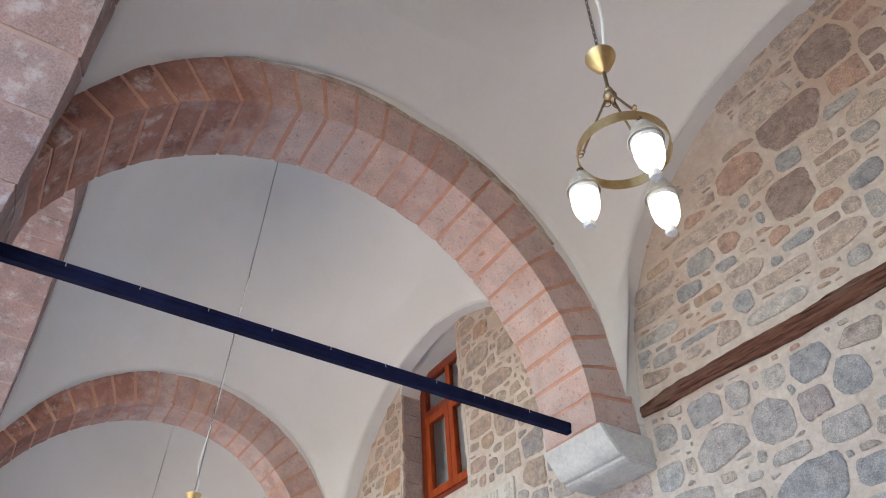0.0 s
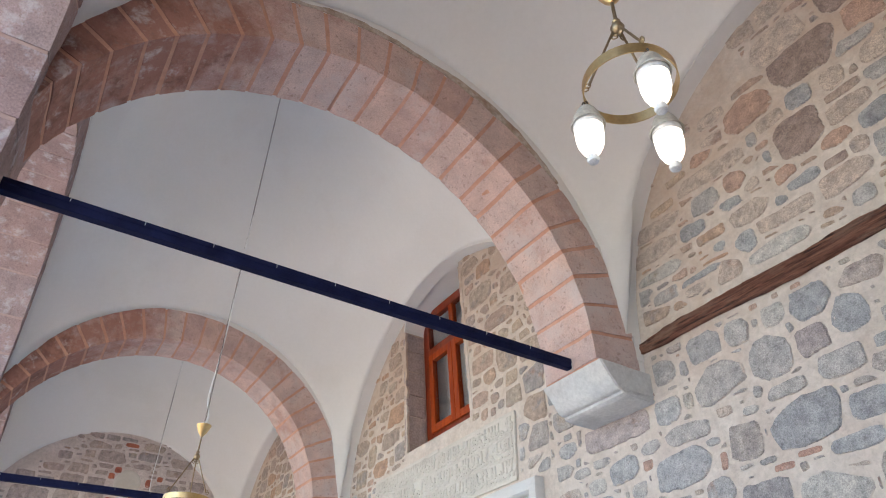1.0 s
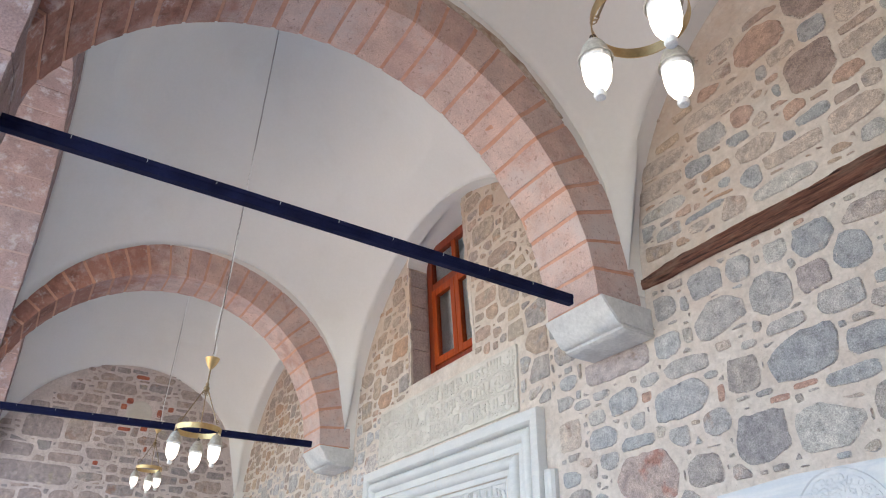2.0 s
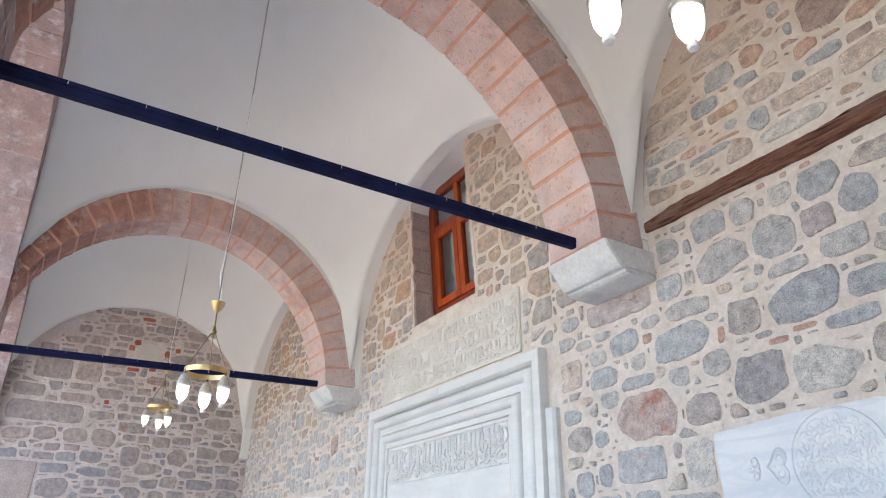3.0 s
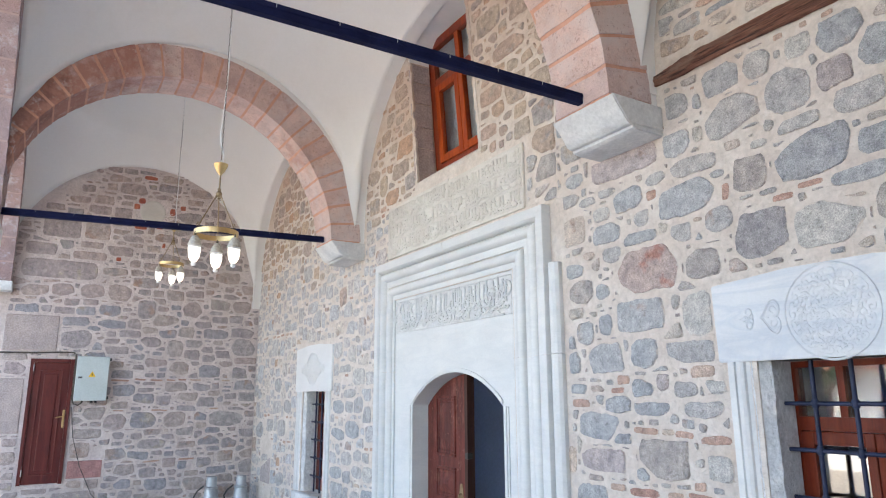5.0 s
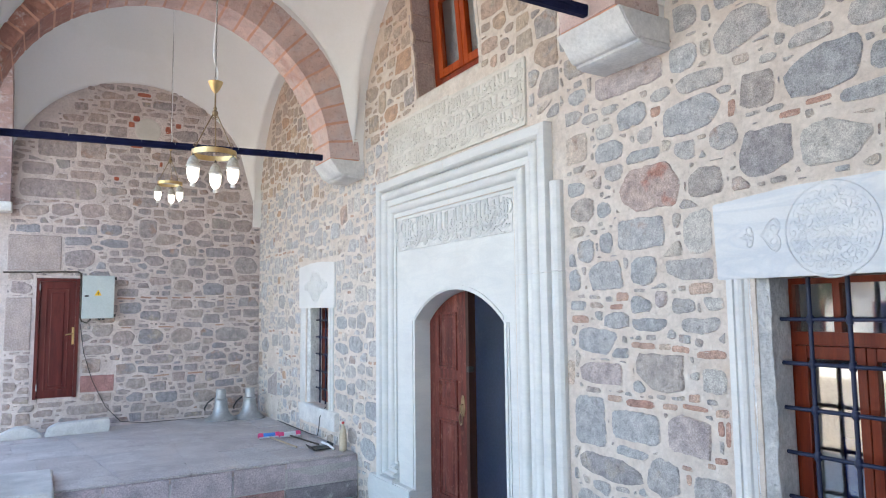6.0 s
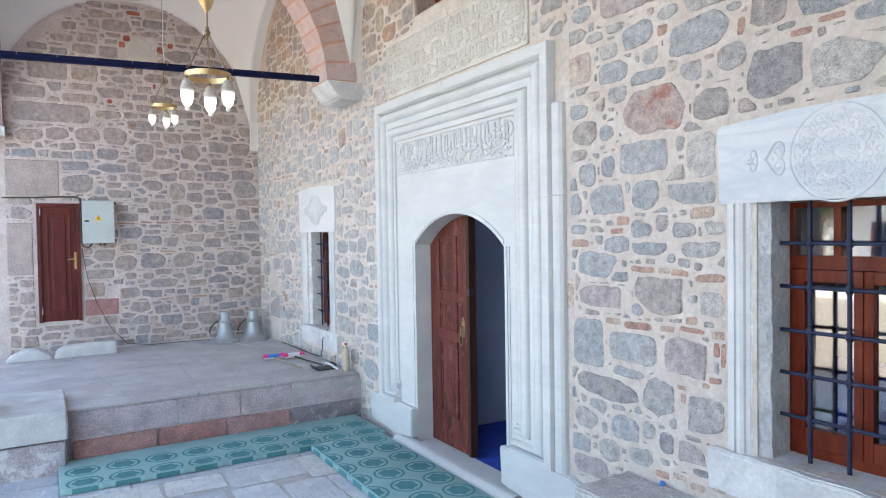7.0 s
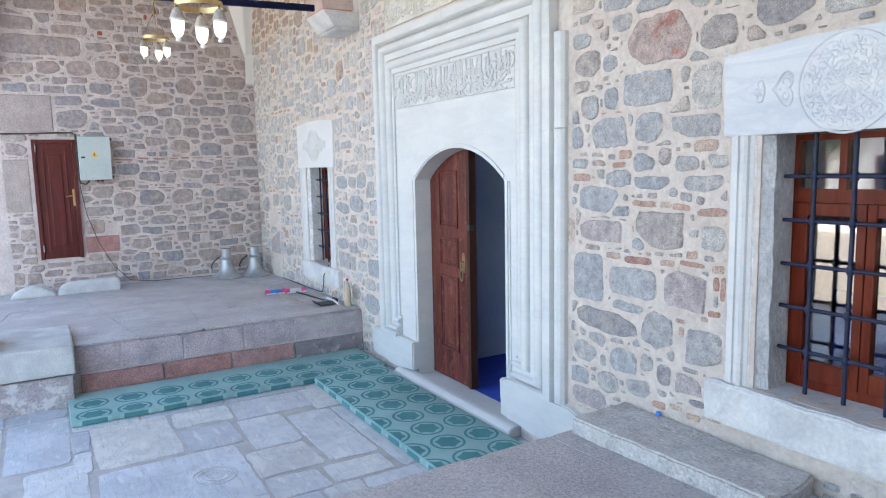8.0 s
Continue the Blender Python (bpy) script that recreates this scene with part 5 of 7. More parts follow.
# broken mortar edges of the niche
for side, xe in ((1, 0.52), (-1, -0.58)):
    line = []
    for k in range(61):
        z = 4.08 + (1.62 if side > 0 else 1.36) * k / 60
        line.append((xe - side * (0.012 + 0.040 * noise.noise((z * 9, side, 0)) + 0.012 * noise.noise((z * 25, side, 4))), z))
    bm = prism(bmesh.new(), [(xe + side * 0.03, 4.08), *line, (xe + side * 0.03, line[-1][1])], lambda u, v, d: (u, d, v), -0.005, 0.05 if side > 0 else 0.02)
    edge = link("edge_mortar", bm, mortar, wall_main)
    lean([edge])
    tagged(edge, "broken mortar edge of the niche")
for z0, z1, y1 in ((4.10, 4.47, 0.225), (4.478, 4.70, 0.225), (4.708, 4.98, 0.225), (4.988, 5.22, 0.225), (5.228, 5.44, 0.225)):
    bm = bx(-0.62, -0.577, -0.004, y1, z0, z1, bevel=0.012)
    bmesh.ops.subdivide_edges(bm, edges=[e for e in bm.edges if e.calc_length() > 0.1], cuts=4, use_grid_fill=True)
    for v in bm.verts:
        v.co += Vector((0.008, 0.010, 0.004)) * noise.noise(v.co * 11)
    block = link("stone_block", bm, block_stone, wall_main)
    lean([block])
    tagged(block, "brown-grey dressed block of the niche jamb")
# added sheet close behind the glass: keeps the upper panes light grey
tagged(link("window_blind", bx(UX0 - 0.2, UX1, UY + 0.10, UY + 0.105, UZ0, UZ1), hall_paint, None), "plain grey sheet added behind the upper panes to make them look light", "blind")

# ---- chandeliers ----


def chandelier(x, y, zring, ztop, turn, size, slack):
    ch = thing("chandelier", "brass ring chandelier with three lit frosted glass lamps on a chain", "chandelier", (x, y, zring), "chandeliers")
    top = ztop - zring
    zc, zh, R = (0.46, 0.31, 0.148 * size) if size == 1 else (0.435, 0.278, 0.148 * size) if size < 1 else (0.480, 0.31, 0.148 * size)
    bm = bmesh.new()
    n = int((top - zc - 0.05) / 0.026)
    for i in range(n):
        m = Matrix.Translation((0, 0, zc + 0.06 + 0.026 * i)) @ Matrix.Rotation(radians(90 * (i % 2)), 4, "Z") @ Matrix.Rotation(radians(90), 4, "X") @ Matrix.Diagonal((0.7, 1.35, 1, 1))
        torus(bm, (0, 0, 0), 0.0095, 0.0023, 6, 4, m)
    part("chain", bm, iron, ch, "thin dark link chain", True)
    pts = [(0.016, 0.0, zc + 0.05), (0.022, 0.01, zc + 0.12), (0.05 * slack, 0.0, zc + 0.3), (0.03 * slack, 0.005, zc + 0.52), (0.007, 0.005, zc + 0.85), (-0.006, 0.004, zc + 1.3), (0.006, 0.0, zc + 1.7), (0.004, 0.004, zc + 2.0)]
    fine = []
    for i in range(len(pts) - 1):
        p0, p1, p2, p3 = (Vector(pts[max(0, min(len(pts) - 1, k))]) for k in (i - 1, i, i + 1, i + 2))
        for k in range(5):
            t = k / 5
            fine.append(0.5 * (2 * p1 + (p2 - p0) * t + (2 * p0 - 5 * p1 + 4 * p2 - p3) * t * t + (3 * p1 - p0 - 3 * p2 + p3) * t ** 3))
    part("cable", tube(bmesh.new(), fine + [Vector(pts[-1])], 0.0062, 6), cable_white, ch, "white power cable along the chain", True)
    part("cup", lathe(bmesh.new(), [(0.0, zc - 0.03), (0.008, zc - 0.03), (0.014, zc - 0.02), (0.03, zc + 0.0), (0.046, zc + 0.035), (0.051, zc + 0.05), (0.053, zc + 0.056), (0.047, zc + 0.056), (0.02, zc + 0.02), (0.0, zc + 0.02)], 28), brass, ch, "brass ceiling cup", True)
    part("stem", lathe(bmesh.new(), [(0.0, zh), (0.006, zh), (0.006, zc - 0.02), (0.0, zc - 0.02)], 10), old_brass, ch, "", True)
    part("hub", lathe(bmesh.new(), [(0.0, zh - 0.034), (0.010, zh - 0.030), (0.019, zh - 0.018), (0.023, zh - 0.004), (0.017, zh + 0.010), (0.009, zh + 0.016), (0.014, zh + 0.026), (0.010, zh + 0.037), (0.0, zh + 0.040)], 18), old_brass, ch, "turned brass hub", True)
    bm = bmesh.new()
    n, hw = 48, 0.019
    rings = [[bm.verts.new((r * math.cos(2 * math.pi * i / n), r * math.sin(2 * math.pi * i / n), z)) for r, z in ((R, -hw), (R + 0.003, -hw), (R + 0.003, hw), (R, hw))] for i in range(n)]
    for i in range(n):
        for j in range(4):
            bm.faces.new((rings[i][j], rings[(i + 1) % n][j], rings[(i + 1) % n][(j + 1) % 4], rings[i][(j + 1) % 4]))
    part("ring", bm, brass, ch, "flat satin brass ring", True)
    for k in range(3):
        t = turn + 2 * math.pi * k / 3
        c, s = math.cos(t), math.sin(t)
        bm = tube(bmesh.new(), [(0.018 * c, 0.018 * s, zh - 0.02), (R * 0.86 * c, R * 0.86 * s, 0.055)], 0.0042, 6)
        for f in (0.05, 0.10, 0.90, 0.95):
            torus(bm, (0, 0, 0), 0.010, 0.0025, 8, 4, Matrix.Translation((R * f * c, R * f * s, zh - 0.02 - (zh - 0.05) * f)) @ Matrix.Rotation(t, 4, "Z") @ Matrix.Rotation(radians(90), 4, "X"))
        part("hanger", bm, old_brass, ch, "tarnished hanger rod with links", True)
        lx, ly = (R + 0.002) * c, (R + 0.002) * s
        bm = bmesh.new()
        for i, z in enumerate((-0.018, -0.026, -0.034)):
            torus(bm, (0, 0, 0), 0.008, 0.0025, 8, 4, Matrix.Translation((lx, ly, z)) @ Matrix.Rotation(t + 1.57 * (i % 2), 4, "Z") @ Matrix.Rotation(radians(90), 4, "X"))
        lamp = part("lamp", bm, iron, ch, "lamp on short links", True)
        part("cap", lathe(bmesh.new(), [(0.0, -0.034), (0.013, -0.036), (0.023, -0.045), (0.033, -0.062), (0.040, -0.082), (0.044, -0.098), (0.049, -0.105), (0.051, -0.111), (0.050, -0.115), (0.047, -0.112), (0.043, -0.106)], 24, (lx, ly, 0)), cap_metal, lamp, "speckled metal lamp cap", True)
        part("shade", lathe(bmesh.new(), [(0.040, -0.110), (0.0415, -0.135), (0.041, -0.163), (0.036, -0.193), (0.026, -0.215), (0.016, -0.226), (0.011, -0.229)], 24, (lx, ly, 0)), lit, lamp, "glowing white frosted glass", True)
        part("collar", lathe(bmesh.new(), [(0.040, -0.104), (0.0435, -0.107), (0.0440, -0.126), (0.0418, -0.129)], 24, (lx, ly, 0)), frost, lamp, "speckled glass neck of the lamp", True)
        part("finial", lathe(bmesh.new(), [(0.011, -0.227), (0.015, -0.235), (0.018, -0.246), (0.015, -0.256), (0.0, -0.261)], 16, (lx, ly, 0)), frost, lamp, "clear glass knob", True)
    return ch


chandelier(4.12, -1.82, 3.497, 7.27, 0.60 + math.pi / 3, 0.91, 1.0)
chandelier(0.02, -2.00, 3.196, 7.31, 0.77, 1.04, -1.7)
chandelier(-4.10, -1.68, 3.695, 7.16, 0.75, 1.0, 0.4)

# ---- end wall: small door, electric box, cable ----
sd = thing("small_door", "closed dark red-brown wooden service door in the end wall", "door", (0, 0, 0))
Y0, Y1, Z0, Z1 = -3.105, -2.575, 0.885, 2.55
bm = bmesh.new()
for q in ((Y0, Y0 + 0.045, Z0, Z1), (Y1 - 0.045, Y1, Z0, Z1), (Y0 + 0.045, Y1 - 0.045, Z1 - 0.045, Z1)):
    box(bm, XE - 0.02, XE + 0.045, q[0], q[1], q[2], q[3], bevel=0.004)
part("frame", bm, red_door_wood, sd)
part("leaf", bx(XE - 0.01, XE + 0.018, Y0 + 0.047, Y1 - 0.047, Z0 + 0.01, Z1 - 0.047), red_door_wood, sd)
bm = bmesh.new()
a, b, c, d = Y0 + 0.12, Y1 - 0.12, Z0 + 0.12, Z1 - 0.14
for q in ((a, b, c, c + 0.02), (a, b, d - 0.02, d), (a, a + 0.02, c + 0.02, d - 0.02), (b - 0.02, b, c + 0.02, d - 0.02)):
    box(bm, XE + 0.014, XE + 0.030, q[0], q[1], q[2], q[3], bevel=0.004)
box(bm, XE + 0.014, XE + 0.026, a + 0.06, b - 0.06, c + 0.06, d - 0.06, bevel=0.01)
part("panel", bm, red_door_wood, sd, "raised door panel")
h = part("handle_plate", bx(XE + 0.018, XE + 0.024, -2.655, -2.625, 1.62, 1.86, bevel=0.003), brass, sd, "brass handle plate")
part("handle", tube(bmesh.new(), [(XE + 0.02, -2.64, 1.77), (XE + 0.06, -2.64, 1.77), (XE + 0.065, -2.70, 1.765), (XE + 0.065, -2.74, 1.755)], 0.008, 8), brass, h, "lever handle", True)
for z in (1.0, 2.38):
    part("hinge", tube(bmesh.new(), [(XE + 0.05, Y0 + 0.045, z), (XE + 0.05, Y0 + 0.045, z + 0.09)], 0.008, 8), chrome, sd, "", True)

eb = thing("electric_box", "pale grey steel electric box with a yellow warning sticker", "electric box", (0, 0, 0))
BX, BY0, BY1, BZ0, BZ1 = XE, -2.545, -2.145, 1.985, 2.585
part("case", bx(BX, BX + 0.16, BY0, BY1, BZ0, BZ1, bevel=0.012), box_paint, eb)
part("lid", bx(BX + 0.162, BX + 0.185, BY0 - 0.004, BY1 + 0.004, BZ0 - 0.004, BZ1 + 0.004, bevel=0.008), box_paint, eb)
st = part("sticker", prism(bmesh.new(), [(-2.395, 2.305), (-2.305, 2.305), (-2.35, 2.385)], lambda u, v, d: (d, u, v), BX + 0.1852, BX + 0.187), yellow, eb, "yellow warning triangle")
part("mark", bx(BX + 0.1872, BX + 0.1885, -2.355, -2.345, 2.315, 2.355), cable_black, st)
part("lock", bx(BX + 0.185, BX + 0.20, -2.52, -2.47, 2.285, 2.31, bevel=0.004), cable_black, eb, "black lock")
for z in (2.02, 2.55):
    part("hinge_pin", bx(BX + 0.15, BX + 0.19, -2.14, -2.12, z - 0.02, z + 0.02, bevel=0.004), cable_black, eb)
bm = bmesh.new()
for y in (-2.32, -2.27):
    tube(bm, [(BX + 0.08, y, 1.99), (BX + 0.08, y, 1.955)], 0.018, 10)
part("gland", bm, cable_black, eb, "black cable glands", True)
bm = tube(bmesh.new(), [(XE + 0.02, -3.5, 2.625), (XE + 0.02, -3.1, 2.63), (XE + 0.022, -2.75, 2.645), (XE + 0.025, -2.60, 2.645), (XE + 0.03, -2.565, 2.62), (XE + 0.03, -2.56, 2.3), (XE + 0.03, -2.56, 2.0), (XE + 0.04, -2.54, 1.94), (XE + 0.05, -2.48, 1.92), (XE + 0.06, -2.44, 1.955), (XE + 0.06, -2.43, 1.985)], 0.011, 8)
tagged(link("conduit", bm, iron, None, True), "dark cable conduit running over the door to the box", "cable")
pts = [(XE + 0.03, -2.555, 1.9), (XE + 0.025, -2.50, 1.5), (XE + 0.02, -2.38, 1.1), (XE + 0.03, -2.2, 0.72), (XE + 0.06, -2.0, 0.50), (XE + 0.09, -1.7, 0.458), (XE + 0.07, -1.2, 0.455), (XE + 0.10, -0.85, 0.455)]
tagged(link("wall_cable", tube(bmesh.new(), pts, 0.0045, 6), cable_black, None, True), "thin black cable hanging down the end wall to the floor", "cable")

# ---- platform fronts ----


def step_course(owner, x, y_cuts, z0, z1, mat, face):
    for a, b in zip(y_cuts, y_cuts[1:]):
        o = random.uniform(-0.006, 0.006)
        bm = box(bmesh.new(), min(x, x - face * 0.35) + o, max(x, x - face * 0.35) + o, a + 0.009, b - 0.009, z0 + 0.006, z1 - 0.004, bevel=0.007)
        for v in bm.verts:
            v.co += Vector((0.006 * noise.noise(v.co * 9), 0, 0.003 * noise.noise(v.co * 7)))
        link("step_block", bm, dark_step if z0 < 0.1 and b > -0.1 and face > 0 else mat, owner)


link("joint_mortar", bx(XS - 0.3, XS - 0.016, -2.9, -0.001, 0.0, PH - 0.03), step_mortar, platform)
link("joint_mortar", bx(NP + 0.016, NP + 0.3, -3.9, -0.001, 0.0, PH - 0.03), step_mortar, platform)
step_course(platform, XS, [-2.88, -2.50, -1.93, -1.34, -0.80, -0.002], 0.225, PH - 0.021, mauve_stone, 1)
step_course(platform, XS + 0.02, [-2.86, -2.13, -1.475, -0.815, -0.002], 0.0, 0.22, red_stone, 1)
step_course(platform, NP, [-3.9, -3.2, -2.5, -1.7, -0.9, -0.002], 0.2, PH - 0.021, mauve_stone, -1)
step_course(platform, NP, [-3.9, -3.0, -2.2, -1.2, -0.002], 0.0, 0.195, red_stone, -1)

# ---- marble slabs of the passage ----
frnd = random.Random(21)
floor_bed = bpy.data.objects["floor"]


def lay_slabs(poly, level, mat, owner, name, gap, size, longest, rough):
    """Splits a floor into irregular slabs by slightly slanting cuts."""
    us, vs = [p[0] for p in poly], [p[1] for p in poly]
    wu, wv = max(us) - min(us), max(vs) - min(vs)
    if wu * wv > frnd.uniform(*size) or max(wu, wv) > longest:
        t = frnd.uniform(-0.13, 0.13) + (0 if wu * frnd.uniform(0.8, 1.25) > wv else math.pi / 2)
        nx, ny = math.cos(t), math.sin(t)
        f = frnd.uniform(0.34, 0.66)
        c = nx * (min(us) + wu * f) + ny * (min(vs) + wv * f)
        for s in (1, -1):
            q = clip(poly, s * nx, s * ny, s * c - frnd.uniform(*gap))
            if len(q) > 2:
                lay_slabs(q, level, mat, owner, name, gap, size, longest, rough)
        return
    if min(wu, wv) < 0.05:
        return
    h = frnd.uniform(-0.004, 0.003)
    o = ragged(poly, 34, rough, frnd, 30.0)
    bm = prism(bmesh.new(), o, lambda u, v, dd: (u, v, level(u) + dd), -0.02, h)
    bmesh.ops.bevel(bm, geom=[e for e in bm.edges if len(e.link_faces) == 2 and all(v.co.z > level(v.co.x) - 0.012 for v in e.verts)], offset=0.003, segments=1, affect="EDGES")
    link(name, bm, mat, owner)


CARVED = (0.37, -2.155)
SLABS = [(-1.95, -1.53, -3.43, -2.99), (-1.50, -0.42, -3.43, -2.99), (-0.37, 0.30, -3.28, -2.90), (0.34, 0.93, -3.40, -2.90), (-1.04, -0.60, -2.975, -2.87), (-0.57, -0.18, -2.975, -2.87), (-1.05, -0.17, -2.84, -2.26), (-1.03, -0.68, -2.23, -1.78),
         (-1.03, -0.60, -1.745, -1.13), (-0.60, -0.13, -2.22, -1.84), (-0.555, 0.09, -1.79, -1.425), (-0.44, 0.60, -1.40, -1.03), (-0.44, 0.92, -1.005, -0.87), (0.64, 0.92, -1.49, -1.045), (-0.09, 0.80, -2.85, -1.91), (0.13, 0.59, -1.88, -1.45), (0.63, 0.93, -1.88, -1.53), (0.83, 0.93, -2.86, -1.93), (-1.03, -0.48, -1.10, -0.87)]
for x0, x1, y0, y1 in SLABS:
    j = lambda: frnd.uniform(-0.016, 0.016)
    o = ragged([(x0 + j(), y0 + j()), (x1 + j(), y0 + j()), (x1 + j(), y1 + j()), (x0 + j(), y1 + j())], 40, 0.012, frnd, 12.0)
    bm = prism(bmesh.new(), o, lambda u, v, dd: (u, v, dd), -0.02, frnd.uniform(-0.003, 0.003))
    bmesh.ops.bevel(bm, geom=[e for e in bm.edges if len(e.link_faces) == 2 and all(v.co.z > -0.012 for v in e.verts)], offset=0.004, segments=1, affect="EDGES")
    link("slab", bm, floor_marble, floor_bed)
for r in (0.030, 0.058, 0.094, 0.112, 0.145):
    link("carved_ring", torus(bmesh.new(), (0, 0, 0), r, 0.0030, 40, 6, Matrix.Translation((CARVED[0], CARVED[1], 0.0015))), floor_marble, floor_bed, True)
for x0, x1, y0, y1 in ((XS + 0.02, -1.07, -2.96, -0.02), (-1.06, NP - 0.01, -0.85, -0.02), (0.96, NP - 0.01, -4.55, -0.86), (XS + 0.02, 0.94, -4.55, -3.45)):
    lay_slabs([(x0, y0), (x1, y0), (x1, y1), (x0, y1)], lambda u: 0.0, floor_marble, floor_bed, "slab", (0.005, 0.020), (0.13, 0.7), 1.2, 0.008)
lay_slabs([(XE + 0.01, -4.0), (XS - 0.006, -4.0), (XS - 0.006, -0.01), (XE + 0.01, -0.01)], lambda u: 0.44 + 0.06 * (u - XE) / (XS - XE), paving, platform, "paving_slab", (0.0006, 0.002), (0.3, 0.8), 1.3, 0.003)
lay_slabs([(NP + 0.006, -4.0), (XW, -4.0), (XW, -0.01), (NP + 0.006, -0.01)], lambda u: PH, paving, platform, "paving_slab", (0.0006, 0.002), (0.4, 1.0), 1.4, 0.003)

# ---- green runner carpets ----


def runner(x0, x1, y0, y1, label, along, open_side):
    """A padded runner: rows of rings with stars, the pattern turning down over the open side."""
    rn = thing("carpet_runner", label, "carpet", (0, 0, 0), "carpet runners")
    H = 0.064
    pile = bx(x0, x1, y0, y1, 0.004, H, bevel=0.016)
    part("top", pile, carpet_base, rn, "", True)
    L, W = (x1 - x0, y1 - y0) if along == "x" else (y1 - y0, x1 - x0)
    at = (lambda a, b: (x0 + a, y0 + b)) if along == "x" else (lambda a, b: (x0 + b, y0 + a))
    ringm, starm, lightm = bmesh.new(), bmesh.new(), bmesh.new()
    # two full rows, and a third that runs over the open side
    p = 0.295
    first = 0.01 if open_side > 0 else W - 0.01 - 3 * p
    nn = round(L / 0.315)
    q = (L - 0.04) / nn
    keep = lambda b: max(0.006, min(W - 0.006, b))
    circle = [2 * math.pi * k / 22 for k in range(22)]

    def ring(mesh, ca, cb, r0, r1, z):
        va = [mesh.verts.new((*at(ca + r1 * q * math.cos(t), keep(cb + r1 * p * math.sin(t))), z)) for t in circle]
        vb = [mesh.verts.new((*at(ca + r0 * q * math.cos(t), keep(cb + r0 * p * math.sin(t))), z)) for t in circle]
        for k in range(22):
            mesh.faces.new((va[k], va[(k + 1) % 22], vb[(k + 1) % 22], vb[k]))

    for i in range(nn):
        for cb in ((W - 0.385, W - 0.075) if along == "y" else [first + (j + 0.5) * p for j in range(3)]):
            ca = 0.02 + (i + 0.5) * q
            ring(ringm, ca, cb, 0.375, 0.445, H + 0.0015)
            ring(lightm, ca, cb, 0.445, 0.468, H + 0.0012)
            s = [at(ca + q * r * math.cos(t), keep(cb + p * r * math.sin(t))) for k in range(12) for t, r in [(2 * math.pi * k / 12, 0.335 if k % 2 == 0 else 0.26)]]
            starm.faces.new([starm.verts.new((*w, H + 0.0018)) for w in s])
        # pattern on the turned-down side
        ca = 0.02 + (i + 0.5) * q
        edge = 0.0 if open_side < 0 else W
        for mesh, wd, z0, z1, off in ((starm, 0.30, 0.008, H - 0.014, 0.0014), (lightm, 0.40, 0.007, H - 0.013, 0.0010)):
            c = [(*at(ca + s * wd * q, edge + open_side * off), z) for s, z in ((-1, z0), (1, z0), (1, z1), (-1, z1))]
            mesh.faces.new([mesh.verts.new(w) for w in c])
    tagged(part("ring_pattern", ringm, carpet_dark, rn, "woven dark teal rings"), kind="stuff")
    tagged(part("star_pattern", starm, carpet_dark, rn, "woven dark teal stars"), kind="stuff")
    tagged(part("outline_pattern", lightm, carpet_light, rn, "woven pale teal outlines"), kind="stuff")


runner(-1.925, -1.155, -2.97, -0.10, "teal patterned prayer runner along the stone step", "y", 1)
runner(-1.150, 2.00, -0.895, -0.155, "teal patterned prayer runner before the portal threshold", "x", -1)

# ---- loose things ----
bm = prism(bmesh.new(), [(2.06, -0.46), (3.26, -0.40), (3.29, -0.2), (3.25, -0.01), (2.05, -0.01)], lambda u, v, d: (u, v, d), PH - 0.01, PH + 0.098)
bmesh.ops.subdivide_edges(bm, edges=list(bm.edges), cuts=4, use_grid_fill=True)
bmesh.ops.bevel(bm, geom=[e for e in bm.edges if len(e.link_faces) == 2 and e.calc_face_angle(0) > 0.5], offset=0.012, segments=2, affect="EDGES")
for v in bm.verts:
    v.co += Vector((noise.noise(v.co * 6), noise.noise(v.co * 6 + Vector((3, 0, 0))), noise.noise(v.co * 5 + Vector((0, 7, 0))))) * 0.008
bmesh.ops.subdivide_edges(bm, edges=[e for e in bm.edges if e.calc_length() > 0.04], cuts=5, use_grid_fill=True)
for v in bm.verts:
    p = v.co * 24
    v.co += Vector((noise.noise(p), noise.noise(p + Vector((3, 0, 0))), noise.noise(p + Vector((0, 7, 0))))) * 0.007
tagged(link("bench_slab", bm, grey_slab, None, True), "long rough grey stone slab lying along the wall", "stone slab")

for y0, y1, x0, h, lab in ((-3.50, -2.96, -5.62, 0.145, "trapezoid white marble block lying at the end wall"), (-2.95, -2.18, -5.62, 0.165, "long white marble moulding block lying at the end wall")):
    z = 0.445
    if y0 < -3.2:
        o = [(y0, z), (y1, z), (y1 - 0.06, z + h * 0.5), (y1 - 0.20, z + h), (y0 + 0.22, z + h), (y0 + 0.05, z + h * 0.45)]
    else:
        o = [(y0, z), (y1, z), (y1, z + h), (y1 - 0.02, z + h + 0.01), (y0 + 0.14, z + h - 0.015), (y0 + 0.04, z + h * 0.6)]
    bm = prism(bmesh.new(), o, lambda u, v, d: (d, u, v), x0, x0 + 0.24)
    bmesh.ops.bevel(bm, geom=list(bm.edges), offset=0.014, segments=2, affect="EDGES")
    for v in bm.verts:
        v.co += Vector((1, 1, 1)) * 0.004 * noise.noise(v.co * 8)
    tagged(link("marble_block", bm, old_marble, None, True), lab, "marble block", "marble blocks")

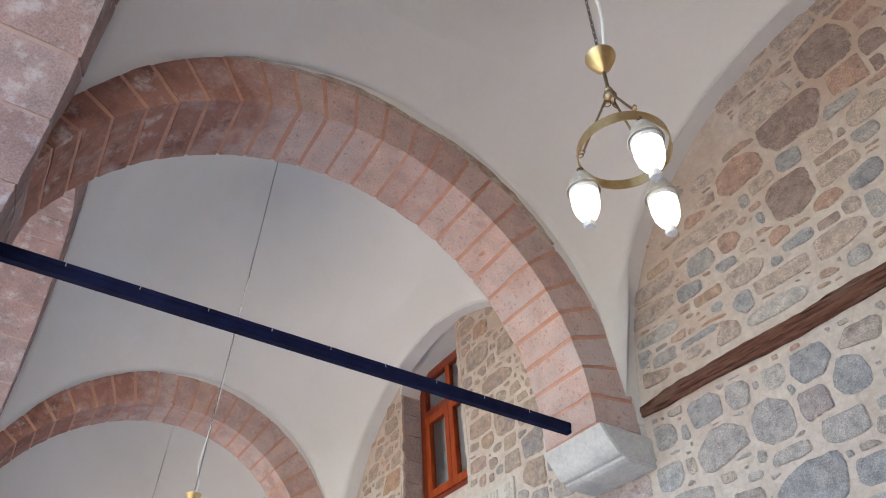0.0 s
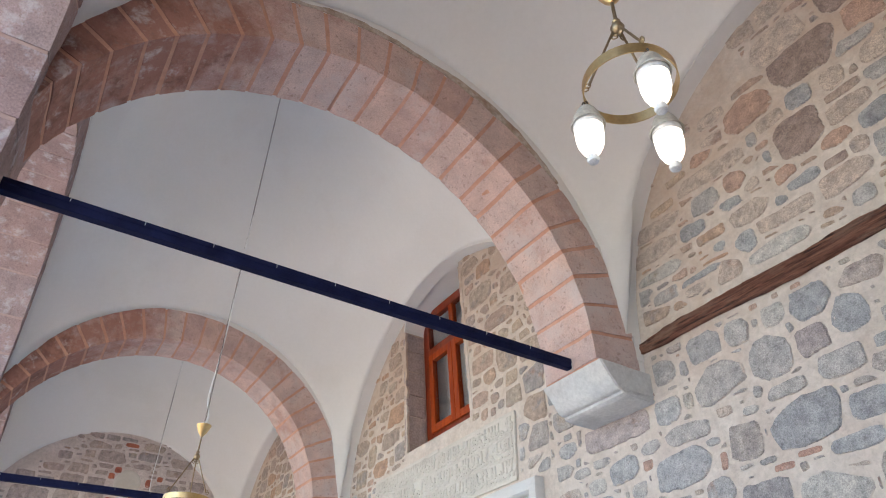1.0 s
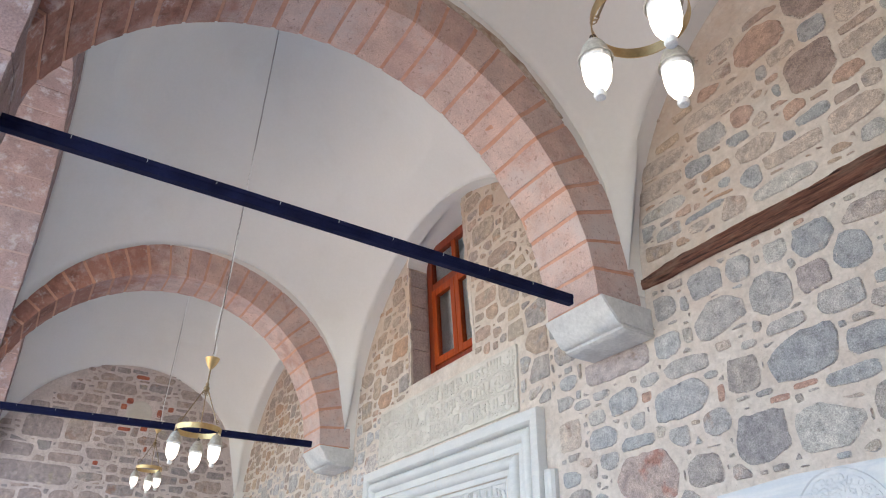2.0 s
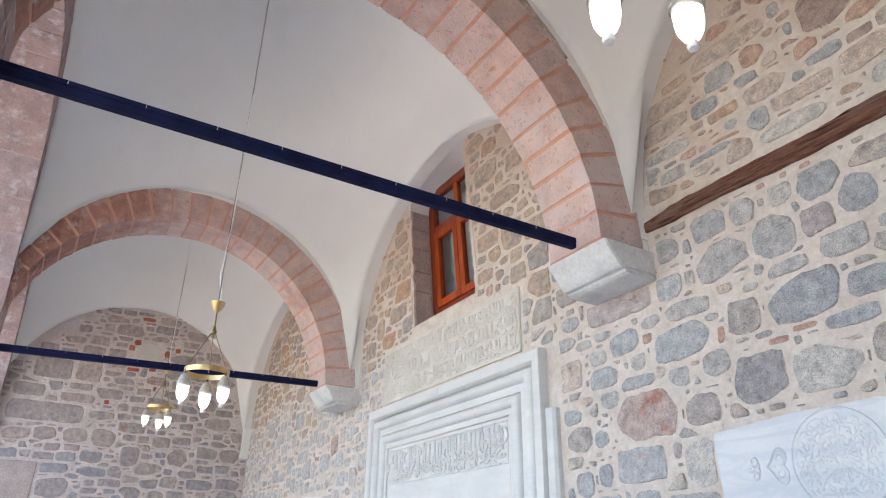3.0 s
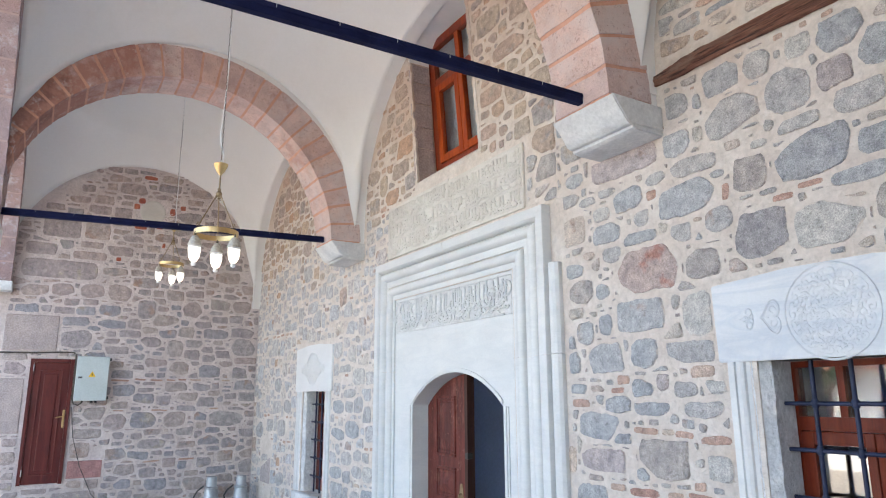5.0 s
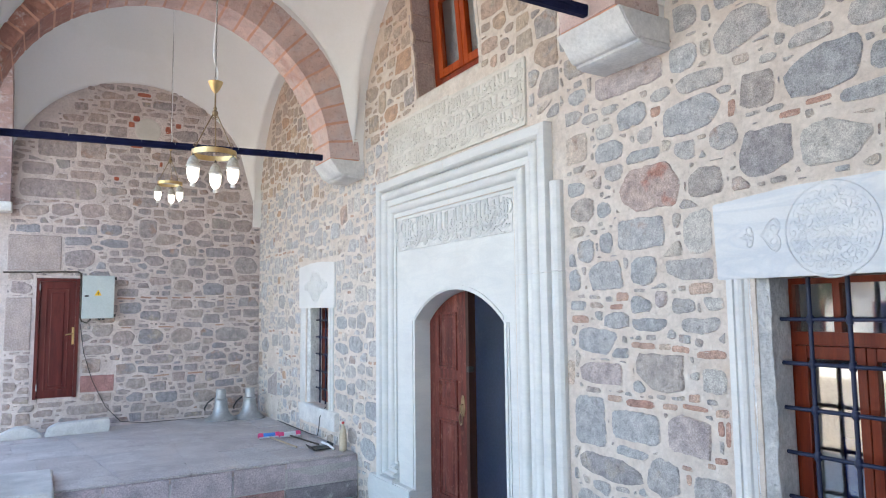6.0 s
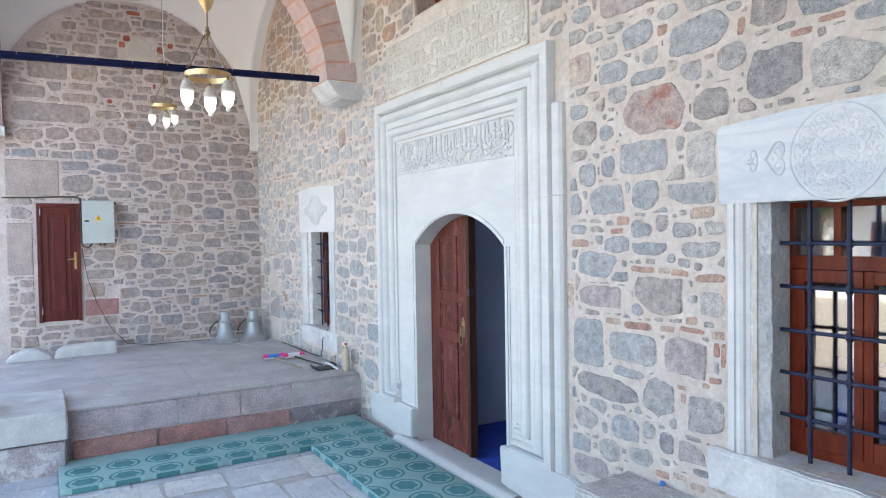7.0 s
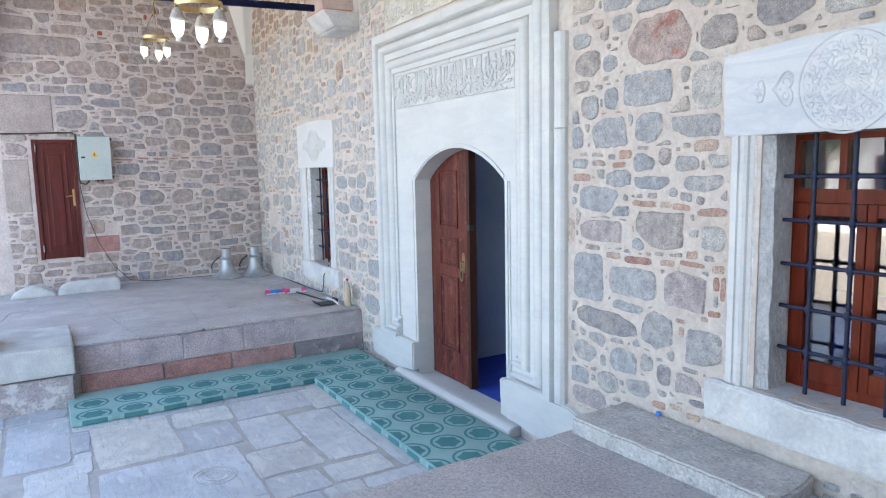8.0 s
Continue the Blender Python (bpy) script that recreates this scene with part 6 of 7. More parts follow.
for x, y, tilt, lab in ((-5.50, -0.68, 0.0, "silver aluminium horn loudspeaker standing on its mouth"), (-5.44, -0.27, 0.5, "grey aluminium horn loudspeaker standing on its mouth")):
    hs = thing("horn_speaker", lab, "loudspeaker", (x, y, 0.452), "horn loudspeakers")
    hs.scale = (1.12, 1.12, 1.12)
    part("bell", lathe(bmesh.new(), [(0.0, 0.02), (0.19, 0.0), (0.205, 0.0), (0.207, 0.012), (0.195, 0.022), (0.165, 0.035), (0.125, 0.07), (0.098, 0.12), (0.085, 0.18), (0.078, 0.25), (0.072, 0.255)], 36), chrome, hs, "flared bell", True)
    part("driver", lathe(bmesh.new(), [(0.07, 0.25), (0.082, 0.26), (0.082, 0.27), (0.066, 0.285), (0.062, 0.38), (0.058, 0.40), (0.03, 0.405), (0.0, 0.405)], 28), chrome, hs, "cylindrical driver", True)
    m = bmesh.new()
    tube(m, [(-0.06, -0.085, 0.28), (-0.10, -0.15, 0.22), (-0.10, -0.19, 0.15), (-0.06, -0.19, 0.13)], 0.010, 8)
    part("bracket", m, cable_black, hs, "black mounting bracket", True)

for y, x, cols, wood, L, ang, lab in ((-0.56, -3.42, (pink_plastic, blue_plastic), stick_wood, 0.78, -0.10, "pink and blue cleaning brush with a wooden stick"), (-0.32, -3.36, (pink_plastic, white_plastic), iron, 0.72, -0.14, "pink and white cleaning brush with a grey stick")):
    br = thing("cleaning_brush", lab, "brush", (x, y, PH + 0.03), "cleaning brushes")
    def cyl(a, b, r):
        return lathe(bmesh.new(), [(0, a), (r * 0.8, a), (r, a + 0.012), (r, b - 0.012), (r * 0.8, b), (0, b)], 16, (0, 0, 0), Matrix.Rotation(radians(90), 4, "X"))
    part("roller", cyl(-0.075, 0.075, 0.027), cols[1], br, "middle of the roller", True)
    part("bristle", cyl(0.076, 0.135, 0.032), cols[0], br, "pink bristle end", True)
    part("bristle", cyl(-0.135, -0.076, 0.032), cols[0], br, "pink bristle end", True)
    part("holder", bx(0.022, 0.045, -0.13, 0.13, -0.026, -0.012, bevel=0.004), white_plastic, br, "white holder bar")
    part("stick", tube(bmesh.new(), [(0.04, 0.0, -0.018), (0.04 + L * 0.5, -0.5 * L * ang, -0.018), (0.04 + L, -L * ang, -0.018)], 0.0105, 10), wood, br, "", True)

tagged(link("bottle_cap", lathe(bmesh.new(), [(0.0, 0.0), (0.0155, 0.0), (0.016, 0.003), (0.0155, 0.018), (0.013, 0.021), (0.0, 0.021)], 20, (2.335, -0.032, PH + 0.104)), blue_plastic, None, True), "small blue plastic cap lying on the stone slab", "bottle cap")

dp = thing("dust_pan", "black and silver hand dustpan lying on the platform", "dustpan", (-2.42, -0.27, PH))
part("pan", prism(bmesh.new(), [(-0.10, 0.0), (0.11, 0.0), (0.13, 0.055), (0.125, 0.06), (0.10, 0.012), (-0.09, 0.012), (-0.13, 0.05), (-0.135, 0.045)], lambda u, v, d: (d, u, v), -0.10, 0.08), cable_black, dp)
part("rim", bx(-0.105, -0.092, -0.13, 0.13, 0.012, 0.022, bevel=0.003), chrome, dp, "pale metal rim")
part("handle", tube(bmesh.new(), [(-0.05, 0.04, 0.06), (0.06, 0.07, 0.05), (0.17, 0.10, 0.012)], 0.013, 10), white_plastic, dp, "pale handle", True)

bt = thing("plastic_bottle", "clear plastic bottle half full of amber liquid with red cap", "bottle", (-2.16, -0.10, PH))
part("body", lathe(bmesh.new(), [(0.0, 0.0), (0.036, 0.0), (0.042, 0.008), (0.043, 0.10), (0.039, 0.11), (0.042, 0.12), (0.041, 0.17), (0.034, 0.22), (0.020, 0.265), (0.013, 0.285), (0.013, 0.295), (0.0, 0.295)], 24), amber, bt, "", True)
part("cap", lathe(bmesh.new(), [(0.0, 0.297), (0.016, 0.297), (0.016, 0.318), (0.0, 0.318)], 16), red_cap, bt, "red screw cap", True)
tagged(link("floor_cable", tube(bmesh.new(), [(-2.95, -0.005, 0.88), (-2.98, -0.07, 0.75), (-2.99, -0.075, 0.62), (-3.05, -0.07, 0.53), (-3.25, -0.06, 0.508), (-3.9, -0.04, 0.49), (-4.8, -0.03, 0.475)], 0.006, 6), cable_black, None, True), "black cable dropping from the window sill to the platform", "cable")

# ---- outside ----
bm = bmesh.new()
n = 24
g = [[bm.verts.new((-300 + 600 * (i / n), -300 + 600 * (j / n), -0.32)) for j in range(n + 1)] for i in range(n + 1)]
for i in range(n):
    for j in range(n):
        bm.faces.new((g[i][j], g[i + 1][j], g[i + 1][j + 1], g[i][j + 1]))
structure("ground", bm, earth, "pale paved court before the portico", "ground")
structure("pavement", bx(-7.5, 7.5, -6.0, -4.05, -0.31, -0.06, bevel=0.02), paving, "broad stone step in front of the arcade", "pavement")
bm = bmesh.new()
box(bm, XE - 0.6, XE - 0.02, 0.31, 8.4, -0.3, 7.0)
box(bm, XW + 0.02, XW + 0.6, 0.71, 8.4, -0.3, 7.0)
# matching invented openings carry that daylight through the outer wall
wall_columns(bm, XE - 0.02, XW + 0.02, -0.3, 7.0, [(a - 0.05, a + 1.45, 3.6, 6.0) for a in (-2.9, 2.5)], 7.8, 8.4)
box(bm, XE - 0.62, XW + 0.62, 0.02, 8.42, 7.002, 7.2)
structure("wall_mosque_body", bm, render_wall, "walls and flat roof of the prayer hall", "wall")
bm = bmesh.new()
for x0, x1 in ((XE - 0.6, XE), (XW, XW + 0.6)):
    box(bm, x0, x1, -4.42, -0.002, 6.36, 6.42)
box(bm, XE - 0.6, XW + 0.6, -4.42, -4.021, 6.352, 6.42)
structure("trim_cornice", bm, lead, "lead covered eaves of the portico", "trim")

# what the panes mirror: a low white house, a wall and trees across the court
house = thing("house", "low white rendered house across the court", "house", (-16, -30, -0.32))
part("wall", bx(-9, 9, -4, 4, 0, 3.4), plaster, house)
part("roof", prism(bmesh.new(), [(-4.5, 3.4), (4.5, 3.4), (0, 5.2)], lambda u, v, d: (d, u, v), -9.4, 9.4), roof_tile, house, "red tiled roof")
for k in range(5):
    w = part("window", bx(-7.4 + 3.4 * k, -6.2 + 3.4 * k, 3.98, 4.03, 1.0, 2.4), navy_steel, house, "dark window")
    part("frame", bx(-7.5 + 3.4 * k, -6.1 + 3.4 * k, 3.96, 4.02, 0.9, 2.5), brown_wood, w)
garden = thing("garden_wall", "long low white garden wall across the court", "wall", (-6, -19, -0.32))
part("body", bx(-30, 30, -0.2, 0.2, 0, 0.9), plaster, garden)
part("coping", bx(-30.1, 30.1, -0.26, 0.26, 0.9, 0.98), old_marble, garden)
leafm = make_mat("dark_leaves", (0.03, 0.06, 0.02), (0.07, 0.11, 0.04), 0.7, s1=3, s2=30, bump=0)


def tree(x, y, h, r, seed):
    tr = thing("tree", "bushy green tree behind the garden wall", "tree", (x, y, -0.32), "garden trees")
    rnd = random.Random(seed)
    bm = tube(bmesh.new(), [(0, 0, 0), (0.05, 0.02, h * 0.35), (0.0, 0.06, h * 0.75)], 0.14, 8)
    for k in range(5):
        t = k * 1.3
        tube(bm, [(0, 0, h * (0.3 + 0.06 * k)), (r * 0.6 * math.cos(t), r * 0.6 * math.sin(t), h * (0.5 + 0.07 * k))], 0.05, 6)
    part("trunk", bm, beam_wood, tr)
    verts, faces = [], []
    for _ in range(1500):
        p = Vector((rnd.gauss(0, 1), rnd.gauss(0, 1), rnd.gauss(0, 1))).normalized() * r * rnd.uniform(0.5, 1.05) * (0.8 + 0.35 * rnd.random())
        p.z = p.z * 0.9 + h * 0.68
        a, b = Vector((rnd.gauss(0, 1), rnd.gauss(0, 1), rnd.gauss(0, 1))).normalized() * 0.16, Vector((rnd.gauss(0, 1), rnd.gauss(0, 1), rnd.gauss(0, 1))).normalized() * 0.1
        k = len(verts)
        verts += [p - a, p - b, p + a, p + b]
        faces.append((k, k + 1, k + 2, k + 3))
    me = bpy.data.meshes.new("crown")
    me.from_pydata(verts, [], faces)
    me.materials.append(leafm)
    new("crown", me).parent = tr


for k, (x, y, h, r) in enumerate(((-20, -24, 5.5, 2.0), (-12, -25, 6.5, 2.3), (-5, -23.5, 5.0, 1.9), (1, -25, 6.0, 2.2), (7, -24, 5.2, 1.8), (14, -26, 6.4, 2.4))):
    tree(x, y, h, r, 100 + k)

# ---- rubble stones of the walls ----


def rubble(u0, u1, v0, v1, fixed, keepouts, inside, seed, sizes, joint, wide, blocks=()):
    """Stones in the bounds: known ones first, then large to small; each is a rough block cut back from its neighbours."""
    rnd = random.Random(seed)
    sites = [(f[0], f[1], f[2] * 0.97, f[3] * 0.97) for f in fixed]
    tones = [f[4] if len(f) > 4 else "" for f in fixed]
    square = {k for k, f in enumerate(fixed) if f in blocks or tones[k].isupper()}
    for s, tries in sizes:
        arr = np.array(sites) if sites else np.zeros((0, 4))
        for _ in range(tries):
            u, v = rnd.uniform(u0, u1), rnd.uniform(v0, v1)
            k = rnd.uniform(0.8, 1.2)
            wd = wide(u, v)
            w, h = s * wd * k * rnd.uniform(0.75, 1.3), s * k * rnd.uniform(0.8, 1.15) * (1.0 if wd < 1.5 else 0.85)
            if not inside(u, v) or any(a - w * 0.6 < u < b + w * 0.6 and c - h * 0.6 < v < d + h * 0.6 for a, b, c, d in keepouts):
                continue
            if len(arr):
                e = (np.abs(arr[:, 0] - u) / (arr[:, 2] + w)) ** 2.6 + (np.abs(arr[:, 1] - v) / (arr[:, 3] + h)) ** 2.6
                if e.min() < 0.80:
                    continue
            sites.append((u, v, w, h))
            arr = np.vstack([arr, sites[-1]])
    arr = np.array(sites)
    out = []
    for i, (u, v, w, h) in enumerate(sites):
        known = i < len(fixed)
        n = 16 if i in square else rnd.choice((7, 8, 9, 10))
        first, ex = rnd.uniform(0, 6.28), 0.22 if i in square else rnd.uniform(0.62, 0.95)
        grow = 1.0 if i in square else 1.12 if known else 1.40
        lean = 0.0 if i in square else rnd.uniform(-0.12, 0.12)
        poly = []
        for k in range(n):
            t = first * (i not in square) + 2 * math.pi * (k + (0 if i in square else rnd.uniform(-0.3, 0.3))) / n
            c, s = math.cos(t), math.sin(t)
            rr = grow + (0.0 if i in square else rnd.uniform(-0.13, 0.11))
            pu, pv = w * rr * math.copysign(abs(c) ** ex, c), h * rr * math.copysign(abs(s) ** ex, s)
            poly.append((u + pu - lean * pv, v + pv + lean * pu))
        d = np.hypot(arr[:, 0] - u, arr[:, 1] - v)
        for j in np.nonzero(d < 1.6)[0]:
            if j == i or d[j] > (w + h + arr[j, 2] + arr[j, 3]) * 1.0:
                continue
            du, dv = arr[j, 0] - u, arr[j, 1] - v
            # the cut follows the longer overlap, so that neighbours in a course meet upright
            gu, gv = du / (w + arr[j, 2]), dv / (h + arr[j, 3])
            nx, ny = gu ** 3 / w, gv ** 3 / h
            L = math.hypot(nx, ny)
            if L < 1e-9:
                continue
            nx, ny = nx / L, ny / L
            # reach of each stone towards the other, between that of an ellipse and that of a block
            fi, fj = (1.0 if q in square else 0.45 for q in (i, j))
            ri = math.hypot(w * nx, h * ny) * (1 - fi) + (abs(w * nx) + abs(h * ny)) * fi
            rj = math.hypot(arr[j, 2] * nx, arr[j, 3] * ny) * (1 - fj) + (abs(arr[j, 2] * nx) + abs(arr[j, 3] * ny)) * fj
            gap = du * nx + dv * ny
            cut = gap * ri / (ri + rj) - joint * rnd.uniform(0.15, 0.55)
            if known and j >= len(fixed):
                cut = max(cut, ri * 1.06)
            elif not known and j < len(fixed):
                cut = min(cut, gap - rj * 1.06 - joint * 0.4)
            poly = clip(poly, nx, ny, nx * u + ny * v + cut)
        for a, b, c, dd in keepouts:
            gaps = [(a - u, (1, 0, a)), (u - b, (-1, 0, -b)), (c - v, (0, 1, c)), (v - dd, (0, -1, -dd))]
            g, (nx, ny, cc) = max(gaps)
            if g > -0.2:
                poly = clip(poly, nx, ny, cc - joint * 0.4)
        poly = clip(clip(clip(clip(poly, 1, 0, u1 - 0.01), -1, 0, -u0 - 0.01), 0, 1, v1), 0, -1, -v0 - 0.004)
        if len(poly) < 3:
            continue
        per = sum(math.dist(p, poly[(k + 1) % len(poly)]) for k, p in enumerate(poly))
        if per < 0.07:
            continue
        big = max(w, h)
        pts = ragged(poly, 34 if big > 0.10 else 22 if big > 0.06 else 12, min(0.013, 0.003 + 0.08 * min(w, h)), rnd, 7.0)
        if all(inside(*p) for p in pts[::3]):
            out.append((pts, rnd.uniform(0.004, 0.014), tones[i] if known else ""))
    return out


def stone_faces(pts, proud, to3, verts, faces, rim):
    """A stone face: its edge sinks under the mortar, its middle stands a little proud."""
    m = len(pts)
    cu, cv = sum(p[0] for p in pts) / m, sum(p[1] for p in pts) / m
    rad = sum(math.dist(p, (cu, cv)) for p in pts) / m
    b = len(verts)
    f1, f2, f3 = max(0.6, 1 - 0.006 / rad), max(0.5, 1 - 0.020 / rad), 0.5 * max(0.5, 1 - 0.020 / rad)
    for s, d, e in ((1.0, -0.004, 0.0), (f1, proud * 0.7 + 0.002, 0.45), (f2, proud, 1.0), (f3, proud + 0.003 * min(1.0, rad / 0.1), 1.0)):
        for p in pts:
            u, v = cu + (p[0] - cu) * s, cv + (p[1] - cv) * s
            wob = 0.007 * min(1.0, rad / 0.08) * noise.noise((u * 13, v * 13, proud * 900)) if d > 0 and s < f1 else 0
            verts.append(to3(u, v, d + wob))
            rim.append(e)
    for r in (0, 1, 2):
        for k in range(m):
            faces.append((b + r * m + k, b + r * m + (k + 1) % m, b + (r + 1) * m + (k + 1) % m, b + (r + 1) * m + k))
    faces.append(tuple(b + 3 * m + k for k in range(m)))


def stone_mesh(name, stones, to3, mat):
    verts, faces, rim = [], [], []
    for pts, proud, _ in stones:
        stone_faces(pts, proud, to3, verts, faces, rim)
    me = bpy.data.meshes.new(name)
    me.from_pydata(verts, [], faces)
    me.materials.append(mat)
    at = me.attributes.new("rim", "FLOAT", "POINT")
    at.data.foreach_set("value", rim)
    smooth(me, 60)
    return me


def lay_stones(owner, stones, to3, pick, near, most, label, name="stone"):
    """The nearest stones one by one, the rest joined by material."""
    stones = sorted(stones, key=near)
    for s in stones[:most]:
        new(name, stone_mesh(name, [s], to3, pick(s)[0])).parent = owner
    rest = collections.defaultdict(list)
    for s in stones[most:]:
        rest[pick(s)[1]].append(s)
    for mat, group in rest.items():
        ob = new("far_" + name + "s", stone_mesh("far_" + name + "s", group, to3, mat))
        ob.parent = owner
        tagged(ob, label, "", "", "stuff")


def brick_outlines(bits):
    out = []
    for u, v, w, h in bits:
        t = brnd.uniform(-0.06, 0.06)
        o = [(u + du * w * math.cos(t) - dv * h * math.sin(t), v + du * w * math.sin(t) + dv * h * math.cos(t)) for du, dv in ((-1, -1), (0, -1.04), (1, -0.96), (1.03, 0), (0.97, 1), (0, 1.03), (-1, 0.97), (-1.03, 0))]
        out.append((ragged(o, 16, min(0.006, 0.3 * min(w, h)), brnd), brnd.uniform(0.002, 0.006), ""))
    return out


# the stones that stand out in the wall: place along it, height, half width, half height, tone (capitals: squared blocks)
STONES_BY_SILL = [(1.8, 1.84, 0.181, 0.086, 'b'), (2.01, 1.78, 0.102, 0.034, 'b'), (1.85, 1.64, 0.219, 0.071, 'p'), (2.3, 1.69, 0.189, 0.114, 'k'), (2.13, 1.59, 0.053, 0.037, 'b'), (2.64, 1.66, 0.087, 0.069, 'c'), (1.71, 1.34, 0.143, 0.16, 'B'), (2.09, 1.35, 0.195, 0.093, 'B'), (2.49, 1.34, 0.156, 0.111, 'p'), (2.05, 1.19, 0.13, 0.039, 'b'), (1.87, 1.07, 0.26, 0.074, 'd'), (2.29, 1.09, 0.127, 0.108, 'g'), (2.59, 1.06, 0.147, 0.114, 'g'), (1.68, 0.84, 0.109, 0.066, 'g'), (2.03, 0.85, 0.118, 0.083, 'b'), (2.13, 0.98, 0.036, 0.028, 'b')]
STONES_BY_BENCH = [(2.39, 0.97, 0.032, 0.043, 'g'), (2.21, 0.88, 0.057, 0.059, 'g'), (1.85, 0.81, 0.036, 0.041, 'g'), (1.62, 0.65, 0.101, 0.071, 'b'), (1.89, 0.68, 0.09, 0.067, 'g'), (2.15, 0.71, 0.1, 0.057, 'g'), (2.35, 0.84, 0.066, 0.057, 'd'), (2.5, 0.82, 0.104, 0.066, 'p'), (2.33, 0.73, 0.046, 0.024, 'g'), (1.72, 0.54, 0.161, 0.078, 'p'), (2.58, 0.74, 0.056, 0.026, 'd'), (1.56, 0.99, 0.04, 0.039, 'b'), (2.38, 1.9, 0.035, 0.031, 'g'), (2.53, 1.68, 0.044, 0.022, 'c')]
STONES_BY_DOOR = [(2.22, 1.96, 0.133, 0.044, 'b'), (2.58, 1.96, 0.133, 0.046, 'g'), (1.97, 1.97, 0.104, 0.052, 'b'), (2.16, 2.06, 0.088, 0.06, 'b'), (2.47, 2.06, 0.08, 0.051, 'g'), (1.62, 2.07, 0.083, 0.034, 'b'), (1.79, 2.07, 0.069, 0.023, 'w'), (2.68, 2.09, 0.08, 0.059, 'c'), (2.32, 2.1, 0.047, 0.047, 'p'), (1.6, 2.23, 0.064, 0.076, 'b'), (1.89, 2.25, 0.158, 0.102, 'b'), (2.53, 2.26, 0.167, 0.063, 'g'), (2.19, 2.27, 0.106, 0.087, 'b'), (2.05, 2.32, 0.029, 0.042, 'g'), (1.71, 2.42, 0.083, 0.077, 'b'), (2.6, 2.46, 0.105, 0.118, 'c'), (1.9, 2.46, 0.059, 0.068, 'b'), (2.18, 2.49, 0.191, 0.1, 'B')]
STONES_BY_LINTEL = [(1.88, 2.67, 0.065, 0.053, 'b'), (1.7, 2.69, 0.112, 0.077, 'k'), (2.65, 2.72, 0.113, 0.085, 'k'), (2.25, 2.77, 0.243, 0.147, 'r'), (3.34, 2.8, 0.168, 0.111, 'c'), (3.01, 2.82, 0.15, 0.124, 'd'), (2.73, 2.83, 0.046, 0.012, 'g'), (1.63, 2.84, 0.095, 0.049, 'b'), (3.62, 2.84, 0.068, 0.088, 'k'), (1.99, 2.89, 0.088, 0.057, 'g'), (3.47, 2.89, 0.055, 0.018, 'w'), (2.53, 2.92, 0.087, 0.052, 'g'), (1.78, 2.92, 0.059, 0.03, 'w'), (2.77, 2.94, 0.096, 0.068, 'g'), (2.22, 2.95, 0.13, 0.048, 'b'), (3.5, 2.98, 0.124, 0.045, 'b'), (1.95, 3.03, 0.121, 0.07, 'b'), (2.24, 3.07, 0.063, 0.053, 'g')]
STONES_OVER_LINTEL = [(2.56, 3.11, 0.203, 0.096, 'b'), (1.61, 3.11, 0.149, 0.102, 'W'), (3.61, 3.12, 0.108, 0.061, 'b'), (3.3, 3.15, 0.181, 0.118, 'b'), (2.98, 3.15, 0.099, 0.105, 'k'), (1.91, 3.17, 0.073, 0.049, 'c'), (2.79, 3.19, 0.054, 0.023, 'g'), (2.14, 3.21, 0.124, 0.073, 'b'), (3.16, 3.24, 0.049, 0.021, 'g'), (3.04, 3.27, 0.052, 0.031, 'c'), (2.65, 3.28, 0.172, 0.057, 'g'), (2.37, 3.28, 0.079, 0.043, 'g'), (1.79, 3.28, 0.082, 0.031, 'g'), (1.97, 3.3, 0.082, 0.03, 'g'), (3.26, 3.31, 0.115, 0.042, 'g'), (2.89, 3.32, 0.057, 0.039, 'w'), (1.58, 3.33, 0.137, 0.049, 'g'), (3.55, 3.34, 0.113, 0.074, 'g')]
STONES_UNDER_BEAM = [(3.01, 3.39, 0.057, 0.016, 'g'), (2.54, 3.45, 0.104, 0.088, 'b'), (2.12, 3.46, 0.286, 0.095, 'P'), (1.67, 3.46, 0.093, 0.053, 'b'), (2.91, 3.47, 0.171, 0.116, 'g'), (1.45, 3.48, 0.081, 0.055, 'g'), (3.46, 3.48, 0.088, 0.089, 'p'), (3.22, 3.5, 0.121, 0.116, 'g'), (3.66, 3.54, 0.095, 0.101, 'b'), (2.7, 3.64, 0.04, 0.05, 'g'), (2.55, 3.67, 0.097, 0.084, 'g'), (3.5, 3.69, 0.108, 0.108, 'b'), (3.08, 3.7, 0.078, 0.077, 'g'), (3.3, 3.7, 0.073, 0.064, 'c'), (2.85, 3.71, 0.117, 0.084, 'g')]
STONES_OVER_BEAM = [(3.45, 4.04, 0.185, 0.062, 'c'), (3.92, 4.06, 0.064, 0.049, 'g'), (3.14, 4.06, 0.09, 0.082, 'w'), (2.89, 4.07, 0.073, 0.046, 'w'), (2.94, 4.12, 0.179, 0.035, 'b'), (2.7, 4.13, 0.115, 0.043, 'g'), (3.29, 4.17, 0.076, 0.077, 'b'), (2.49, 4.2, 0.1, 0.057, 'g'), (3.85, 4.21, 0.172, 0.068, 'w'), (3.55, 4.21, 0.246, 0.065, 'w'), (3.12, 4.24, 0.049, 0.04, 'b'), (4.1, 4.26, 0.052, 0.084, 'g'), (3.54, 4.28, 0.05, 0.047, 'b'), (2.67, 4.3, 0.187, 0.046, 'c'), (4.0, 4.33, 0.052, 0.055, 'w'), (3.69, 4.33, 0.093, 0.056, 'b'), (3.35, 4.34, 0.128, 0.081, 'w'), (3.61, 4.42, 0.065, 0.058, 'o')]
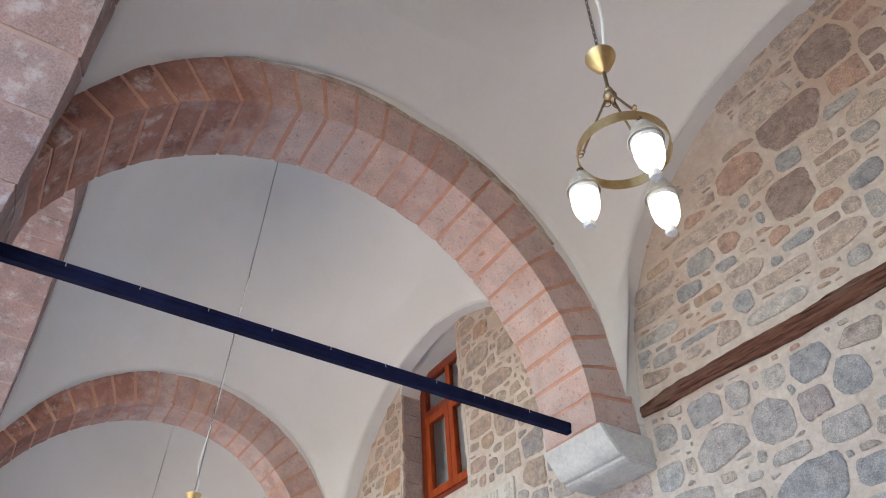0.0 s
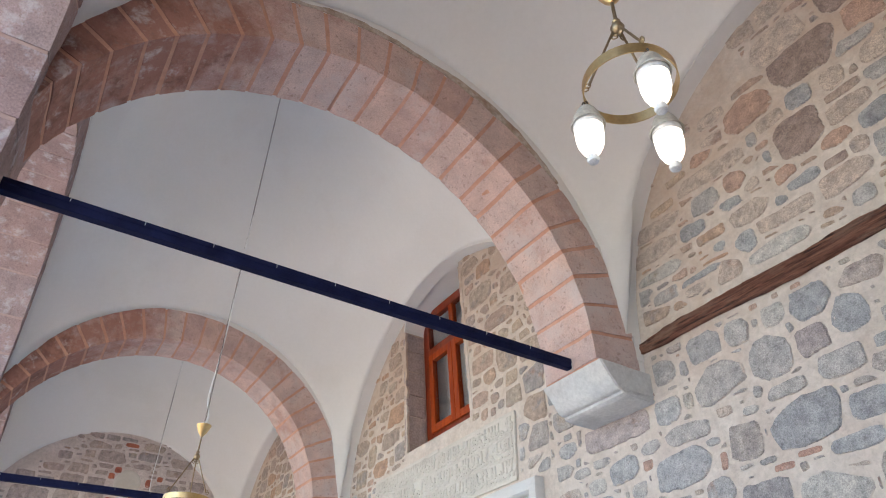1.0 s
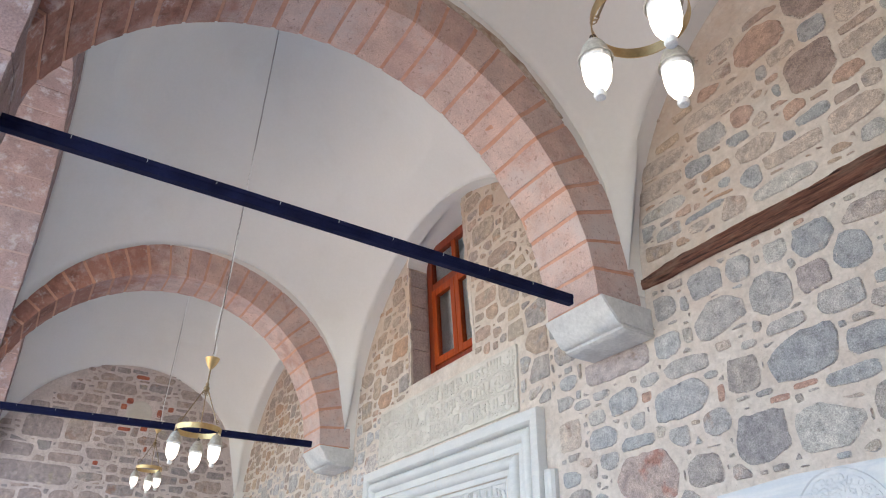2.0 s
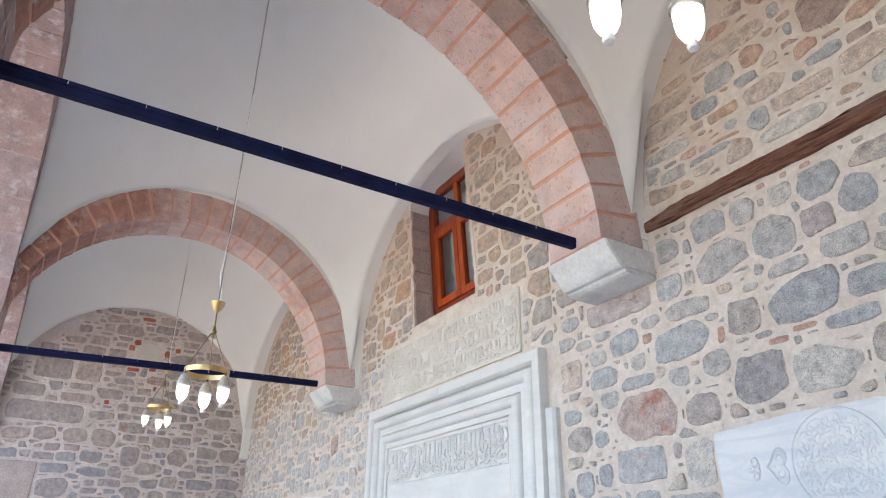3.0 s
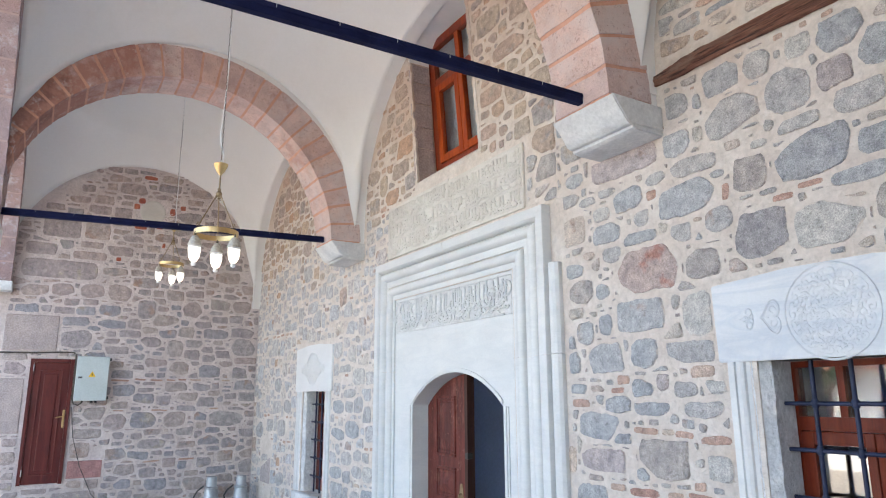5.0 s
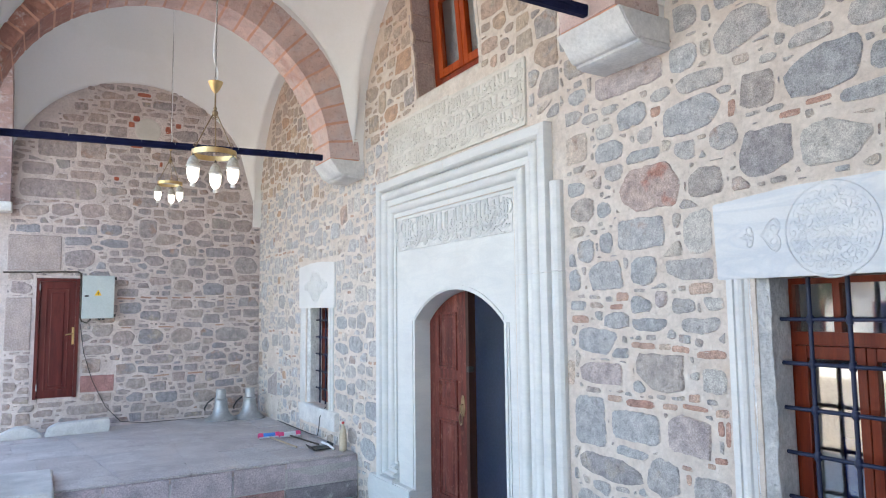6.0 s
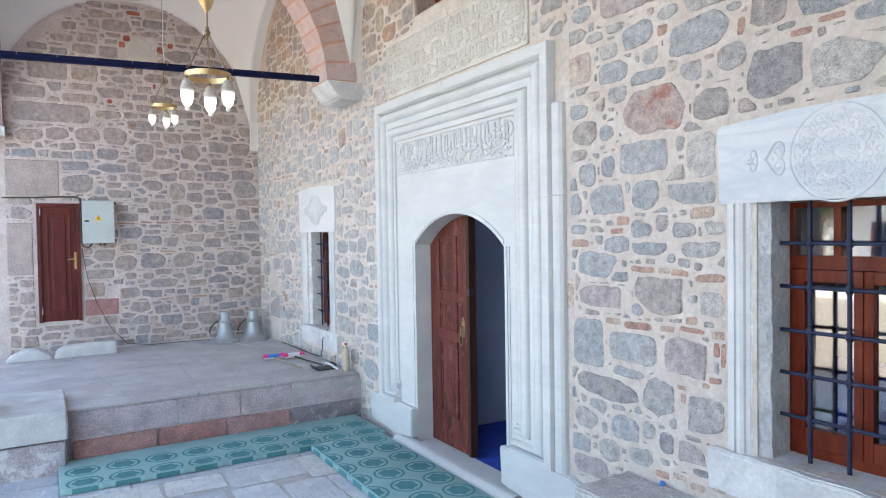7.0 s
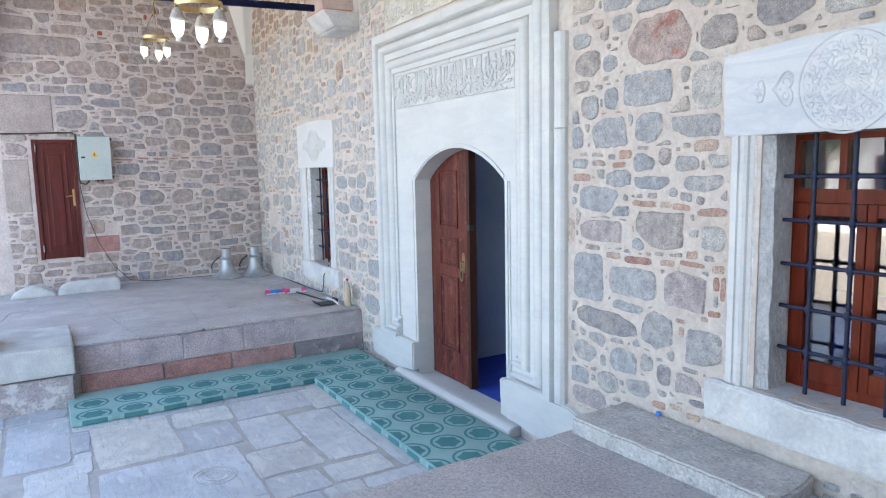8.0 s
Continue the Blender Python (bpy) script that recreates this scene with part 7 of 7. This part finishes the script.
STONES_HIGH = [(4.12, 4.45, 0.097, 0.078, 'b'), (3.91, 4.45, 0.092, 0.058, 'o'), (2.97, 4.45, 0.095, 0.06, 'b'), (3.26, 4.46, 0.074, 0.055, 'b'), (2.66, 4.47, 0.199, 0.062, 'w'), (3.41, 4.5, 0.059, 0.043, 'w'), (4.02, 4.57, 0.126, 0.069, 'w'), (3.32, 4.58, 0.083, 0.079, 'o'), (3.1, 4.58, 0.107, 0.076, 'g'), (3.55, 4.6, 0.027, 0.048, 'b'), (3.75, 4.62, 0.144, 0.145, 'h'), (2.71, 4.63, 0.202, 0.06, 'w'), (4.22, 4.67, 0.077, 0.067, 'g'), (3.19, 4.76, 0.269, 0.066, 'w'), (3.5, 4.78, 0.049, 0.056, 'g'), (4.28, 4.8, 0.122, 0.089, 'w'), (4.01, 4.81, 0.066, 0.08, 'w'), (3.62, 4.82, 0.099, 0.061, 'w')]
STONES_UNDER_VAULT = [(3.82, 4.84, 0.078, 0.081, 'b'), (3.15, 4.91, 0.094, 0.05, 'o'), (4.18, 4.94, 0.111, 0.059, 'g'), (3.25, 4.97, 0.092, 0.05, 'w'), (3.52, 4.99, 0.17, 0.13, 'o'), (4.42, 5.02, 0.047, 0.062, 'h'), (3.93, 5.06, 0.215, 0.159, 'h'), (4.29, 5.07, 0.124, 0.115, 'o'), (3.29, 5.13, 0.108, 0.058, 'w'), (4.46, 5.16, 0.081, 0.092, 'h'), (3.82, 5.31, 0.19, 0.134, 'w'), (4.26, 5.36, 0.163, 0.172, 'h'), (3.36, 5.37, 0.221, 0.169, 'w'), (4.46, 5.48, 0.105, 0.067, 'o'), (3.68, 5.57, 0.137, 0.078, 'w'), (3.83, 5.59, 0.153, 0.079, 'w'), (4.15, 5.66, 0.141, 0.088, 'w')]
STONES_LEFT_OF_DOOR = [(-2.26, 2.29, 0.183, 0.111, 'g'), (-1.88, 2.24, 0.169, 0.094, 'c'), (-2.12, 2.06, 0.161, 0.052, 'g'), (-2.45, 1.91, 0.175, 0.073, 'b'), (-2.13, 1.91, 0.129, 0.065, 'g'), (-1.88, 1.94, 0.136, 0.088, 'g'), (-2.43, 1.61, 0.207, 0.067, 'b'), (-2.03, 1.67, 0.206, 0.09, 'b'), (-2.17, 1.36, 0.148, 0.071, 'g'), (-1.87, 1.41, 0.121, 0.063, 'g'), (-2.48, 1.19, 0.172, 0.068, 'b'), (-2.16, 1.16, 0.121, 0.071, 'g'), (-1.89, 1.24, 0.138, 0.063, 'g'), (-1.64, 1.41, 0.145, 0.061, 'g'), (-1.58, 1.24, 0.143, 0.079, 'c'), (-2.42, 0.99, 0.19, 0.114, 'g'), (-2.17, 0.99, 0.074, 0.091, 'g'), (-1.93, 0.98, 0.141, 0.063, 'g'), (-1.58, 0.99, 0.186, 0.103, 'b'), (-1.72, 0.79, 0.132, 0.068, 'g'), (-1.7, 0.58, 0.206, 0.112, 'b'), (-2.12, 0.66, 0.113, 0.084, 'k')]
STONES_FAR_CORNER = [(-5.18, 0.99, 0.235, 0.452, 'P'), (-5.11, 1.62, 0.229, 0.103, 'g'), (-4.46, 1.6, 0.218, 0.114, 'g'), (-5.56, 1.54, 0.187, 0.116, 'g'), (-4.73, 2.19, 0.162, 0.1, 'g'), (-4.28, 1.89, 0.15, 0.088, 'g'), (-4.75, 1.88, 0.194, 0.092, 'g'), (-5.23, 1.11, 0.147, 0.087, 'g'), (-4.5, 0.92, 0.158, 0.09, 'g'), (-4.53, 0.55, 0.211, 0.058, 'g')]
BRICKS_LOW = [(2.17, 1.83, 0.099, 0.018), (2.33, 1.83, 0.048, 0.018), (2.44, 1.82, 0.065, 0.02), (2.64, 1.8, 0.101, 0.022), (1.54, 1.63, 0.036, 0.087), (2.52, 1.56, 0.045, 0.023), (1.93, 1.5, 0.068, 0.02), (2.13, 1.49, 0.116, 0.024), (2.35, 1.5, 0.056, 0.018), (2.52, 1.51, 0.093, 0.014), (2.69, 1.5, 0.045, 0.023), (2.68, 1.42, 0.019, 0.042), (2.72, 1.4, 0.015, 0.072), (2.45, 1.18, 0.037, 0.013), (2.61, 1.22, 0.029, 0.017), (2.67, 1.26, 0.045, 0.018), (2.46, 1.12, 0.018, 0.032), (2.31, 0.65, 0.055, 0.022), (2.43, 0.67, 0.048, 0.019), (2.55, 0.65, 0.053, 0.021), (2.69, 0.68, 0.043, 0.016)]
BRICKS_HIGH = [(2.33, 3.19, 0.04, 0.032), (2.83, 3.08, 0.025, 0.047), (2.64, 2.97, 0.03, 0.014), (2.59, 2.15, 0.08, 0.033), (2.02, 2.12, 0.054, 0.028), (1.64, 1.98, 0.082, 0.025), (1.97, 2.06, 0.059, 0.017), (3.28, 3.0, 0.067, 0.017), (3.14, 2.97, 0.06, 0.017), (3.21, 3.79, 0.029, 0.017), (3.34, 3.79, 0.021, 0.019), (3.46, 3.79, 0.032, 0.014), (2.45, 3.57, 0.017, 0.013), (2.68, 3.73, 0.016, 0.011)]


def under_vault(u, v):
    for xc, a, z0 in BAYS:
        if abs(u - xc) < a + 0.03:
            return v < z0 or math.hypot(u - xc, v - z0) < a + 0.06
    return v < 3.62


KEEP = [(-1.37, 1.54, -0.2, 3.375), (-1.62, 1.76, -0.2, 0.43), (-1.175, 1.14, 3.37, 3.96), (-0.60, 0.53, 3.9, 4.4), (-0.66, 0.47, 4.4, 4.9), (-0.74, 0.41, 4.9, 5.4), (-0.80, 0.35, 5.4, 5.85), (1.90, 2.47, 3.53, 4.4), (-2.34, -1.78, 3.53, 4.4), (2.37, 6.2, 3.815, 3.985),
        (2.69, 3.95, 2.17, 2.63), (2.74, 3.88, 0.6, 2.2), (2.65, 3.98, 0.68, 0.94), (-3.93, -2.62, 2.05, 2.70), (-3.88, -2.68, 0.6, 2.1), (-3.82, -2.50, 0.62, 0.88), (2.02, 3.27, 0.3, 0.63)]
brnd = random.Random(77)
bits = BRICKS_LOW + BRICKS_HIGH


def brick_course(v, ua, ub, w0, w1, h, keep):
    out, u = [], ua
    while u < ub:
        w = brnd.uniform(w0, w1)
        if brnd.random() < keep:
            out.append((u + w, v + brnd.uniform(-0.012, 0.012), w * 0.9, h * brnd.uniform(0.8, 1.2)))
        u += 2 * w + 0.02
    return out


for v, ua, ub in ((1.76, -5.4, -4.1), (1.79, -2.55, -2.15), (1.50, -1.9, -1.55), (1.42, -5.0, -4.1), (1.11, -1.95, -1.55), (2.9, -5.6, -4.2)):
    bits = bits + brick_course(v, ua, ub, 0.05, 0.10, 0.016, 0.6)
for _ in range(26):
    u, v, w, h = brnd.uniform(-5.7, 1.2), brnd.uniform(0.7, 4.6), brnd.uniform(0.02, 0.06), brnd.uniform(0.013, 0.024)
    if not any(a - w < u < b + w and c - h < v < d + h for a, b, c, d in KEEP) and under_vault(u, v):
        bits = bits + [(u, v, w, h)]
brick_keep = [(u - w, u + w, v - h, v + h) for u, v, w, h in bits]


def course_width(u, v):
    return 1.45 if v > 3.95 and u < 1.4 else 1.7 if v > 3.95 else 1.25 if u > 1.4 else 1.15


NEAR_STONES = [*STONES_BY_SILL, *STONES_BY_BENCH, *STONES_BY_DOOR, *STONES_BY_LINTEL, *STONES_OVER_LINTEL, *STONES_UNDER_BEAM, *STONES_OVER_BEAM, *STONES_HIGH, *STONES_UNDER_VAULT]
SIZES = ((0.12, 700), (0.09, 1800), (0.065, 3000), (0.042, 4200), (0.026, 4200), (0.016, 3500))
stones = rubble(1.5, 5.4, 0.36, 5.75, NEAR_STONES, KEEP + brick_keep, under_vault, 3, SIZES, 0.034, course_width)
SIZES_FAR = ((0.105, 300), (0.085, 1800), (0.062, 5000), (0.040, 8000), (0.024, 6000))
stones += rubble(XE, 1.5, 0.02, 5.8, STONES_LEFT_OF_DOOR + STONES_FAR_CORNER, KEEP + brick_keep + [(XE, XS, 0.0, 0.47)], under_vault, 4, SIZES_FAR, 0.046, course_width)


def wall_tone(s):
    (u, v), tone = s[0][0], s[2].lower()
    if tone:
        return TONED[tone], TONED[tone]
    if v > 3.9 or (u < 1.4 and noise.noise((u * 3, v * 3, 1.0)) > 0.42):
        return upper_stone, upper_stone_joined
    return (pale_stone, pale_stone_joined) if u < 1.4 else (stone, stone_joined)


lay_stones(wall_main, stones, on_wall, wall_tone, lambda s: abs(s[0][0][0] - 2.5) - (9.0 if s[2] else 0.0), 300, "smaller and farther rubble stones")
lay_stones(wall_main, brick_outlines(bits), on_wall, lambda s: (brick_piece, brick_piece_joined), lambda s: -s[0][0][0], len(BRICKS_LOW + BRICKS_HIGH), "small dull red brick pieces in the mortar", "brick")


def on_end(u, v, d):
    return (XE + d, u, v)


def under_end(u, v):
    return v < BAYS[0][2] or math.hypot(u - BYC, v - BAYS[0][2]) < BB + 0.07


END_STONES = [(-3.16, 3.5, 0.16, 0.075), (-2.83, 3.53, 0.132, 0.085),
              (-2.44, 3.54, 0.161, 0.105), (-2.09, 3.54, 0.159, 0.12), (-1.7, 3.31, 0.124, 0.135), (-1.04, 3.35, 0.132, 0.117), (-2.58, 2.84, 0.206, 0.13), (-0.23, 2.79, 0.2, 0.135), (-1.26, 2.74, 0.12, 0.128), (-1.17, 2.45, 0.151, 0.1),
              (-1.99, 1.68, 0.15, 0.104), (-1.61, 1.70, 0.177, 0.11), (-1.18, 1.70, 0.159, 0.11), (-0.44, 1.70, 0.26, 0.11), (-3.29, 2.42, 0.12, 0.085)]
END_BLOCKS = [(-2.92, 4.43, 0.25, 0.155), (-2.46, 4.44, 0.17, 0.17), (-3.15, 4.1, 0.20, 0.093), (-2.52, 4.22, 0.16, 0.06), (-2.53, 4.05, 0.229, 0.065), (-2.88, 3.82, 0.50, 0.135),
              (-2.33, 1.53, 0.19, 0.068), (-2.40, 1.31, 0.13, 0.105), (-2.42, 0.70, 0.28, 0.07), (-3.24, 1.44, 0.09, 0.05), (-3.24, 1.24, 0.09, 0.09)]
END_KEEP = [(-3.50, -3.14, 1.55, 2.29), (-2.54, -2.09, 0.93, 1.18), (-3.13, -2.55, 0.85, 2.575), (-4.5, -2.80, 2.64, 3.17), (-1.94, -1.53, 4.62, 5.02)]
bits = [(-1.80, 5.36, 0.10, 0.03), (-1.90, 4.98, 0.05, 0.045), (-1.965, 4.88, 0.045, 0.045), (-1.62, 4.60, 0.05, 0.04), (-1.45, 4.86, 0.04, 0.06), (-1.89, 4.56, 0.09, 0.03), (-1.3, 4.94, 0.045, 0.04), (-1.54, 4.31, 0.022, 0.04), (-2.15, 4.04, 0.035, 0.03)]
for v, ua, ub in ((2.275, -2.12, -0.35), (1.845, -2.05, -0.3), (1.12, -1.6, -0.6)):
    bits = bits + brick_course(v, ua, ub, 0.07, 0.17, 0.012, 0.75)
brick_keep = [(u - w, u + w, v - h, v + h) for u, v, w, h in bits]
end_stones = rubble(-3.46, 0.0, 0.47, 5.46, END_BLOCKS + END_STONES, END_KEEP + brick_keep, under_end, 8, ((0.10, 500), (0.078, 1500), (0.058, 3500), (0.038, 5000), (0.023, 4000)), 0.039, lambda u, v: 1.65 if v > 3.5 or u < -2.1 else 1.5, END_BLOCKS)
lay_stones(wall_end, end_stones, on_end, lambda s: (end_upper, end_upper_joined) if s[0][0][1] > 3.35 or (s[0][0][0] < -2.1 and s[0][0][1] < 2.0) else (end_stone, end_stone_joined), lambda s: -s[0][0][0], 300, "smaller rubble stones")
lay_stones(wall_end, brick_outlines(bits), on_end, lambda s: (red_brick, red_brick_joined) if s[0][0][1] > 4 else (brick_piece, brick_piece_joined), lambda s: -s[0][0][1], 40, "thin red brick courses in the mortar", "brick")
big_block = link("stone_block", bx(XE - 0.02, XE + 0.014, -3.46, -2.82, 2.66, 3.15, bevel=0.01), block_stone, wall_end)
tagged(big_block, "large pinkish ashlar block above the door")
tagged(link("stone_block", bx(XE - 0.02, XE + 0.012, -3.46, -3.155, 1.56, 2.28, bevel=0.010), block_stone, wall_end), "tall pinkish ashlar block beside the door frame")
tagged(link("stone_block", bx(XE - 0.02, XE + 0.010, -2.53, -2.10, 0.94, 1.17, bevel=0.008), red_stone, wall_end), "dark red ashlar block beside the door")
bm = lathe(bmesh.new(), [(0.0, 0.006), (0.155, 0.006), (0.18, 0.003), (0.195, -0.01)], 28, (0, 0, 0), Matrix.Translation((XE, -1.735, 4.82)) @ Matrix.Rotation(radians(90), 4, "Y"))
tagged(link("stone_roundel", bm, plaque_mat, wall_end), "pale round stone set in the gable")
